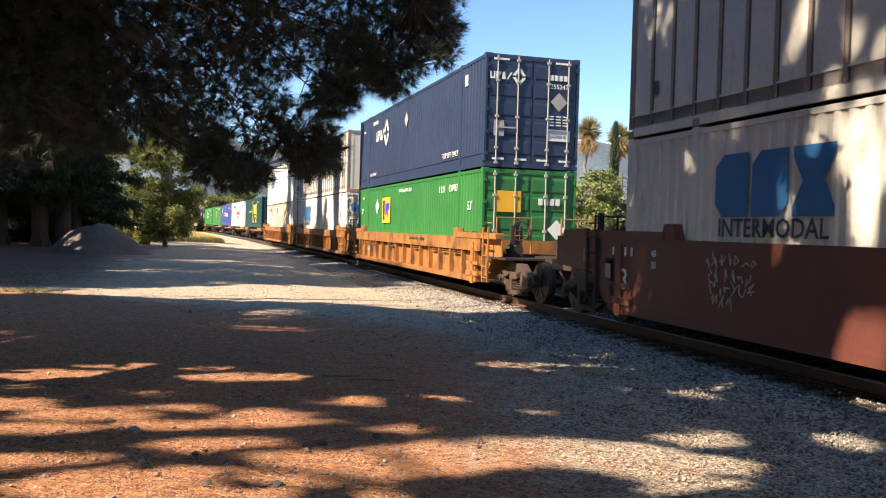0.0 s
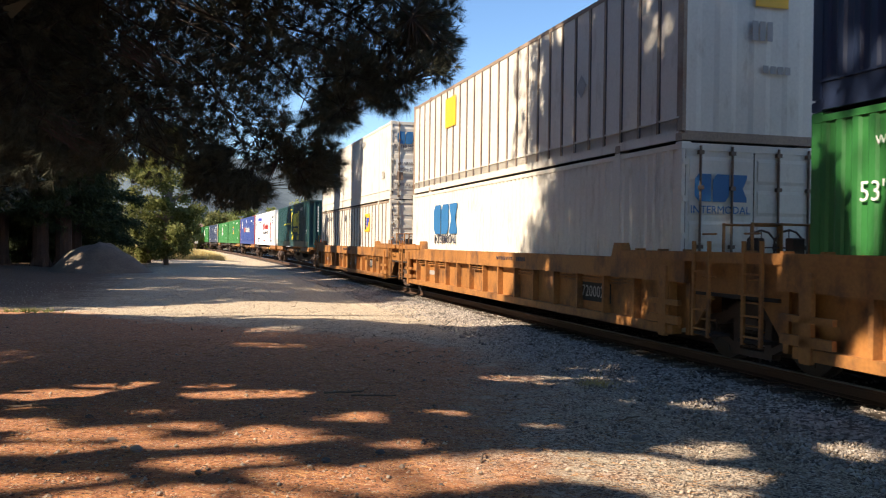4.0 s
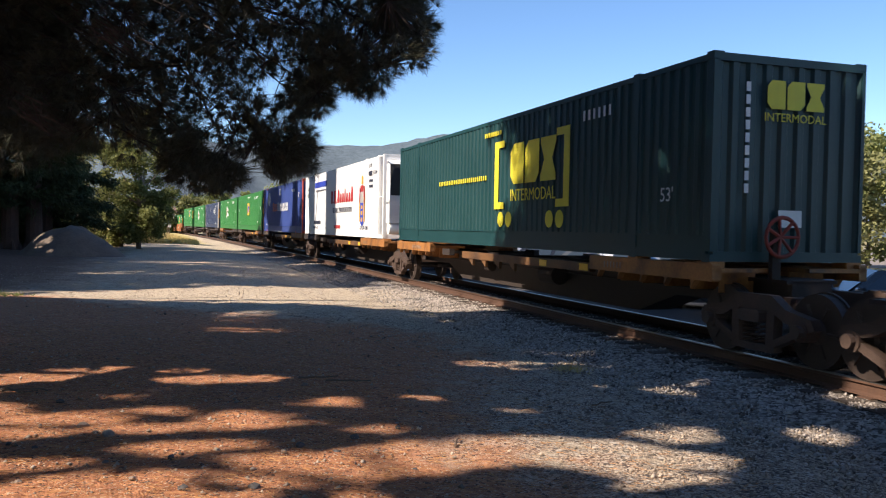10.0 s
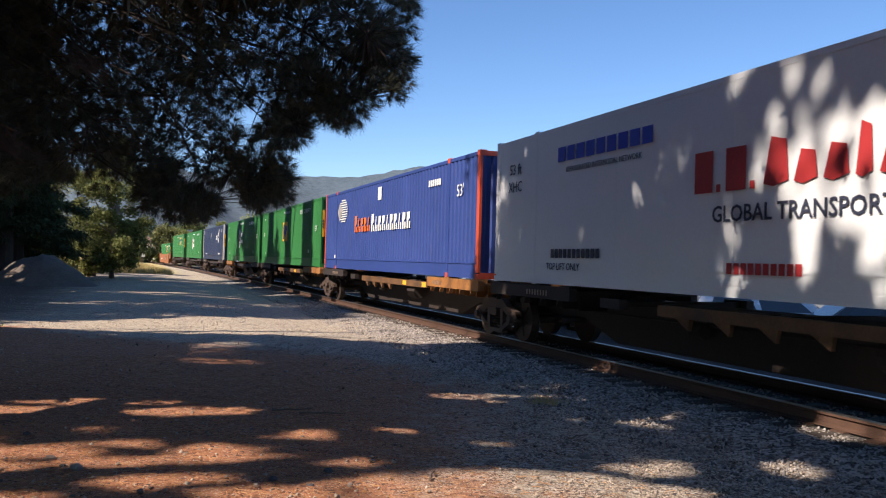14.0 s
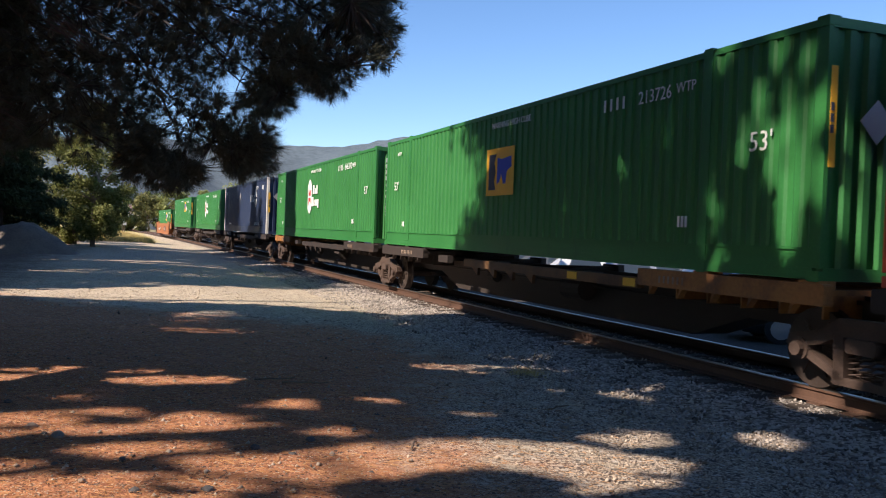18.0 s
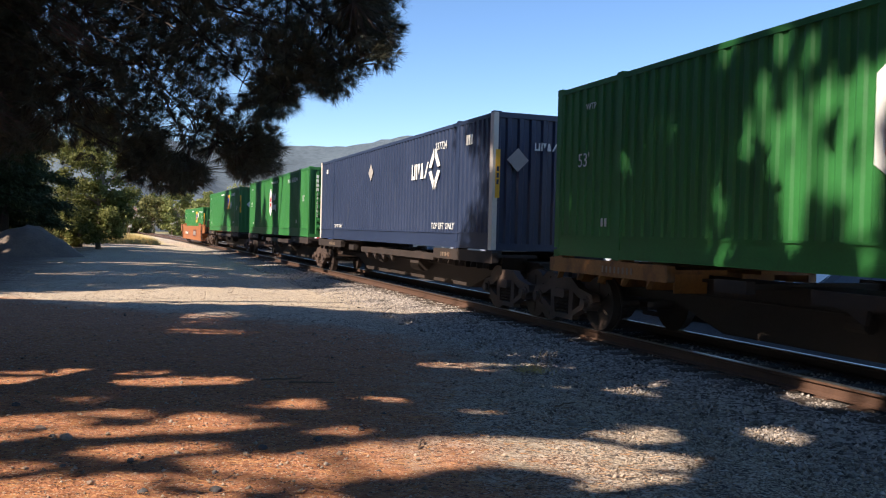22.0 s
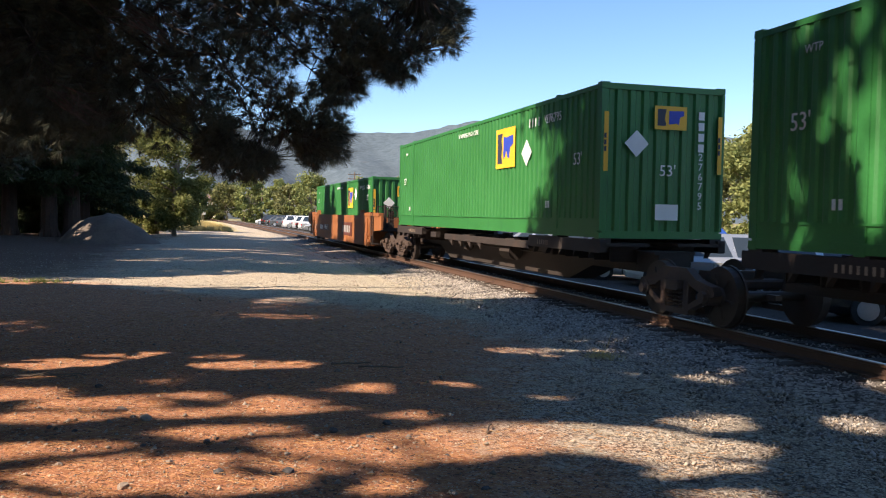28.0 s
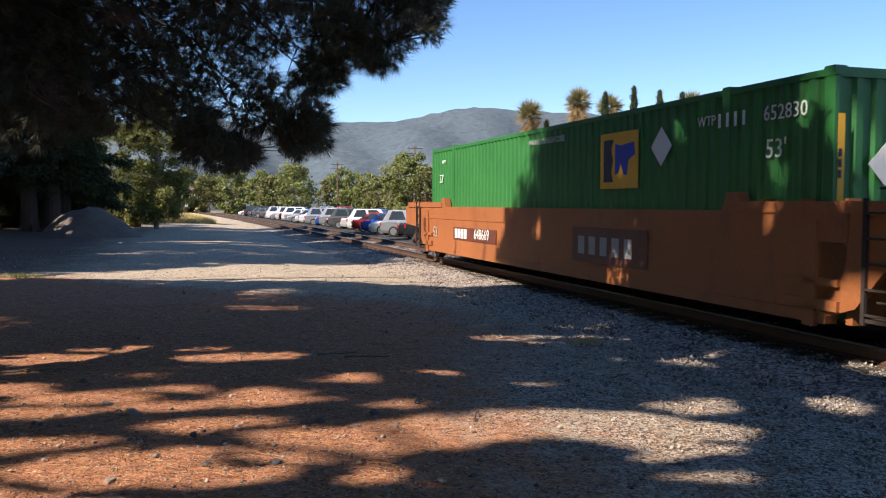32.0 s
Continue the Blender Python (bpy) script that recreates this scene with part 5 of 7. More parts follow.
# gaps in the crowns, by the spots of sun that they throw: place on the ground, reach across and along
DIRT_GAPS = ((-4.16, 9.44, .72, .27), (-4.32, 8.75, .35, .2), (-3.24, 10.09, .8, .2), (-2.12, 9.54, .7, .26), (-.69, 8.39, .25, .24), (-3.83, 7.77, .41, .3), (-2.95, 7.38, .54, .2),
             (-1.45, 7.44, .47, .36), (-2.2, 7.14, .45, .2), (-3.18, 6.91, .55, .2), (-1.66, 6.52, .65, .35), (-2.69, 5.93, .71, .29), (-1.84, 5.41, 1.04, .27))
GRAVEL_GAPS = ((-.67, 6.11, .57, .4), (-.06, 6.44, .64, .38), (.83, 6.74, .85, .46), (.3, 6.62, .6, .36), (1.35, 6.72, .6, .44), (1.79, 6.52, .56, .58), (2.33, 7.72, .36, .4), (-.41, 5.43, .22, .22), (1.81, 5.41, .32, .13),
               (1.47, 11.4, .83, .4), (2.25, 11.5, .46, .55), (3.3, 10.71, .28, .36), (2.1, 12.91, .43, .34), (3.73, 7.77, .22, .3))
RAIL_SUN = ((3.75, 14.3), (5.19, 9.32))                  # two spots of sun on the near rail


def open_to_sun(p):
    """True where a leaf at p would darken ground or train that lies in the sun: the gaps in the crowns."""
    p = np.asarray(p)
    d = -np.array(SUN)
    s0, v0 = track_coords(p[:, 0], p[:, 1])
    dv = d[0] * math.cos(AZ) + d[1] * math.sin(AZ)
    k = (-1.3 - v0) / dv
    q = p + d * k[:, None]
    s, _ = track_coords(q[:, 0], q[:, 1])
    z = q[:, 2]
    on_train = (k > 0) & (z > 0.1)
    wob = soft_noise(s * .8, z * .5, 1)
    lean = s + .35 * z
    lit_train = (s > 18.2 + .6 * wob) & (s < 36.3 + .5 * wob)
    spike = soft_noise(s * 7, z * 1.5, 9)
    sapling = (z < 2.15 + .45 * spike - 1.7 * np.abs(s - 7.3)) | (soft_noise(s * 3, z * 2.2, 8) > .62)
    lit_train |= (s > 6.5 + .1 * wob) & (s < 8.1 + .5 * wob) & (z < 2.7 + .6 * wob) & ~sapling
    lit_train |= (s < 9.6) & (z > 1.4) & (soft_noise(lean * 2.5, z * 1.2, 4) + .3 * soft_noise(s * 7, z * 4, 14) > .28)
    lit_train |= (s < 18.2) & (soft_noise(lean * 2.8, z * 1.5, 2) + .3 * soft_noise(s * 7, z * 4, 15) > .6)
    lit_train |= (s > 38.6) & (np.mod(s + .3 * wob, 5.4) < 3.6)
    g = p + d * ((p[:, 2] + .15) / SUN.z)[:, None]
    x, y = g[:, 0], g[:, 1]
    n1 = soft_noise(x * .5, y * 2.2, 5)
    n2 = soft_noise(x * .8, y * 3.0, 6)
    n3 = soft_noise(x * 1.5, y * 6.5, 16)
    lit_ground = (y > 19.1 + .5 * n1) & (y < 20.6 + np.clip(.85 * (x + 9), 0, 6.2) + .9 * n1 + .5 * n2) & (x > -11)
    for gaps in (DIRT_GAPS, GRAVEL_GAPS):
        for gx, gy, rx, ry in gaps:
            lit_ground |= ((x - gx + .12 * n2) / rx) ** 2 + ((y - gy - .06 * (x - gx) + .1 * n1) / ry) ** 2 < (1.65 if gaps is GRAVEL_GAPS else 1.35) + .3 * n2 + .7 * n3
    lit_ground |= (x < .1 * y - .4) & (y < 11) & (n2 + .25 * n3 > np.interp(y, (5, 6.5, 8, 11), (.12, .3, .5, .8)))
    on_rail = np.zeros(len(x), bool)
    for rx, ry in RAIL_SUN:
        on_rail |= ((x - rx) / .6) ** 2 + ((y - ry) / .6) ** 2 < 1 + .4 * n2
    lit_ground |= on_rail
    lit_ground |= (x > .5) & (y < 14) & (soft_noise(x * 1.9, y * 3.2, 11) + .35 * n3 > np.where(y > 9.8, .38, .6))
    lit_ground |= (x > -3.4) & (x < -1.9) & (y > 13.7) & (y < 14.3) & (n1 > -.1)
    lit_ground |= (y > 27) & (x > -.36 * y - 1) & (y < 62) & (soft_noise(x * .14, y * .62, 21) > .30)
    lit_ground |= (y > 62) & (x > -34) & (np.mod(y + .3 * x, 9) < 6)
    return np.where(on_train, lit_train | (on_rail & (z < .75)), lit_ground) | heap_gap(p) | leafy_gap(p)


def leafy_gap(p):
    """The gap that lets the sun onto the broadleaf tree at the yard's edge."""
    w = p - np.array((-17.9, 56.2, 5.0))
    k = w @ np.array(SUN)
    r = np.linalg.norm(w - k[:, None] * np.array(SUN), axis=1)
    return (k > 1) & (r < 3.5 + .5 * soft_noise(p[:, 1] * .8, p[:, 2] * .8, 23))


def heap_gap(p):
    """The gap that lets the sun onto the shoulder of the soil heap."""
    g = p - np.array(SUN) * ((p[:, 2] - .8) / SUN.z)[:, None]
    n = soft_noise(g[:, 0] * .9, g[:, 1] * 1.4, 19)
    return ((g[:, 0] + 18.5) / .75) ** 2 + ((g[:, 1] - 42.3) / 1.0) ** 2 < 1 + .5 * n


def shade_pine(x, y, height, seed, radius=4.6):
    """A tall pine that stands beside the yard and throws the broken shade."""
    rng = np.random.default_rng(seed)
    tree = thing("pine_tree", "tall dark pine beside the yard throwing broken shade", "tree", "shade pines", m=pose(0, 0, 0))
    tr = Shape()
    z0 = float(ground_height(x, y)) - .1
    stem = height - 1                                       # the stem ends low where its shadow would cross the sunny stretch of the train
    for z in np.arange(5, height - 1, .5):
        dv = -SUN.x * math.cos(AZ) - SUN.y * math.sin(AZ)
        k = (-1.3 - track_coords(x, y)[1]) / dv
        s = track_coords(x - SUN.x * k, y - SUN.y * k)[0]
        if 17.8 < s < 37 and .1 < z - SUN.z * k < 6.6:
            stem = z
            break
    limb(tr, (x, y, z0), (x + .4, y, stem), .27, .04, rng, steps=7, sides=9)
    c = []
    r = []
    many = int(34 * radius / 4.6)
    for i in range(many):
        u = (i + .5) / many
        z = 3.6 + u * (height - 4)
        a = i * 2.4 + rng.uniform(-.4, .4)
        reach = radius * (1 - .5 * u) * rng.uniform(.65, 1.1)
        tip = (x + math.cos(a) * reach, y + math.sin(a) * reach, z - .3)
        if z - .5 < stem and not open_to_sun(np.array([(x + math.cos(a) * reach * f, y + math.sin(a) * reach * f, z - .4) for f in (.25, .5, .75, 1.0)])).any():
            limb(tr, (x, y, z - .5), tip, .07, .02, rng, sag=.1, steps=3, sides=5)
        for f in (.3, .55, .8, 1.0):
            c.append((x + math.cos(a) * reach * f, y + math.sin(a) * reach * f, z + rng.uniform(-.3, .3)))
            r.append(rng.uniform(.8, 1.4))
    part("trunk", tr, PINEBARK, tree, "furrowed dark trunk with limbs")
    # long sprays in the deep shade, short ones along the edges of the gaps
    v, _ = blades(cluster_points(c, r, rng, 200, .1), np.zeros((len(c) * 200, 3)), rng, 1, .38, .13, 1.0)
    tri = v.reshape(-1, 3, 3)
    mid = tri.mean(1)
    bad = open_to_sun(mid) | open_to_sun(tri[:, 2]) | open_to_sun(tri[:, 0])
    seeds = np.repeat(mid[bad], 4, 0)
    seeds = seeds + rng.normal(0, .14, seeds.shape)
    small, _ = blades(seeds, np.zeros(seeds.shape), rng, 1, .16, .12, 1.0)
    small = small.reshape(-1, 3, 3)
    tri = np.concatenate([tri[~bad], small[~open_to_sun(small.mean(1))]])
    v, t = tri.reshape(-1, 3), np.arange(len(tri) * 3).reshape(-1, 3)
    part("crown", raw_mesh("crown", v, t, NEEDLE), None, tree, "dense dark needles with gaps")


for i, (x, y, h) in enumerate(((-9.5, -3, 22), (-8, -10, 22), (-15, 5, 22), (-15.5, -6, 22), (-18, 9, 22), (-21, 1, 22), (-22.5, 16, 22), (-26, 8, 23), (-9.5, 6.5, 26), (-12.5, -2.4, 23), (-17.5, -2.5, 30), (-20.5, -5.5, 31), (-7.5, -1.5, 23), (-4.6, -5, 23), (-11, 8, 23), (-2.5, -10, 22), (-14, 14, 23), (-18, 21, 22),
                               (-13, -14, 20), (-24.5, -7, 23), (-28, 23, 22), (-20, -15, 22), (-31, 15, 23), (-33, 33, 22), (-17, -22, 23), (-32, 0, 23), (-37, 24, 23), (-6, -17, 19), (-22.5, 28, 26), (-26.5, 34, 26), (-31.5, 41, 26), (-35, 47, 26), (-24.5, 23.5, 26), (-29, 29, 26), (-24.6, 38, 26), (-20.4, 33, 23), (-39, 56, 22))):
    shade_pine(x, y, h, 100 + i, 7.5 if h > 28 else 6.8 if h > 25 else 4.6)


def near_pine():
    """The pine whose boughs hang into the view."""
    rng = np.random.default_rng(7)
    tree = thing("pine_tree", "dark long-needled pine with drooping boughs", "tree")
    tr = Shape()
    bx, by = -6.6, 9.4
    limb(tr, (bx, by, float(ground_height(bx, by)) - .1), (bx + .3, by + .2, 13), .34, .1, rng, steps=7, sides=12)
    # the hanging masses of needles: slope to the side and upwards from the eye, reach across and up, how full
    masses = ((-.030, .226, .043, .046, 1.0), (-.066, .183, .034, .030, 1.0), (-.134, .153, .030, .029, 1.0), (-.159, .090, .037, .034, 1.0), (-.238, .060, .033, .021, 1.0),
              (-.208, .123, .040, .040, .45), (-.275, .087, .028, .038, .8), (-.102, .199, .040, .033, 1.0))
    edge_a = (-.62, -.45, -.341, -.314, -.275, -.208, -.142, -.076, -.016, .017)
    edge_e = (.06, .085, .10, .10, .125, .175, .195, .222, .255, .283)

    def at(a, e, y):
        return Vector((a * y, y, EYE[2] + e * y))

    # boughs: one or two into each mass, the others through the upper crown
    ends = []
    for a, e, ra, re, _ in masses:
        for q in (-.35, .45):
            ends.append(at(a + q * ra, e + .3 * q * re, rng.uniform(8.6, 9.6)))
    for j in range(70):
        a = rng.uniform(-.6, .01)
        ends.append(at(a, float(np.interp(a, edge_a, edge_e)) + rng.uniform(.015, .17), rng.uniform(8.4, 11.2)))
    way = []
    for end in ends:
        start = Vector((bx + .2, by, end.z + rng.uniform(.6, 1.6) + .22 * (end.x + 6)))
        path = limb(tr, start, end, .026, .006, rng, sag=.25, steps=9, sides=6)
        for p, q in zip(path[2:], path[3:]):
            way += [tuple(p.lerp(q, f)) for f in (0, .33, .67)]
        way.append(tuple(path[-1]))
    way = np.array(way)
    tufts = []
    for a, e, ra, re, full in masses:
        k = int(ra * re * 81 * 3.14 * 1250 * full)
        r, c = rng.uniform(0, 1, k) ** .62 * rng.uniform(.8, 1.16, k), rng.uniform(0, 6.283, k)
        tufts += [at(a + ra * u * math.cos(w), e + re * u * math.sin(w), y) for u, w, y in zip(r, c, rng.uniform(8.4, 9.7, k))]
    for j in range(12000):
        a = -.6 + .617 * rng.uniform(0, 1) ** 1.15
        e = float(np.interp(a, edge_a, edge_e)) + .34 * rng.uniform(0, 1) ** 1.2 + .012 * rng.normal()
        tufts.append(at(a, e, rng.uniform(8.3, 11.4)))
    for j in range(3600):                                  # the crown's far side
        a = rng.uniform(-.6, -.2)
        tufts.append(at(a, float(np.interp(a, edge_a, edge_e)) + rng.uniform(.05, .3), rng.uniform(10.6, 12.5)))
    pts, axes = [], []
    tw = Shape()
    for end in tufts:
        away = way - np.array(end)
        i = int(np.argmin((away ** 2).sum(1)))
        near = Vector(way[i])
        gap = (end - near).length
        if gap > 1.5:
            continue
        dirn = (end - near).normalized() if gap > .02 else Vector((0, 0, -1))
        dirn = (dirn + Vector(rng.normal(0, .3, 3)) + Vector((.1, 0, -.1))).normalized()
        if .1 < gap < .5 and rng.uniform() < .5:
            tw.tube(near, end, .006, .003, 3, caps=False)
        pts.append(end)
        axes.append(dirn * .9)
    # the sun comes through the boughs onto the ballast's edge
    pts, axes = np.array([tuple(p) for p in pts]), np.array([tuple(a) for a in axes])
    g = pts - np.array(SUN) * ((pts[:, 2] + .15) / SUN.z)[:, None]
    through_ = (((g[:, 0] - 2.4) / 2.0) ** 2 + ((g[:, 1] - 11.1 + .15 * (g[:, 0] - 2.4)) / .8) ** 2 < 1) & (soft_noise(g[:, 0] * .8, g[:, 1] * 2.4, 7) > .1)
    pts, axes = pts[~through_], axes[~through_]
    part("twig_mass", tw, PINEBARK, tree)["kind"] = "stuff"
    v, t = blades(pts, axes, rng, 40, .15, .0058, .5)
    part("needles", raw_mesh("needles", v, t, NEEDLE), None, tree, "long dark needles in tufts")
    # the upper crown, out of sight, added to keep the boughs in shade
    top = np.stack([rng.uniform(-6.5, .2, 5200), rng.uniform(5.6, 10.5, 5200), rng.uniform(5.9, 8.6, 5200)], 1)
    v, t = blades(top, np.zeros(top.shape), rng, 5, .34, .05, 1.0)
    tri = v.reshape(-1, 3, 3)
    tri = tri[~(open_to_sun(tri.mean(1)) | open_to_sun(tri[:, 2]))]
    part("upper_crown", raw_mesh("upper_crown", tri.reshape(-1, 3), np.arange(len(tri) * 3).reshape(-1, 3), NEEDLE), None, tree, "dense dark needles of the upper crown")
    for a, e, ra, re, _ in masses:                         # unseen needles added sunward of each hanging mass, to shade it
        p = np.array(at(a, e, 9.0)) + np.outer(rng.uniform(.9, 2.4, 420), np.array(SUN)) + rng.normal(0, 1, (420, 3)) * np.array((ra * 4.6, .3, re * 4.6))
        p = p[(p[:, 2] - EYE[2]) / p[:, 1] > .3]
        if len(p):
            v, t = blades(p, np.zeros(p.shape), rng, 4, .28, .05, 1.0)
            part("shoot_mass", raw_mesh("shoot_mass", v, t, NEEDLE), None, tree)
    for x, y, z in ((-1.5, 7.4, 7.2), (-3.2, 7.0, 7.6), (-3.0, 9.2, 7.4), (-1.2, 9.4, 7.0), (-4.6, 8.4, 8.2)):
        limb(tr, (bx + .2, by, z + 1.5), (x, y, z), .05, .01, rng, sag=.2, steps=6, sides=6)
    part("trunk", tr, PINEBARK, tree, "dark trunk with long drooping limbs")
    # dead boughs, pale in the gloom
    for a, e in ((-.375, .225), (-.455, .13)):
        dd = Shape()
        for j in range(24):
            p = at(a, e, 8.0) + Vector(rng.normal(0, .07, 3))
            dd.tube(p, p + Vector((rng.uniform(.05, .38), rng.uniform(-.15, .15), rng.uniform(-.3, -.02))) * (1, -1)[j % 5 == 0], .005, .002, 4, caps=False)
        part("dead_bough", dd, BARK, tree, "dry bare bough")


near_pine()


def redwood(x, y, height, seed, low=2.6, spread_=3.4):
    rng = np.random.default_rng(seed)
    tree = thing("redwood_tree", "dark redwood with a red-brown trunk and drooping sprays", "tree", "redwoods along the yard")
    tr = Shape()
    z0 = float(ground_height(x, y)) - .15
    r0 = rng.uniform(.38, .5)
    tr.tube((x, y, z0), (x, y, height), r0, .06, 12)
    for a in range(5):
        c = a * 1.2566 + rng.uniform(0, .5)
        tr.tube((x + math.cos(c) * r0 * 1.25, y + math.sin(c) * r0 * 1.25, z0 - .05), (x + math.cos(c) * r0 * .7, y + math.sin(c) * r0 * .7, z0 + .9), .16, .03, 6)
    p, ax = [], []
    for i in range(56):
        u = (i + .3) / 56
        z = low + u * (height - low) + rng.uniform(-.2, .2)
        a = i * 2.39996 + rng.uniform(-.3, .3)
        reach = spread_ * (1 - .85 * u) * rng.uniform(.7, 1.15) + .3
        e = Vector((x + math.cos(a) * reach, y + math.sin(a) * reach, z - .28 * reach))
        limb(tr, (x, y, z), e, .06 * (1 - u) + .015, .01, rng, sag=.15, steps=3, sides=4)
        k = int(90 + 165 * reach)
        f = rng.uniform(.15, 1, k)
        q = np.outer(1 - f, (x, y, z)) + np.outer(f, tuple(e)) + rng.normal(0, .26, (k, 3)) * np.array([1, 1, .55])
        p.append(q), ax.append(np.tile((math.cos(a) * .6, math.sin(a) * .6, -.5), (k, 1)))
    part("trunk", tr, BARK, tree, "fibrous red-brown trunk")
    p, ax = np.concatenate(p), np.concatenate(ax)
    keep = ~(heap_gap(p) | leafy_gap(p))
    v, t = blades(p[keep], ax[keep], rng, 2, .38, .07, .55)
    part("crown", raw_mesh("crown", v, t, REDWOOD), None, tree, "dark feathery sprays")


for i, (x, y, h, lo) in enumerate(((-22.2, 47, 19, 3.4), (-24.4, 47, 21, 3.4), (-21.2, 47.6, 17, 3.4), (-26.0, 41, 19, 3.4), (-25.4, 38.4, 20, 3.4), (-29, 42, 21, 3), (-23, 36, 20, 4.0), (-31, 60, 8, .5), (-27.5, 54, 7, .5), (-25.6, 52, 8, .4), (-21.9, 50.6, 20, 2.3), (-23.4, 53, 19, 1.6), (-33, 52, 18, 2.0))):
    redwood(x, y, h, 300 + i, lo)


def leafy_tree(x, y, height, width, seed, mat, label, low=1.2, per=120, leaf=.22, clumps=60, name="broadleaf_tree", trunk_r=.18):
    rng = np.random.default_rng(seed)
    tree = thing(name, label, "tree")
    tr = Shape()
    z0 = float(ground_height(x, y)) - .1
    fork = z0 + height * .35
    limb(tr, (x, y, z0), (x, y, fork), trunk_r, trunk_r * .7, rng, steps=4, sides=8)
    c, r = [], []
    for i in range(clumps):
        a, u = i * 2.39996, rng.uniform(0, 1)
        z = z0 + low + u * (height - low)
        prof = math.sin(math.pi * min(1, .12 + .83 * u)) ** .7
        rr = width / 2 * prof * rng.uniform(.35, 1.0)
        p = (x + math.cos(a) * rr, y + math.sin(a) * rr, z)
        c.append(p), r.append(width * rng.uniform(.09, .17))
        if i % 3 == 0:
            limb(tr, (x, y, min(z - .2, fork + rng.uniform(-.2, .6) * height * .3)), p, trunk_r * .35, .012, rng, sag=.1, steps=3, sides=5)
    part("trunk", tr, PALMBARK, tree)
    q = cluster_points(c, r, rng, per, .25)
    v, t = leaves(q, rng, leaf)
    part("crown", raw_mesh("crown", v, t, mat), None, tree)


leafy_tree(-18.5, 57, 9.2, 5.2, 41, YARDLEAF, "sunlit green broadleaf tree at the yard's edge", low=.9, per=420, leaf=.17, clumps=90)
leafy_tree(-21.4, 62, 3.6, 3.0, 42, YARDLEAF, "low rounded green shrub tree", low=.3, per=260, leaf=.2, clumps=60)
leafy_tree(-27.5, 70, 9.5, 7.0, 43, OAKLEAF, "dusty green oak behind the yard", low=.5, per=220, leaf=.22, clumps=60)


# ---------------------------------------------------------------- background: hills, woods, palms, poles
def hills():
    """A wooded ridge that closes the valley."""
    k, q = 260, 34
    v = []
    for i in range(k):
        a = radians(-75 + 150 * i / (k - 1))
        ridge = 158 + 16 * math.sin(a * 7 + 1.0) + 9 * math.sin(a * 17 + .3) + 4 * math.sin(a * 41) - 46 * max(0, math.sin(a - .25)) - 8 * math.cos(3 * a)
        for j in range(q):
            u = j / (q - 1)
            r = 560 + 1000 * u
            gully = 9 * math.sin(a * 23 + 2.2 * math.sin(3.1 * u)) * math.sin(math.pi * u) + 7 * math.sin(a * 61 + 5 * u) * math.sin(math.pi * u)
            rough = 5.0 * noise.noise((a * 90, u * 34, 0)) + 3.0 * noise.noise((a * 260, u * 80, 3))
            z = ridge * u ** 1.25 + (gully + rough) * min(1, u * 6)
            v.append((r * math.sin(a), r * math.cos(a), z - .6))
    i = (np.arange(k - 1)[:, None] * q + np.arange(q - 1)[None, :]).ravel()
    m = bpy.data.materials.new("hazed_wooded_hillside")
    n, l = nodes_of(m)
    b = n["Principled BSDF"]
    geo = n.new("ShaderNodeNewGeometry")
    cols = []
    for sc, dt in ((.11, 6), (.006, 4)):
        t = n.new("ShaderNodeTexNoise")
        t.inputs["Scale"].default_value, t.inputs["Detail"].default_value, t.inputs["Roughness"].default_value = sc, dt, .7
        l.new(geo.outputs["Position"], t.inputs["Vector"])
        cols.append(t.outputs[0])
    # distance haze is painted in: both tones of the woods lean to blue-grey
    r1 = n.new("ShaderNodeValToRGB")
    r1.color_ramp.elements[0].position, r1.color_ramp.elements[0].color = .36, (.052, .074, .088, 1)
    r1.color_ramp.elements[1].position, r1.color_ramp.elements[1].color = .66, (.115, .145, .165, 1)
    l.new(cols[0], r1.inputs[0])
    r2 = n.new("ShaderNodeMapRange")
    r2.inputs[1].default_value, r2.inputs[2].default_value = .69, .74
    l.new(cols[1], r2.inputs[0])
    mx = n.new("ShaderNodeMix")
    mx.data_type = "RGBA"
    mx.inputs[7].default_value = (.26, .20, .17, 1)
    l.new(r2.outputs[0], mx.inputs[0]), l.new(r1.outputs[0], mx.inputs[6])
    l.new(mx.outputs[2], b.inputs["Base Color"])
    b.inputs["Roughness"].default_value = 1.0
    bp = n.new("ShaderNodeBump")
    bp.inputs["Strength"].default_value, bp.inputs["Distance"].default_value = 0.7, 4.0
    l.new(cols[0], bp.inputs["Height"]), l.new(bp.outputs[0], b.inputs["Normal"])
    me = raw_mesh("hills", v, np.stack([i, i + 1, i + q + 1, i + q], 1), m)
    solid("hills", me, m, "wooded hills tinted blue-grey for haze, with bare tan patches", "hills", kind="structure")


hills()


def beside(s, off):
    x, y, th = line(s)
    return x + off * math.cos(th), y + off * math.sin(th)


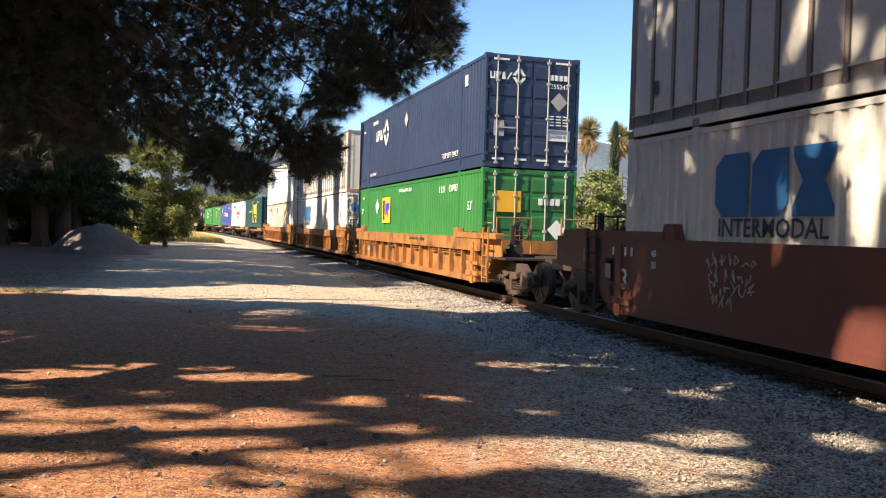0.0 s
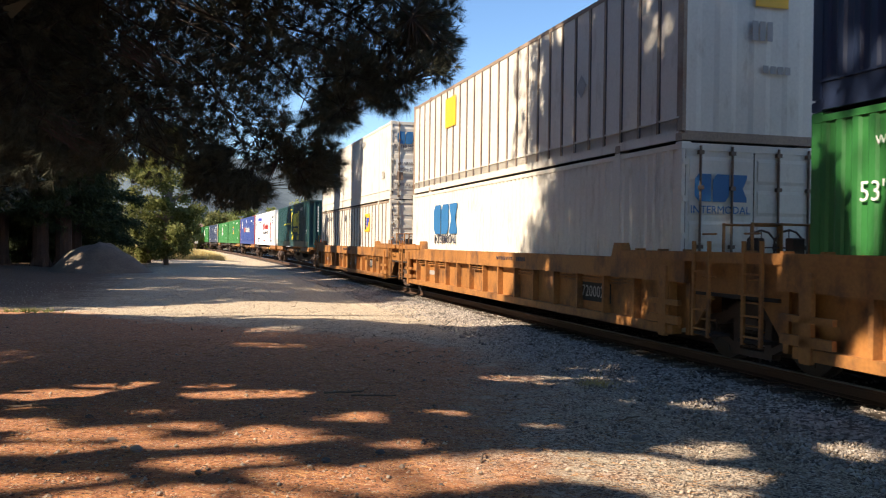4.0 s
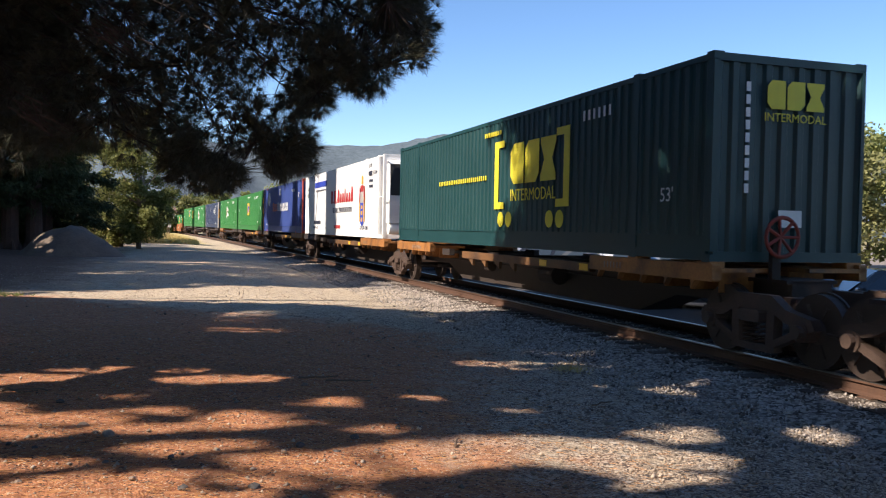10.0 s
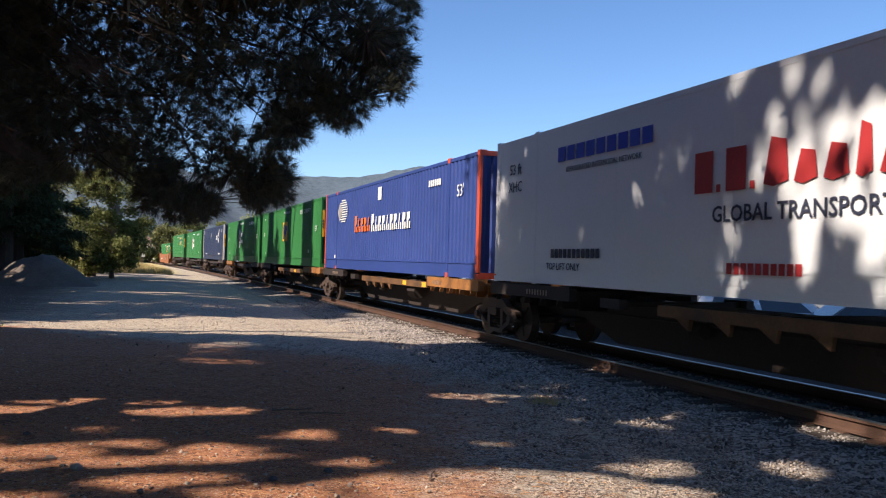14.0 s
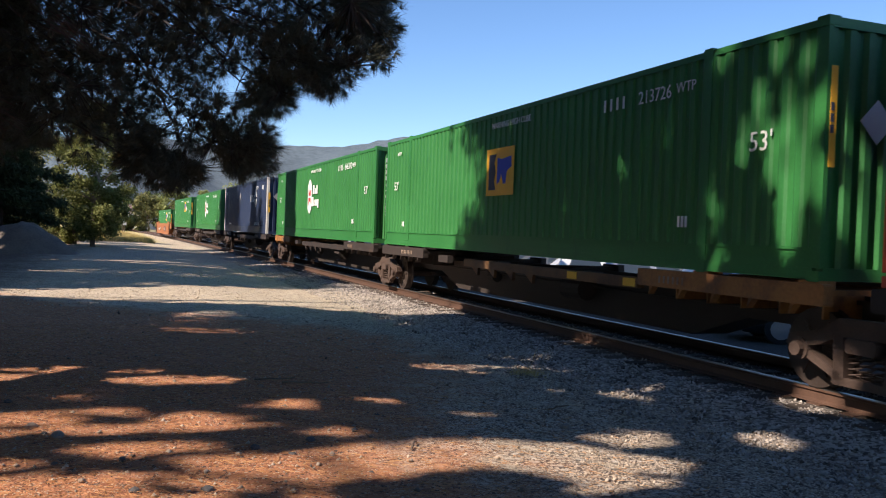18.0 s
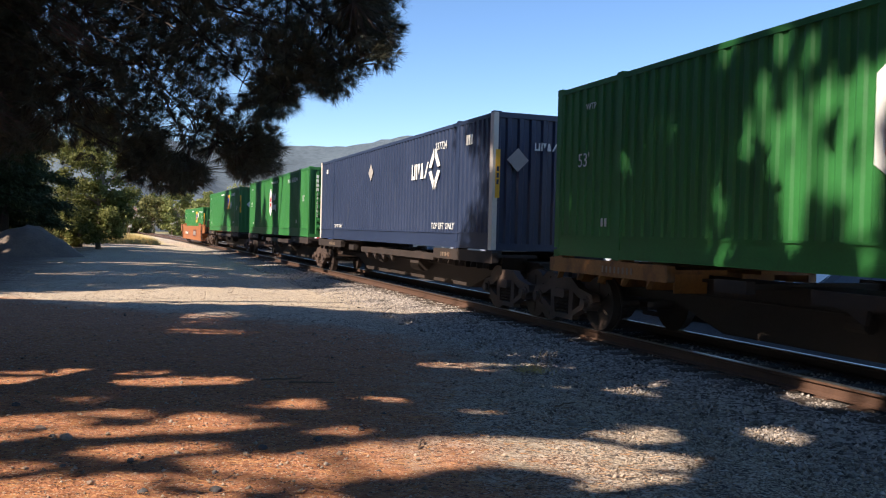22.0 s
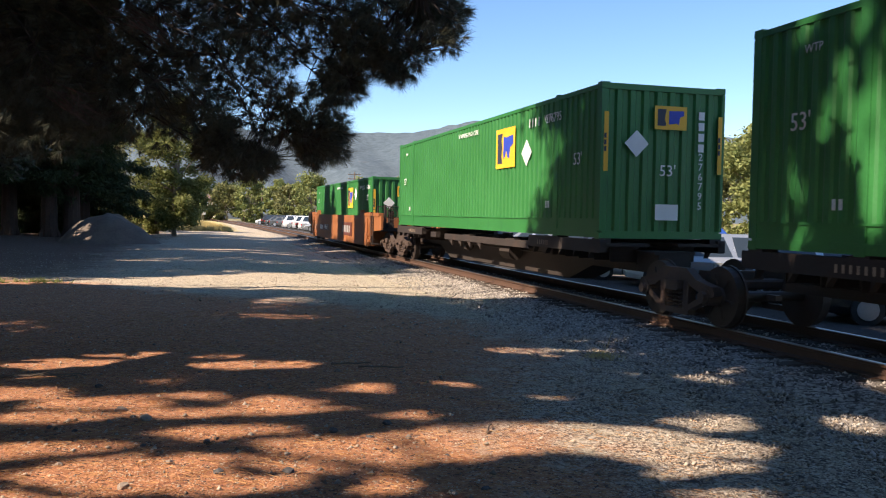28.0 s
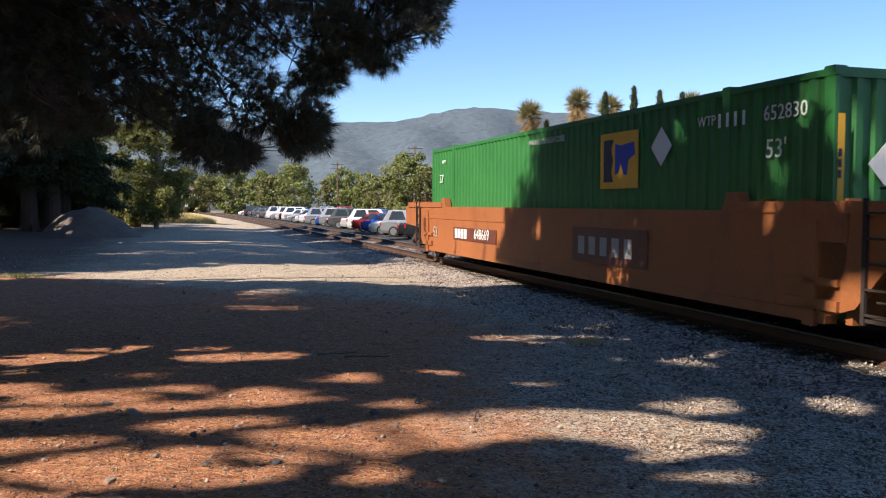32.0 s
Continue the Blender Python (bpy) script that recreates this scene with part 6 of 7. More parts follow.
def woods():
    rnd = random.Random(12)
    for i in range(24):                                   # the row that closes the car park's far end
        x, y = -50 + i * 2.35 + rnd.uniform(-1.2, 1.2), 152 + rnd.uniform(-4, 34)
        h = rnd.uniform(6.4, 9.6)
        leafy_tree(x, y, h, h * rnd.uniform(.8, 1.05), 500 + i, (BROADLEAF, OAKLEAF)[i % 3 == 0], "rounded green tree beyond the car park", low=.5, per=80, leaf=.5, clumps=44, name="park_tree", trunk_r=.13)
    for i, (x, y, h) in enumerate(((-2.5, 90, 7.4), (1.5, 84, 6.8), (6, 92, 8), (9, 80, 7), (13, 72, 7.5), (17, 64, 7.8), (22, 60, 8.4), (27, 55, 8.2), (31, 58, 9), (34, 48, 8), (24, 74, 9), (38, 42, 8), (42, 36, 8.5), (12, 100, 8))):
        leafy_tree(x, y, h, h * rnd.uniform(.85, 1.1), 530 + i, (BROADLEAF, OAKLEAF)[i % 2], "full green tree on the far side of the car park", low=.6, per=230, leaf=.30, clumps=56, name="park_tree", trunk_r=.16)
    for i in range(12):                                   # scrub along the yard's far end
        s = 112 + i * 9 + rnd.uniform(-3, 3)
        x, y = beside(s, -15 - rnd.uniform(0, 9))
        h = rnd.uniform(2.5, 6)
        leafy_tree(x, y, h, h * 1.1, 560 + i, OAKLEAF, "dusty green scrub tree beside the line", low=.2, per=80, leaf=.38, clumps=40, name="scrub_tree", trunk_r=.1)
    for i in range(11):                                   # behind the redwoods
        x, y = -33 - rnd.uniform(0, 16), 38 + i * 5
        leafy_tree(x, y, rnd.uniform(8, 12), 9, 580 + i, OAKLEAF, "dark green oak behind the redwoods", low=.2, per=80, leaf=.48, clumps=60, name="oak_tree")


woods()


def palm(x, y, h, seed):
    rng = np.random.default_rng(seed)
    tree = thing("fan_palm", "tall fan palm with a dry golden skirt", "palm", "fan palms")
    tr = Shape()
    limb(tr, (x, y, -.6), (x + .3, y, h), .3, .2, rng, steps=6, sides=9)
    part("trunk", tr, PALMBARK, tree)
    for nm, k, mat, lo, hi, ln in (("crown", 70, PALMLEAF, -.35, 1.3, 1.9), ("dry_skirt", 90, DRYPALM, -1.35, -.45, 1.7)):
        p = np.tile((x + .3, y, h), (k, 1)) + rng.normal(0, .12, (k, 3)) - np.array([0, 0, 1.1 if mat is DRYPALM else 0]) * rng.uniform(0, 2.0, (k, 1))
        el = rng.uniform(lo, hi, k)
        az = rng.uniform(0, 6.283, k)
        ax = np.stack([np.cos(az) * np.cos(el), np.sin(az) * np.cos(el), np.sin(el)], 1)
        v, t = blades(p + ax * .5, ax * 2.5, rng, 14, ln, .13, .55, .1)
        part(nm, raw_mesh(nm, v, t, mat), None, tree)


for i, (x, y, h) in enumerate(((13.2, 122, 14.4), (20.4, 124, 16.4), (25.6, 127, 16.0), (37.6, 127, 16.4))):
    palm(x, y, h, 600 + i)


def cypress(x, y, h, seed):
    rng = np.random.default_rng(seed)
    tree = thing("cypress_tree", "slim dark columnar cypress", "tree", "columnar cypresses")
    tr = Shape()
    limb(tr, (x, y, -.6), (x, y, h * .9), .14, .03, rng, steps=4, sides=6)
    part("trunk", tr, PINEBARK, tree)
    u = rng.uniform(0, 1, 2600)
    r = .62 * np.sqrt(np.sin(np.pi * np.clip(u * .93 + .06, 0, 1))) * rng.uniform(.6, 1, 2600)
    a = rng.uniform(0, 6.283, 2600)
    p = np.stack([x + r * np.cos(a), y + r * np.sin(a), .4 + u * (h - .4)], 1)
    v, t = blades(p, np.tile((0, 0, 1.0), (2600, 1)), rng, 2, .7, .16, .35)
    part("crown", raw_mesh("crown", v, t, REDWOOD), None, tree)


for i, (x, y, h) in enumerate(((24.2, 122, 17.2), (28.3, 122, 18.0), (32.0, 122, 17.4), (16.4, 126, 13.6), (35.2, 122, 17.2))):
    cypress(x, y, h, 640 + i)

WOODPOLE = paint("weathered_pole_wood", (0.16, 0.11, 0.075), 0.9, vary=.3, scale=2, fine=20, bump=.4)


POLE_BESIDE_PARK = (37.4, 24.3, 8.6)                   # distance along the line, beside it, height


def utility_pole(s, off, h, arms=True):
    x, y = beside(s, off)
    p = thing("utility_pole", "weathered wooden utility pole with crossarms", "pole", "utility poles", m=pose(x, y, -.5, 0, 0, 20))
    part("pole", Shape().tube((0, 0, 0), (0, 0, h), .15, .1, 10), WOODPOLE, p)
    if arms:
        for z in (h - .4, h - 1.2):
            arm = part("crossarm", Shape().box(-1.2, 1.2, -.06, .06, z - .06, z + .06, bevel=.01), WOODPOLE, p)
            for xx in (-1.1, -.6, .6, 1.1):
                part("insulator", Shape().tube((xx, 0, z + .06), (xx, 0, z + .22), .045, .03, 8), GREYMARK, arm)


for s, off, h in ((150, 22, 9.5), (118, 26, 10.5), (92, 30, 9), (75, 33, 8), (66, 25, 7.2), (175, 9, 11)):
    utility_pole(s, off, h)
utility_pole(*POLE_BESIDE_PARK)


# ---------------------------------------------------------------- loose ground: stones, ballast, needles, pile, weeds
STONE = leaf_material("mixed_grey_stones", (0.12, 0.092, 0.072), (0.50, 0.40, 0.305), 0.0, 1.5, .95)
BALLAST = leaf_material("grey_ballast_stones", (0.055, 0.046, 0.04), (0.50, 0.435, 0.375), 0.0, 1.5, .95)
STRAW = leaf_material("dry_fallen_needles", (0.32, 0.14, 0.05), (0.55, 0.30, 0.13), 0.1, 1.0, .9)
PILE = paint("dry_grey_dirt", (0.14, 0.108, 0.085), .95, vary=.3, scale=2, fine=12, bump=.8, dirt=(.16, .12, .09), dirt_amount=.3)


def stones(name, xy, sizes, mat, seed, label, sink=.25):
    """Many angular stones as one mesh."""
    rng = np.random.default_rng(seed)
    k = len(xy)
    base = np.array([(1, 0, 0), (-.3, .9, 0), (-.7, -.7, 0), (.2, .1, .75), (-.2, -.2, -.6)])
    z = ground_height(xy[:, 0], xy[:, 1])
    co = np.repeat(base[None], k, 0) * rng.uniform(.65, 1.35, (k, 5, 3))
    a = rng.uniform(0, 6.283, k)
    ca, sa = np.cos(a)[:, None], np.sin(a)[:, None]
    co = np.stack([co[:, :, 0] * ca - co[:, :, 1] * sa, co[:, :, 0] * sa + co[:, :, 1] * ca, co[:, :, 2]], -1) * (sizes[:, None, None] / 2)
    co += np.stack([xy[:, 0], xy[:, 1], z + sizes * (.3 - sink)], -1)[:, None, :]
    f = np.array([(0, 1, 3), (1, 2, 3), (2, 0, 3), (1, 0, 4), (2, 1, 4), (0, 2, 4)])
    t = (np.arange(k)[:, None, None] * 5 + f[None]).reshape(-1, 3)
    return solid(name, raw_mesh(name, co.reshape(-1, 3), t, mat), mat, label, "stones", kind="stuff")


def scatter():
    rng = np.random.default_rng(21)
    # ballast along the near side and under the rails
    k = 52000
    s = -4 + 64 * rng.uniform(0, 1, k) ** 1.5
    v = rng.uniform(-3.3, 2.4, k)
    x, y = DIST * math.cos(AZ) - s * math.sin(AZ) + v * math.cos(AZ), DIST * math.sin(AZ) + s * math.cos(AZ) + v * math.sin(AZ)
    keep = (np.abs(np.abs(v) - HALF_GAUGE) > .1)
    stones("ballast", np.stack([x, y], 1)[keep], rng.uniform(.03, .075, k)[keep], BALLAST, 5, "grey crushed-stone ballast round the ties")
    # gravel over the yard, thinner to the left
    k = 115000
    y = 3.6 + 30 * rng.uniform(0, 1, k) ** 1.6
    x = rng.uniform(-.62, .62, k) * (y + 2)
    s, v = track_coords(x, y)
    dens = np.clip((v + 5.4 + .9 * np.maximum(s - 12.5, 0)) / 2.6, .07, 1) * np.where(s > 14, .4, 1)
    keep = (rng.uniform(0, 1, k) < dens) & (v < -2.2)
    stones("gravel", np.stack([x, y], 1)[keep], (.014 + .046 * rng.uniform(0, 1, k) ** 2.2)[keep], STONE, 6, "loose gravel over the yard")
    # fallen needles on the dirt
    k = 34000
    y = 3.4 + 11 * rng.uniform(0, 1, k) ** 1.4
    x = rng.uniform(-.62, .35, k) * (y + 1.5)
    s, v = track_coords(x, y)
    keep = rng.uniform(0, 1, k) < np.clip((-v - 3.6) / 3, 0.03, 1)
    x, y = x[keep], y[keep]
    p = np.stack([x, y, ground_height(x, y) + .012], 1)
    a = rng.uniform(0, 6.283, len(x))
    ax = np.stack([np.cos(a), np.sin(a), rng.uniform(-.05, .12, len(x))], 1)
    vv, t = blades(p, ax, rng, 1, .12, .004, .05)
    solid("fallen_needles", raw_mesh("fallen_needles", vv, t, STRAW), STRAW, "dry orange pine needles on the dirt", "needles", kind="stuff")


scatter()


def rock(x, y, size, seed, mat, label):
    rng = random.Random(seed)
    bm = bmesh.new()
    bmesh.ops.create_icosphere(bm, subdivisions=2, radius=1)
    for v in bm.verts:
        v.co *= .8 + .35 * noise.noise(v.co * 1.4 + Vector((seed, 0, 0)))
        v.co = Vector((v.co.x * size * .5, v.co.y * size * .42, v.co.z * size * .3))
    me = bpy.data.meshes.new("stone")
    bm.to_mesh(me)
    bm.free()
    me.materials.append(mat)
    solid("stone", me, mat, label, "stone", "loose stones in the yard", m=pose(x, y, float(ground_height(x, y)) + size * .1, 0, 0, rng.uniform(0, 360)))


PALEROCK = paint("pale_stone", (.24, .205, .17), .9, vary=.25, scale=8, fine=60, bump=.5)
DARKROCK = paint("dark_grey_stone", (.10, .09, .085), .9, vary=.3, scale=8, fine=60, bump=.5)
TANROCK = paint("tan_stone", (.27, .20, .15), .9, vary=.3, scale=8, fine=60, bump=.5)


def near_things():
    rnd = random.Random(3)
    for i, (x, y, size, mat) in enumerate(((1.85, 8.05, .13, PALEROCK), (-.5, 7.0, .11, DARKROCK), (-.9, 6.7, .1, DARKROCK), (-2.75, 7.1, .13, TANROCK), (-2.45, 6.85, .14, PALEROCK),
                                           (-1.05, 5.6, .12, DARKROCK), (-.6, 6.55, .08, DARKROCK), (-.3, 6.6, .07, TANROCK), (-1.5, 5.55, .09, DARKROCK), (.25, 5.35, .08, DARKROCK), (-3.35, 8.1, .1, DARKROCK),
                                           (-2.0, 5.2, .1, TANROCK), (.9, 7.6, .07, PALEROCK), (-.15, 7.4, .08, DARKROCK), (1.4, 6.2, .06, PALEROCK), (2.3, 7.2, .09, PALEROCK), (3.2, 8.6, .1, PALEROCK), (-1.2, 9.2, .09, TANROCK))):
        rock(x, y, size, 40 + i, mat, "small %s stone on the yard" % ("pale" if mat is PALEROCK else "dark grey" if mat is DARKROCK else "tan"))
    for i in range(40):
        y = rnd.uniform(4.6, 11)
        x = rnd.uniform(-.5, .42) * y
        rock(x, y, rnd.uniform(.035, .075), 80 + i, rnd.choice((PALEROCK, DARKROCK, TANROCK, DARKROCK)), "fist-sized stone lying on the yard")
    for x, y, ln, a in ((-4.15, 8.55, .75, 5), (-3.95, 8.6, .55, -8), (-1.1, 9.6, .45, 12), (-.75, 9.4, .5, -4), (2.0, 9.0, .3, 30), (-3.2, 5.0, .35, 60), (.35, 6.9, .25, 75)):
        g = Shape()
        limb(g, (-ln / 2, 0, .012), (ln / 2, .03, .02), .011, .006, np.random.default_rng(int(ln * 100)), steps=5, sides=6)
        solid("stick", g, WOODPOLE, "dry bare stick lying on the dirt", "stick", "fallen sticks", m=pose(x, y, float(ground_height(x, y)) + .01, 0, 0, a))
    # the dry weed beside the ballast
    rng = np.random.default_rng(9)
    wx, wy = 2.05, 11.3
    wz = float(ground_height(wx, wy))
    weed = thing("dry_weed", "dry straw-coloured weed with thin bare stalks", "weed", m=pose(wx, wy, wz))
    g = Shape()
    limb(g, (0, 0, 0), (.13, .02, .36), .006, .003, rng, steps=5, sides=5)
    limb(g, (0, 0, 0), (.05, .1, .2), .005, .002, rng, steps=4, sides=5)
    part("stalk", g, DRYPALM, weed)["kind"] = "stuff"
    p = rng.normal(0, .11, (90, 3)) * np.array([1.2, 1, 0])
    v, t = blades(p, np.tile((0, 0, .7), (90, 1)), rng, 4, .11, .006, .7)
    part("leaf_tuft", raw_mesh("leaf_tuft", v, t, GRASS), None, weed)["kind"] = "stuff"
    # green sprout at the yard's edge
    v, t = blades(rng.normal(0, .25, (60, 3)) * np.array([1.6, .5, 0]), np.tile((0, 0, .6), (60, 1)), rng, 5, .16, .02, .6)
    gx, gy = -9.6, 19.6
    solid("low_weeds", raw_mesh("low_weeds", v, t, BROADLEAF), BROADLEAF, "patch of low bright green weeds", "weeds", kind="stuff", m=pose(gx, gy, float(ground_height(gx, gy))))
    # dry grass past the yard
    k = 11000
    s = rng.uniform(76, 150, k)
    off = rng.uniform(-20, -4.6, k) - .03 * (s - 72)
    th = AZ - BEND * s / 2
    x, y = DIST * math.cos(AZ) - np.sin(th) * s + off * np.cos(th), DIST * math.sin(AZ) + np.cos(th) * s + off * np.sin(th)
    p = np.stack([x, y, ground_height(x, y)], 1)
    v, t = blades(p, np.tile((0, 0, 1.0), (k, 1)), rng, 7, .55, .06, .45)
    solid("dry_grass", raw_mesh("dry_grass", v, t, GRASS), GRASS, "tall dry golden grass at the yard's end", "grass", kind="stuff")


near_things()


def soil_heap(x, y, a, b, h, seed, label):
    k, q = 56, 14
    v = []
    for j in range(q + 1):
        r = j / q
        for i in range(k):
            c = 6.28319 * i / k
            px, py = math.cos(c) * r * a, math.sin(c) * r * b
            w = .26 * noise.noise((px * .8 + seed, py * .8, 0)) + .12 * noise.noise((px * 3, py * 3, seed))
            v.append((px, py, h * (1 - r * r) ** 1.5 * (1 + .3 * r * math.cos(c + 2.6)) + w * (1 - r * r) - .12))
    f = [(j * k + i, j * k + (i + 1) % k, (j + 1) * k + (i + 1) % k, (j + 1) * k + i) for j in range(q) for i in range(k)]
    g = Shape()
    g.v, g.f = v, [t[::-1] for t in f]
    solid("dirt_mound", g, PILE, label, "dirt mound", m=pose(x, y, float(ground_height(x, y))), smooth=True)


soil_heap(-17.4, 43.5, 2.9, 2.4, 1.62, 2, "heap of dry grey dirt and rubble beneath the redwoods")


def board_fence():
    """The pale fence that shows between the redwood trunks."""
    f = thing("board_fence", "pale weathered board fence behind the redwood trunks", "fence", m=pose(-36.6, 58.0, float(ground_height(-33.5, 59)), 0, 0, 12))
    rnd = random.Random(8)
    board = Shape().box(-.14, .14, -.012, .012, .05, 2.5, bevel=.006).mesh("board", FENCEWOOD)
    for i in range(30):
        part("board", board, None, f, m=pose(i * .3, rnd.uniform(-.006, .006), rnd.uniform(-.05, .03)))
    for z in (.5, 2.0):
        part("fence_rail", Shape().box(-.15, 8.85, .02, .07, z, z + .09), FENCEWOOD, f)
    for i in range(5):
        part("fence_post", Shape().box(i * 2.2 - .06, i * 2.2 + .04, .075, .175, -.3, 2.4), FENCEWOOD, f)


FENCEWOOD = paint("pale_weathered_boards", (.46, .43, .38), .85, vary=.25, scale=2, fine=20, bump=.3, random_amount=.15)
board_fence()


# ---------------------------------------------------------------- the car park
def glossy(name, color, rough=.25, metal=.3):
    return paint(name, color, rough, metal, vary=.06, scale=1.5, fine=30, bump=.0, coat=.6)


CARGLASS = paint("dark_car_glass", (.03, .04, .05), .08, vary=.1, scale=2, fine=20, bump=0, coat=.3)
TYRE = paint("black_tyre_rubber", (.02, .02, .021), .85, vary=.2, scale=6, fine=50)
RIM = paint("silver_wheel_rim", (.45, .45, .46), .35, metal=.8, vary=.1, scale=5, fine=40, bump=0)
TAILLIGHT = paint("red_tail_light", (.45, .02, .02), .2, vary=.05, scale=5, fine=40, bump=0)
HEADLIGHT = paint("clear_head_light", (.7, .72, .74), .15, vary=.05, scale=5, fine=40, bump=0)
CARPAINTS = [("white", glossy("white_car_paint", (.72, .72, .71))), ("silver", glossy("silver_car_paint", (.40, .41, .42), metal=.6)), ("black", glossy("black_car_paint", (.02, .02, .022))),
             ("dark grey", glossy("dark_grey_car_paint", (.09, .095, .10))), ("blue", glossy("blue_car_paint", (.03, .09, .36))), ("red", glossy("red_car_paint", (.36, .03, .025))),
             ("navy", glossy("navy_car_paint", (.03, .045, .10))), ("light grey", glossy("light_grey_car_paint", (.55, .56, .57)))]


def loft(sections):
    """A closed hull through rings of equal length."""
    g = Shape()
    k = len(sections[0])
    v = [p for ring in sections for p in ring]
    f = [tuple(range(k))[::-1], tuple(range(len(v) - k, len(v)))]
    for i in range(len(sections) - 1):
        f += [(i * k + j, i * k + (j + 1) % k, (i + 1) * k + (j + 1) % k, (i + 1) * k + j) for j in range(k)]
    return g.add(v, f)


def parked_car(kind, colour, mat):
    """A car, nose along +x, standing on z = 0."""
    suv = kind == "suv"
    top, belt, L = (1.70, 1.02, 4.6) if suv else (1.44, .92, 4.55)
    car = thing("parked_car", "parked %s %s on the car park" % (colour, "sport utility vehicle" if suv else "sedan"), "car", "cars on the car park")

    def ring(x, hw, z0, z1):
        return [(x, -hw + .06, z0), (x, hw - .06, z0), (x, hw, z0 + .15), (x, hw, z1 - .12), (x, hw - .1, z1), (x, -hw + .1, z1), (x, -hw, z1 - .12), (x, -hw, z0 + .15)]

    b = belt
    nose = [ring(L / 2, .66, .34, b - .34), ring(L / 2 - .18, .82, .24, b - .18), ring(L / 2 - .9, .89, .2, b - .06), ring(.75, .91, .2, b), ring(-.9, .91, .2, b + .02), ring(-L / 2 + .5, .88, .22, b + (.03 if suv else .0)), ring(-L / 2 + .1, .82, .28, b - .02), ring(-L / 2, .74, .36, b - .2)]
    part("body", loft([r for r in reversed(nose)]), mat, car, "glossy %s bodywork" % colour)

    ws, wt, rt, rb = (1.05, .35, -1.75 if suv else -.95, -2.12 if suv else -1.72)
    g = Shape()
    v = [(ws, -.80, b - .02), (ws, .80, b - .02), (rb, .80, b), (rb, -.80, b), (wt, -.60, top), (wt, .60, top), (rt, .60, top), (rt, -.60, top)]
    g.add(v, [(0, 1, 2, 3)[::-1], (4, 5, 6, 7), (0, 1, 5, 4), (1, 2, 6, 5), (2, 3, 7, 6), (3, 0, 4, 7)])
    part("cabin", g, mat, car)

    def pane(name, a, bq, c, d, off):
        p = [Vector(q) for q in (a, bq, c, d)]
        n = (p[1] - p[0]).cross(p[3] - p[0]).normalized() * off
        part(name, Shape().add([tuple(q + n) for q in p] + [tuple(q) for q in p], [(0, 1, 2, 3), (0, 4, 5, 1), (1, 5, 6, 2), (2, 6, 7, 3), (3, 7, 4, 0)]), CARGLASS, car, "dark glass")

    def at(u, w, side):
        """A place on the cabin's side: u from front to back, w from bottom to top."""
        x = (ws + (rb - ws) * u) * (1 - w) + (wt + (rt - wt) * u) * w
        return (x, side * (.80 - .20 * w), (b - .01) * (1 - w) + top * w)

    pane("windscreen", (ws - .04, .72, b + .04), (ws - .04, -.72, b + .04), (wt + .05, -.56, top - .05), (wt + .05, .56, top - .05), -.012)
    pane("rear_window", (rb + .04, -.72, b + .05), (rb + .04, .72, b + .05), (rt - .04, .56, top - .06), (rt - .04, -.56, top - .06), -.012)
    for side in (-1, 1):
        for u0, u1 in ((.09, .47), (.51, .88)):
            q = [at(u0, .1, side), at(u1, .1, side), at(u1, .88, side), at(u0 + .06, .88, side)]
            pane("side_window", *(q if side > 0 else q[::-1]), .012)
        mr = Shape().box(.72, .9, min(side * .9, side * 1.05), max(side * .9, side * 1.05), b + .02, b + .16, bevel=.03)
        part("wing_mirror", mr, mat, car)
        part("headlight", Shape().box(L / 2 - .22, L / 2 - .1, min(side * .45, side * .78), max(side * .45, side * .78), b - .36, b - .22, bevel=.03), HEADLIGHT, car)
        part("tail_light", Shape().box(-L / 2 - .01, -L / 2 + .14, min(side * .5, side * .8), max(side * .5, side * .8), b - .3, b - .1, bevel=.02), TAILLIGHT, car)
        for x in (1.38, -1.36):
            w = part("wheel", Shape().tube((x, side * .70, .33), (x, side * .92, .33), .33, sides=20), TYRE, car)
            part("rim", Shape().tube((x, side * .90, .33), (x, side * .935, .33), .22, sides=14), RIM, w)
    part("bumper", Shape().box(-L / 2 - .04, -L / 2 + .1, -.7, .7, .36, .52, bevel=.03), BLACK, car)
    part("grille", Shape().box(L / 2 - .05, L / 2 + .02, -.42, .42, .42, .56, bevel=.02), BLACK, car)
    part("plate_bar", Shape().box(-L / 2 - .055, -L / 2 - .03, -.16, .16, .6, .72), GREYMARK, car)
    return car


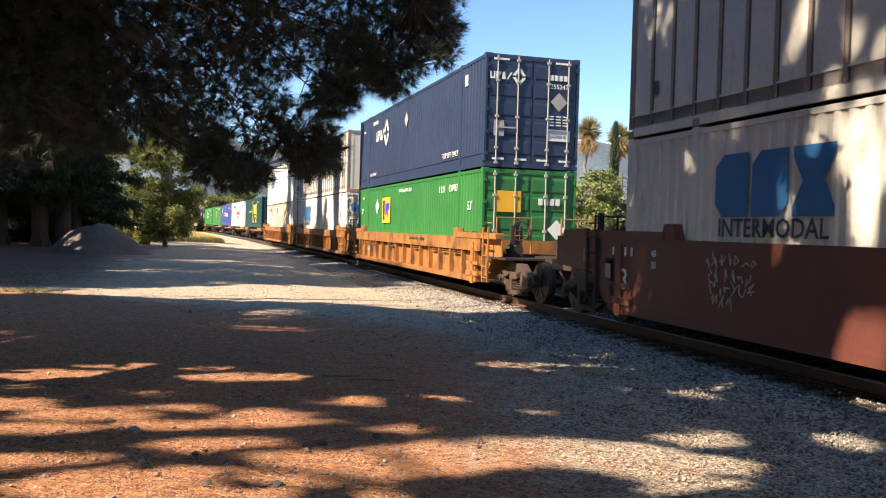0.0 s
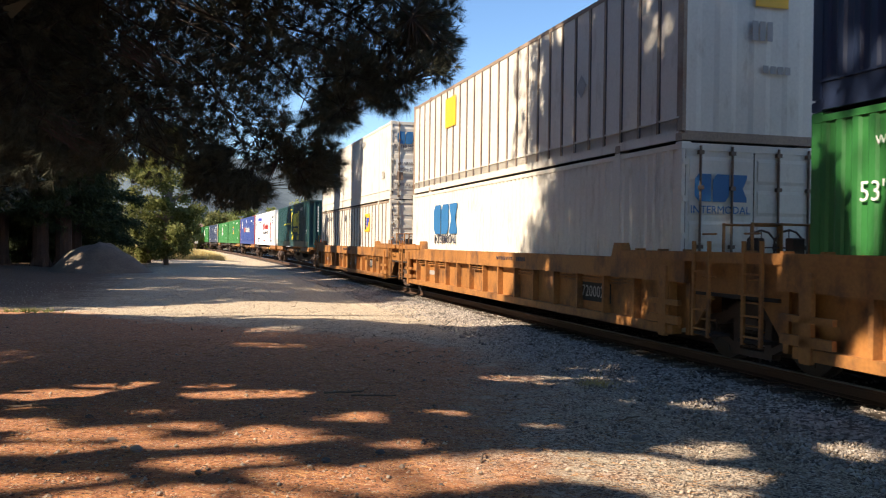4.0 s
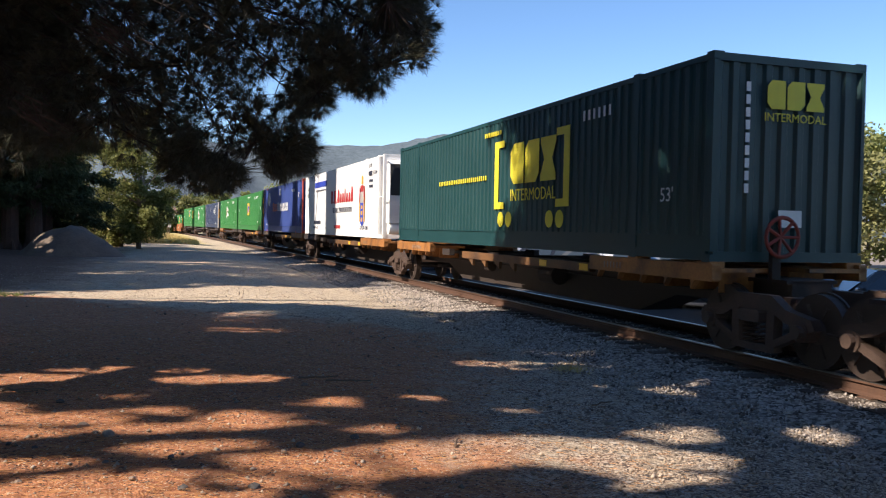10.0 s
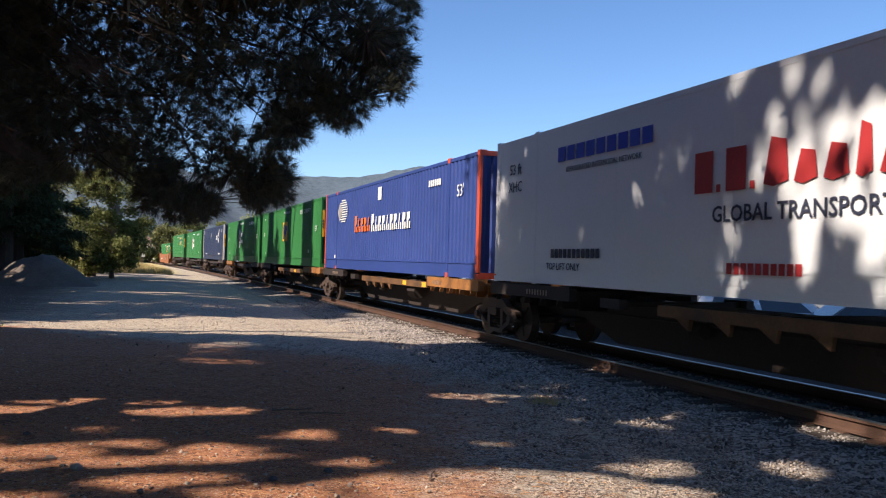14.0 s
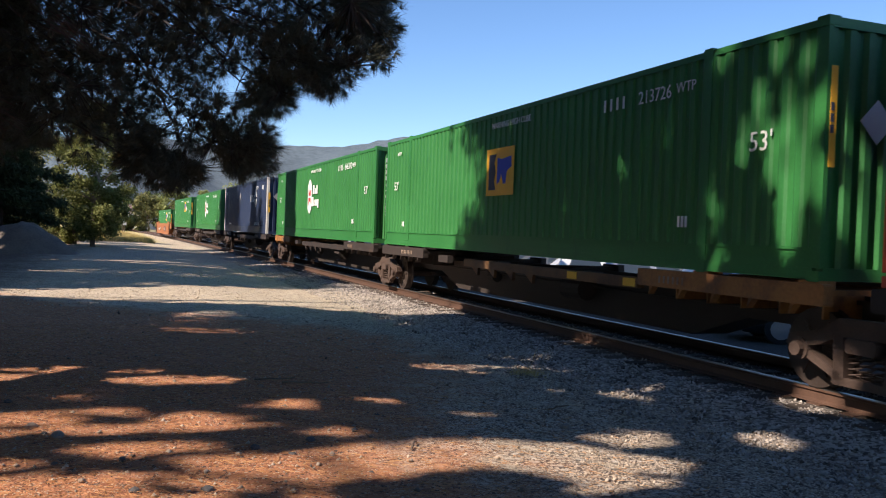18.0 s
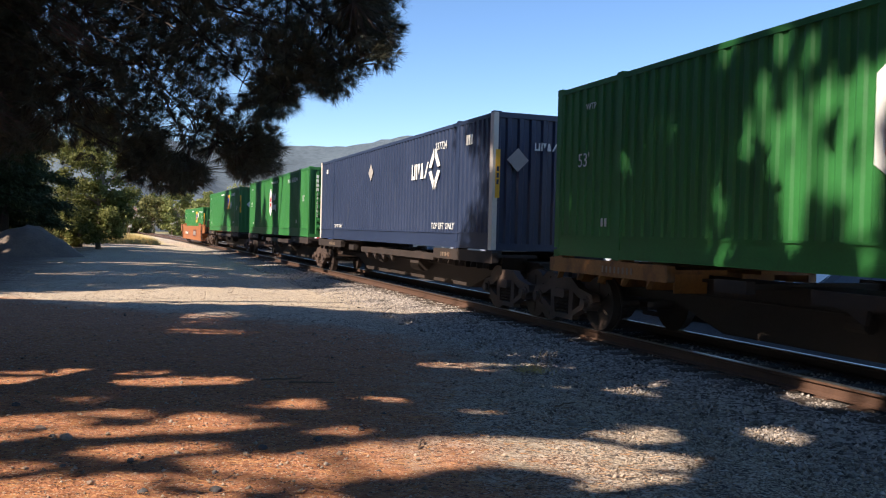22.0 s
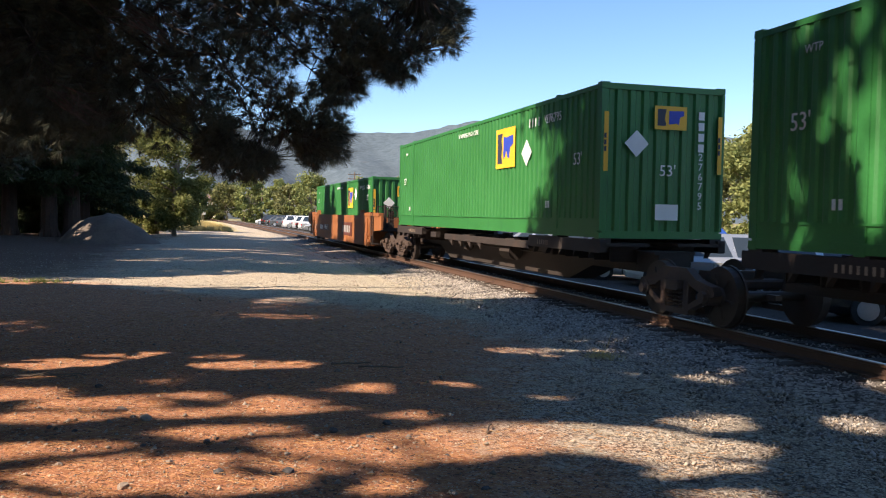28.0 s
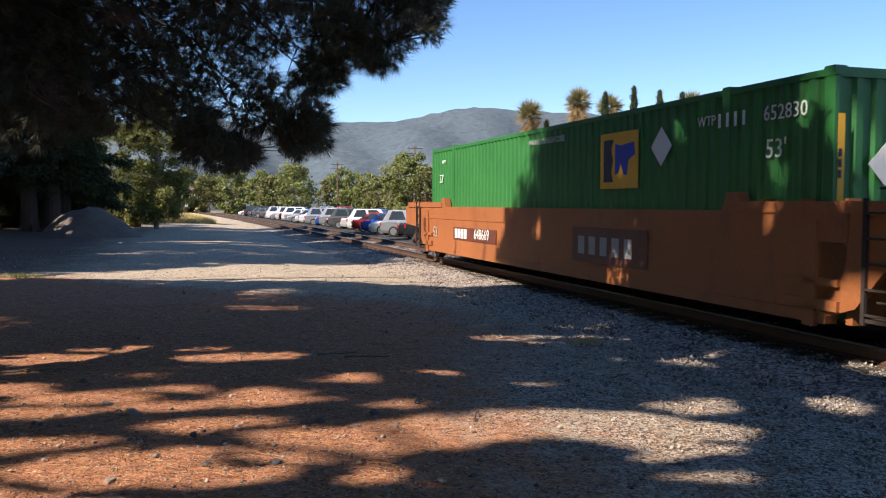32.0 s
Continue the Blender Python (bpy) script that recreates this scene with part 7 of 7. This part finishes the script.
def car_park():
    rnd = random.Random(31)
    protos = {}
    order = (1, 7, 0, 7, 1, 1, 0, 2, 7, 1, 0, 7, 3, 2, 1, 3, 2, 3, 2, 2, 1, 0, 4, 5, 0, 7, 3, 2, 1, 4)
    spots = []
    for i in range(52):
        spots.append((-6 + i * 2.95 + rnd.uniform(-.15, .15), 6.6 + rnd.uniform(-.25, .25), rnd.choice((62, 62, 62, 242))))
    for i in range(40):
        spots.append((30 + i * 2.95, 17.8 + rnd.uniform(-.3, .3), rnd.choice((62, 242))))
    for i in range(26):
        spots.append((60 + i * 3.1, 27.0 + rnd.uniform(-.3, .3), rnd.choice((118, 298))))
    for i, (s, off, a) in enumerate(spots):
        if rnd.random() < (.06 if off < 10 else .25):
            continue
        c = order[i % len(order)] if off < 10 else rnd.randrange(8)
        kind = "suv" if rnd.random() < .5 else "sedan"
        x, y = beside(s, off)
        m = on_track(s, off, float(ground_height(x, y)), a + rnd.uniform(-3, 3))
        if (kind, c) in protos:
            copy_thing(protos[kind, c], m)
        else:
            protos[kind, c] = parked_car(kind, *CARPAINTS[c])
            protos[kind, c].matrix_basis = m


car_park()


# ---------------------------------------------------------------- small buildings and signs at the yard's end
SIDING = paint("weathered_brown_siding", (.20, .12, .085), .85, vary=.25, scale=2, fine=20, bump=.3)
ROOFING = paint("dull_red_brown_roofing", (.13, .075, .06), .85, vary=.25, scale=2, fine=20, bump=.3)
CREAM = paint("pale_painted_boards", (.58, .54, .47), .7, vary=.12, scale=2, fine=20, bump=.2)


def depot():
    x, y = beside(178, -5.6)
    d = thing("depot_shelter", "small weathered brown depot shelter beside the line", "building", m=on_track(178, -6.4, float(ground_height(x, y))))
    part("wall", Shape().box(-3, 3, -1.6, 1.6, 0, 2.7), SIDING, d)
    part("roof", Shape().prism([(-3.6, 2.7), (3.6, 2.7), (3.3, 2.9), (0, 3.9), (-3.3, 2.9)], -2.3, 2.3), ROOFING, d)
    part("door", Shape().box(3.0, 3.05, -.5, .5, 0, 2.05), BLACK, d)
    for yy in (-1.1, 1.1):
        w = part("window", Shape().box(3.0, 3.04, yy - .3, yy + .3, 1.1, 1.9), CARGLASS, d)
        part("window_sill", Shape().box(3.0, 3.09, yy - .36, yy + .36, 1.04, 1.1), CREAM, w)
    for xx in (-2.8, 0, 2.8):
        part("porch_post", Shape().box(xx - .08, xx + .08, 2.0, 2.16, 0, 2.7), SIDING, d)
    for s, off, hh in ((150, -4.2, 2.2), (158, -3.4, 1.7), (166, 4.5, 2.4)):
        x, y = beside(s, off)
        p = thing("sign_post", "white-topped sign post beside the line", "sign", "line-side posts", m=on_track(s, off, float(ground_height(x, y))))
        part("post", Shape().box(-.06, .06, -.06, .06, 0, hh), WOODPOLE, p)
        part("sign_board", Shape().box(.06, .1, -.3, .3, hh - .5, hh), CREAM, p)
    for i, (x, y, w, h) in enumerate(((-18, 260, 14, 5), (2, 300, 20, 6), (24, 290, 16, 5), (-44, 250, 12, 4.6), (-66, 255, 14, 5))):
        b = thing("house", "pale low house among the trees", "house", "far houses", m=pose(x, y, -.6, 0, 0, 12 * i))
        part("wall", Shape().box(-w / 2, w / 2, -4, 4, 0, h), CREAM, b)
        part("roof", Shape().prism([(-w / 2 - .6, h), (w / 2 + .6, h), (w / 2 - 2, h + 2.2), (-w / 2 + 2, h + 2.2)], -4.6, 4.6), ROOFING, b)
        for q in range(3):
            part("window", Shape().box(-w / 3 + q * w / 3 - .7, -w / 3 + q * w / 3 + .7, -4.05, -4, 1.2, 2.6), CARGLASS, b)


depot()


# ---------------------------------------------------------------- paint and stencils on the cars
def on_sill(x, z, proud=.004, half=1.46):
    return pose(x, -half - proud, z)


def car_marks():
    cars = [ob for ob, _, _ in MOVERS if ob.name.startswith("well_car")]
    first, last, wells = cars[0], cars[-1], cars[1:-1]
    words(first, "53", .5, WHITEMARK, on_sill(-7.9, .85), bold=.004)
    words(first, "40", .16, WHITEMARK, on_sill(-6.85, 1.32))
    words(first, "20", .16, WHITEMARK, on_sill(-6.85, 1.14))
    bars(first, -9.3, 1.34, 6, .05, .03, GREYMARK, on_sill(0, 0), vertical=True)
    bars(first, -8.2, 1.26, 4, .06, .14, WHITEMARK, on_sill(0, 0), gap=2.5)
    words(first, "5", .5, WHITEMARK, on_sill(2.4, .75))
    mark(first, "notice_plate", rect(-.1, .1, -.12, .12), GREYMARK, on_sill(-8.35, .98))
    rng = np.random.default_rng(17)
    for row, (z, k) in enumerate(((1.28, 7), (1.08, 6), (.9, 6), (.72, 3))):       # sprayed scribble, no readable words
        for j in range(k):
            x = -5.4 + j * .17 + .06 * row
            g = Shape()
            p = [(x + rng.uniform(-.06, .1), -1.465, z + rng.uniform(-.1, .12)) for _ in range(5)]
            for a, b in zip(p, p[1:]):
                g.tube(a, b, .009, sides=4)
            part("sprayed_line", g, GREYMARK, first, "pale sprayed graffiti stroke")
    mark(last, "number_panel", rect(-5.5, -2.3, .70, 1.02), BROWN, on_sill(0, 0), "red-brown number panel")
    bars(last, -5.35, .74, 4, .2, .24, WHITEMARK, on_sill(0, 0, .01), gap=.25)
    words(last, "648669", .36, WHITEMARK, on_sill(-3.3, .87, .01))
    mark(last, "owner_panel", rect(1.7, 4.35, .6, 1.22), BROWN, on_sill(0, 0), "red-brown panel with pale blocks")
    marks(last, "badge_block", [rect(1.95 + i * .42, 2.2 + i * .42, .74, 1.06) for i in range(5)], GREYMARK, on_sill(0, 0, .01), "pale block")
    words(last, "53", .42, GREYMARK, on_sill(-7.2, .82))
    for k, w in enumerate(wells):
        words(w, "MAX GROSS WT FOR", .11, INKMARK, on_sill(2.0 - k, 1.29, .006))
        bars(w, 2.75 - k, 1.25, 5, .08, .09, INKMARK, on_sill(0, 0, .006))
        bars(w, -6.05, .66, 8, .09, .13, GREYMARK, pose(0, -1.324, 0), gap=.4)
    for w, number in zip(wells[1:], ("720002", "720003")):
        mark(w, "number_panel", rect(4.55, 5.95, .52, .86), BLACK, pose(0, -1.326, .08), "black number panel")
        words(w, number, .3, GREYMARK, pose(5.25, -1.333, .77))
    tag = wells[-1]
    for j in range(16):
        g = Shape()
        x = .6 + (j // 3) * .32
        p = [(x + rng.uniform(-.04, .22), -1.322, .78 + rng.uniform(-.2, .24)) for _ in range(4)]
        for a, b in zip(p, p[1:]):
            g.tube(a, b, .016, sides=4)
        part("sprayed_line", g, GREYMARK, tag, "pale sprayed graffiti stroke")
    spines = [ob for ob, _, _ in MOVERS if ob.name.startswith("spine_car")]
    hx, v, f = CL / 2 + .3, [], []
    for i in range(20):
        a = i * math.pi / 10
        v += [(hx + .03 * math.cos(q), -.35 + (.27 + .03 * math.sin(q)) * math.cos(a), 1.6 + (.27 + .03 * math.sin(q)) * math.sin(a)) for q in (0, 1.57, 3.14, 4.71)]
        f += [(i * 4 + j, i * 4 + (j + 1) % 4, (i * 4 + 4 + (j + 1) % 4) % 80, (i * 4 + 4 + j) % 80) for j in range(4)]
    rim = part("brake_wheel", Shape().add(v, f), DULLRED, spines[0], "dull red spoked hand brake wheel", smooth=True)
    for i in range(7):
        a = i * math.pi * 2 / 7
        part("spoke", Shape().tube((hx - .04, -.35, 1.6), (hx, -.35 + .26 * math.cos(a), 1.6 + .26 * math.sin(a)), .024, sides=6), DULLRED, rim)
    part("housing_post", Shape().box(CL / 2 + .12, CL / 2 + .2, -.42, -.28, .95, 1.7, bevel=.01), SPINE, spines[0])
    for ob, _, _ in MOVERS:
        if ob.name.startswith("spine_car"):
            bars(ob, -6.4, 1.04, 8, .045, .1, GREY_RUST, pose(0, -1.325, 0), gap=1.6)
            bars(ob, 5.2, 1.04, 6, .04, .1, GREY_RUST, pose(0, -1.325, 0), gap=1.6)


car_marks()


# ---------------------------------------------------------------- motion
def motions():
    times = [i * 0.5 for i in range(65)]
    for ob, s, z in MOVERS:
        walk(ob, [(t, on_track(s - travelled(t), 0, z)) for t in times])
    steps = [i / 15 for i in range(481)]
    for ob, dx in WHEELS:
        walk(ob, [(t, pose(dx, 0, WR, 0, math.degrees(travelled(t) / WR) % 360, 0)) for t in steps])


motions()
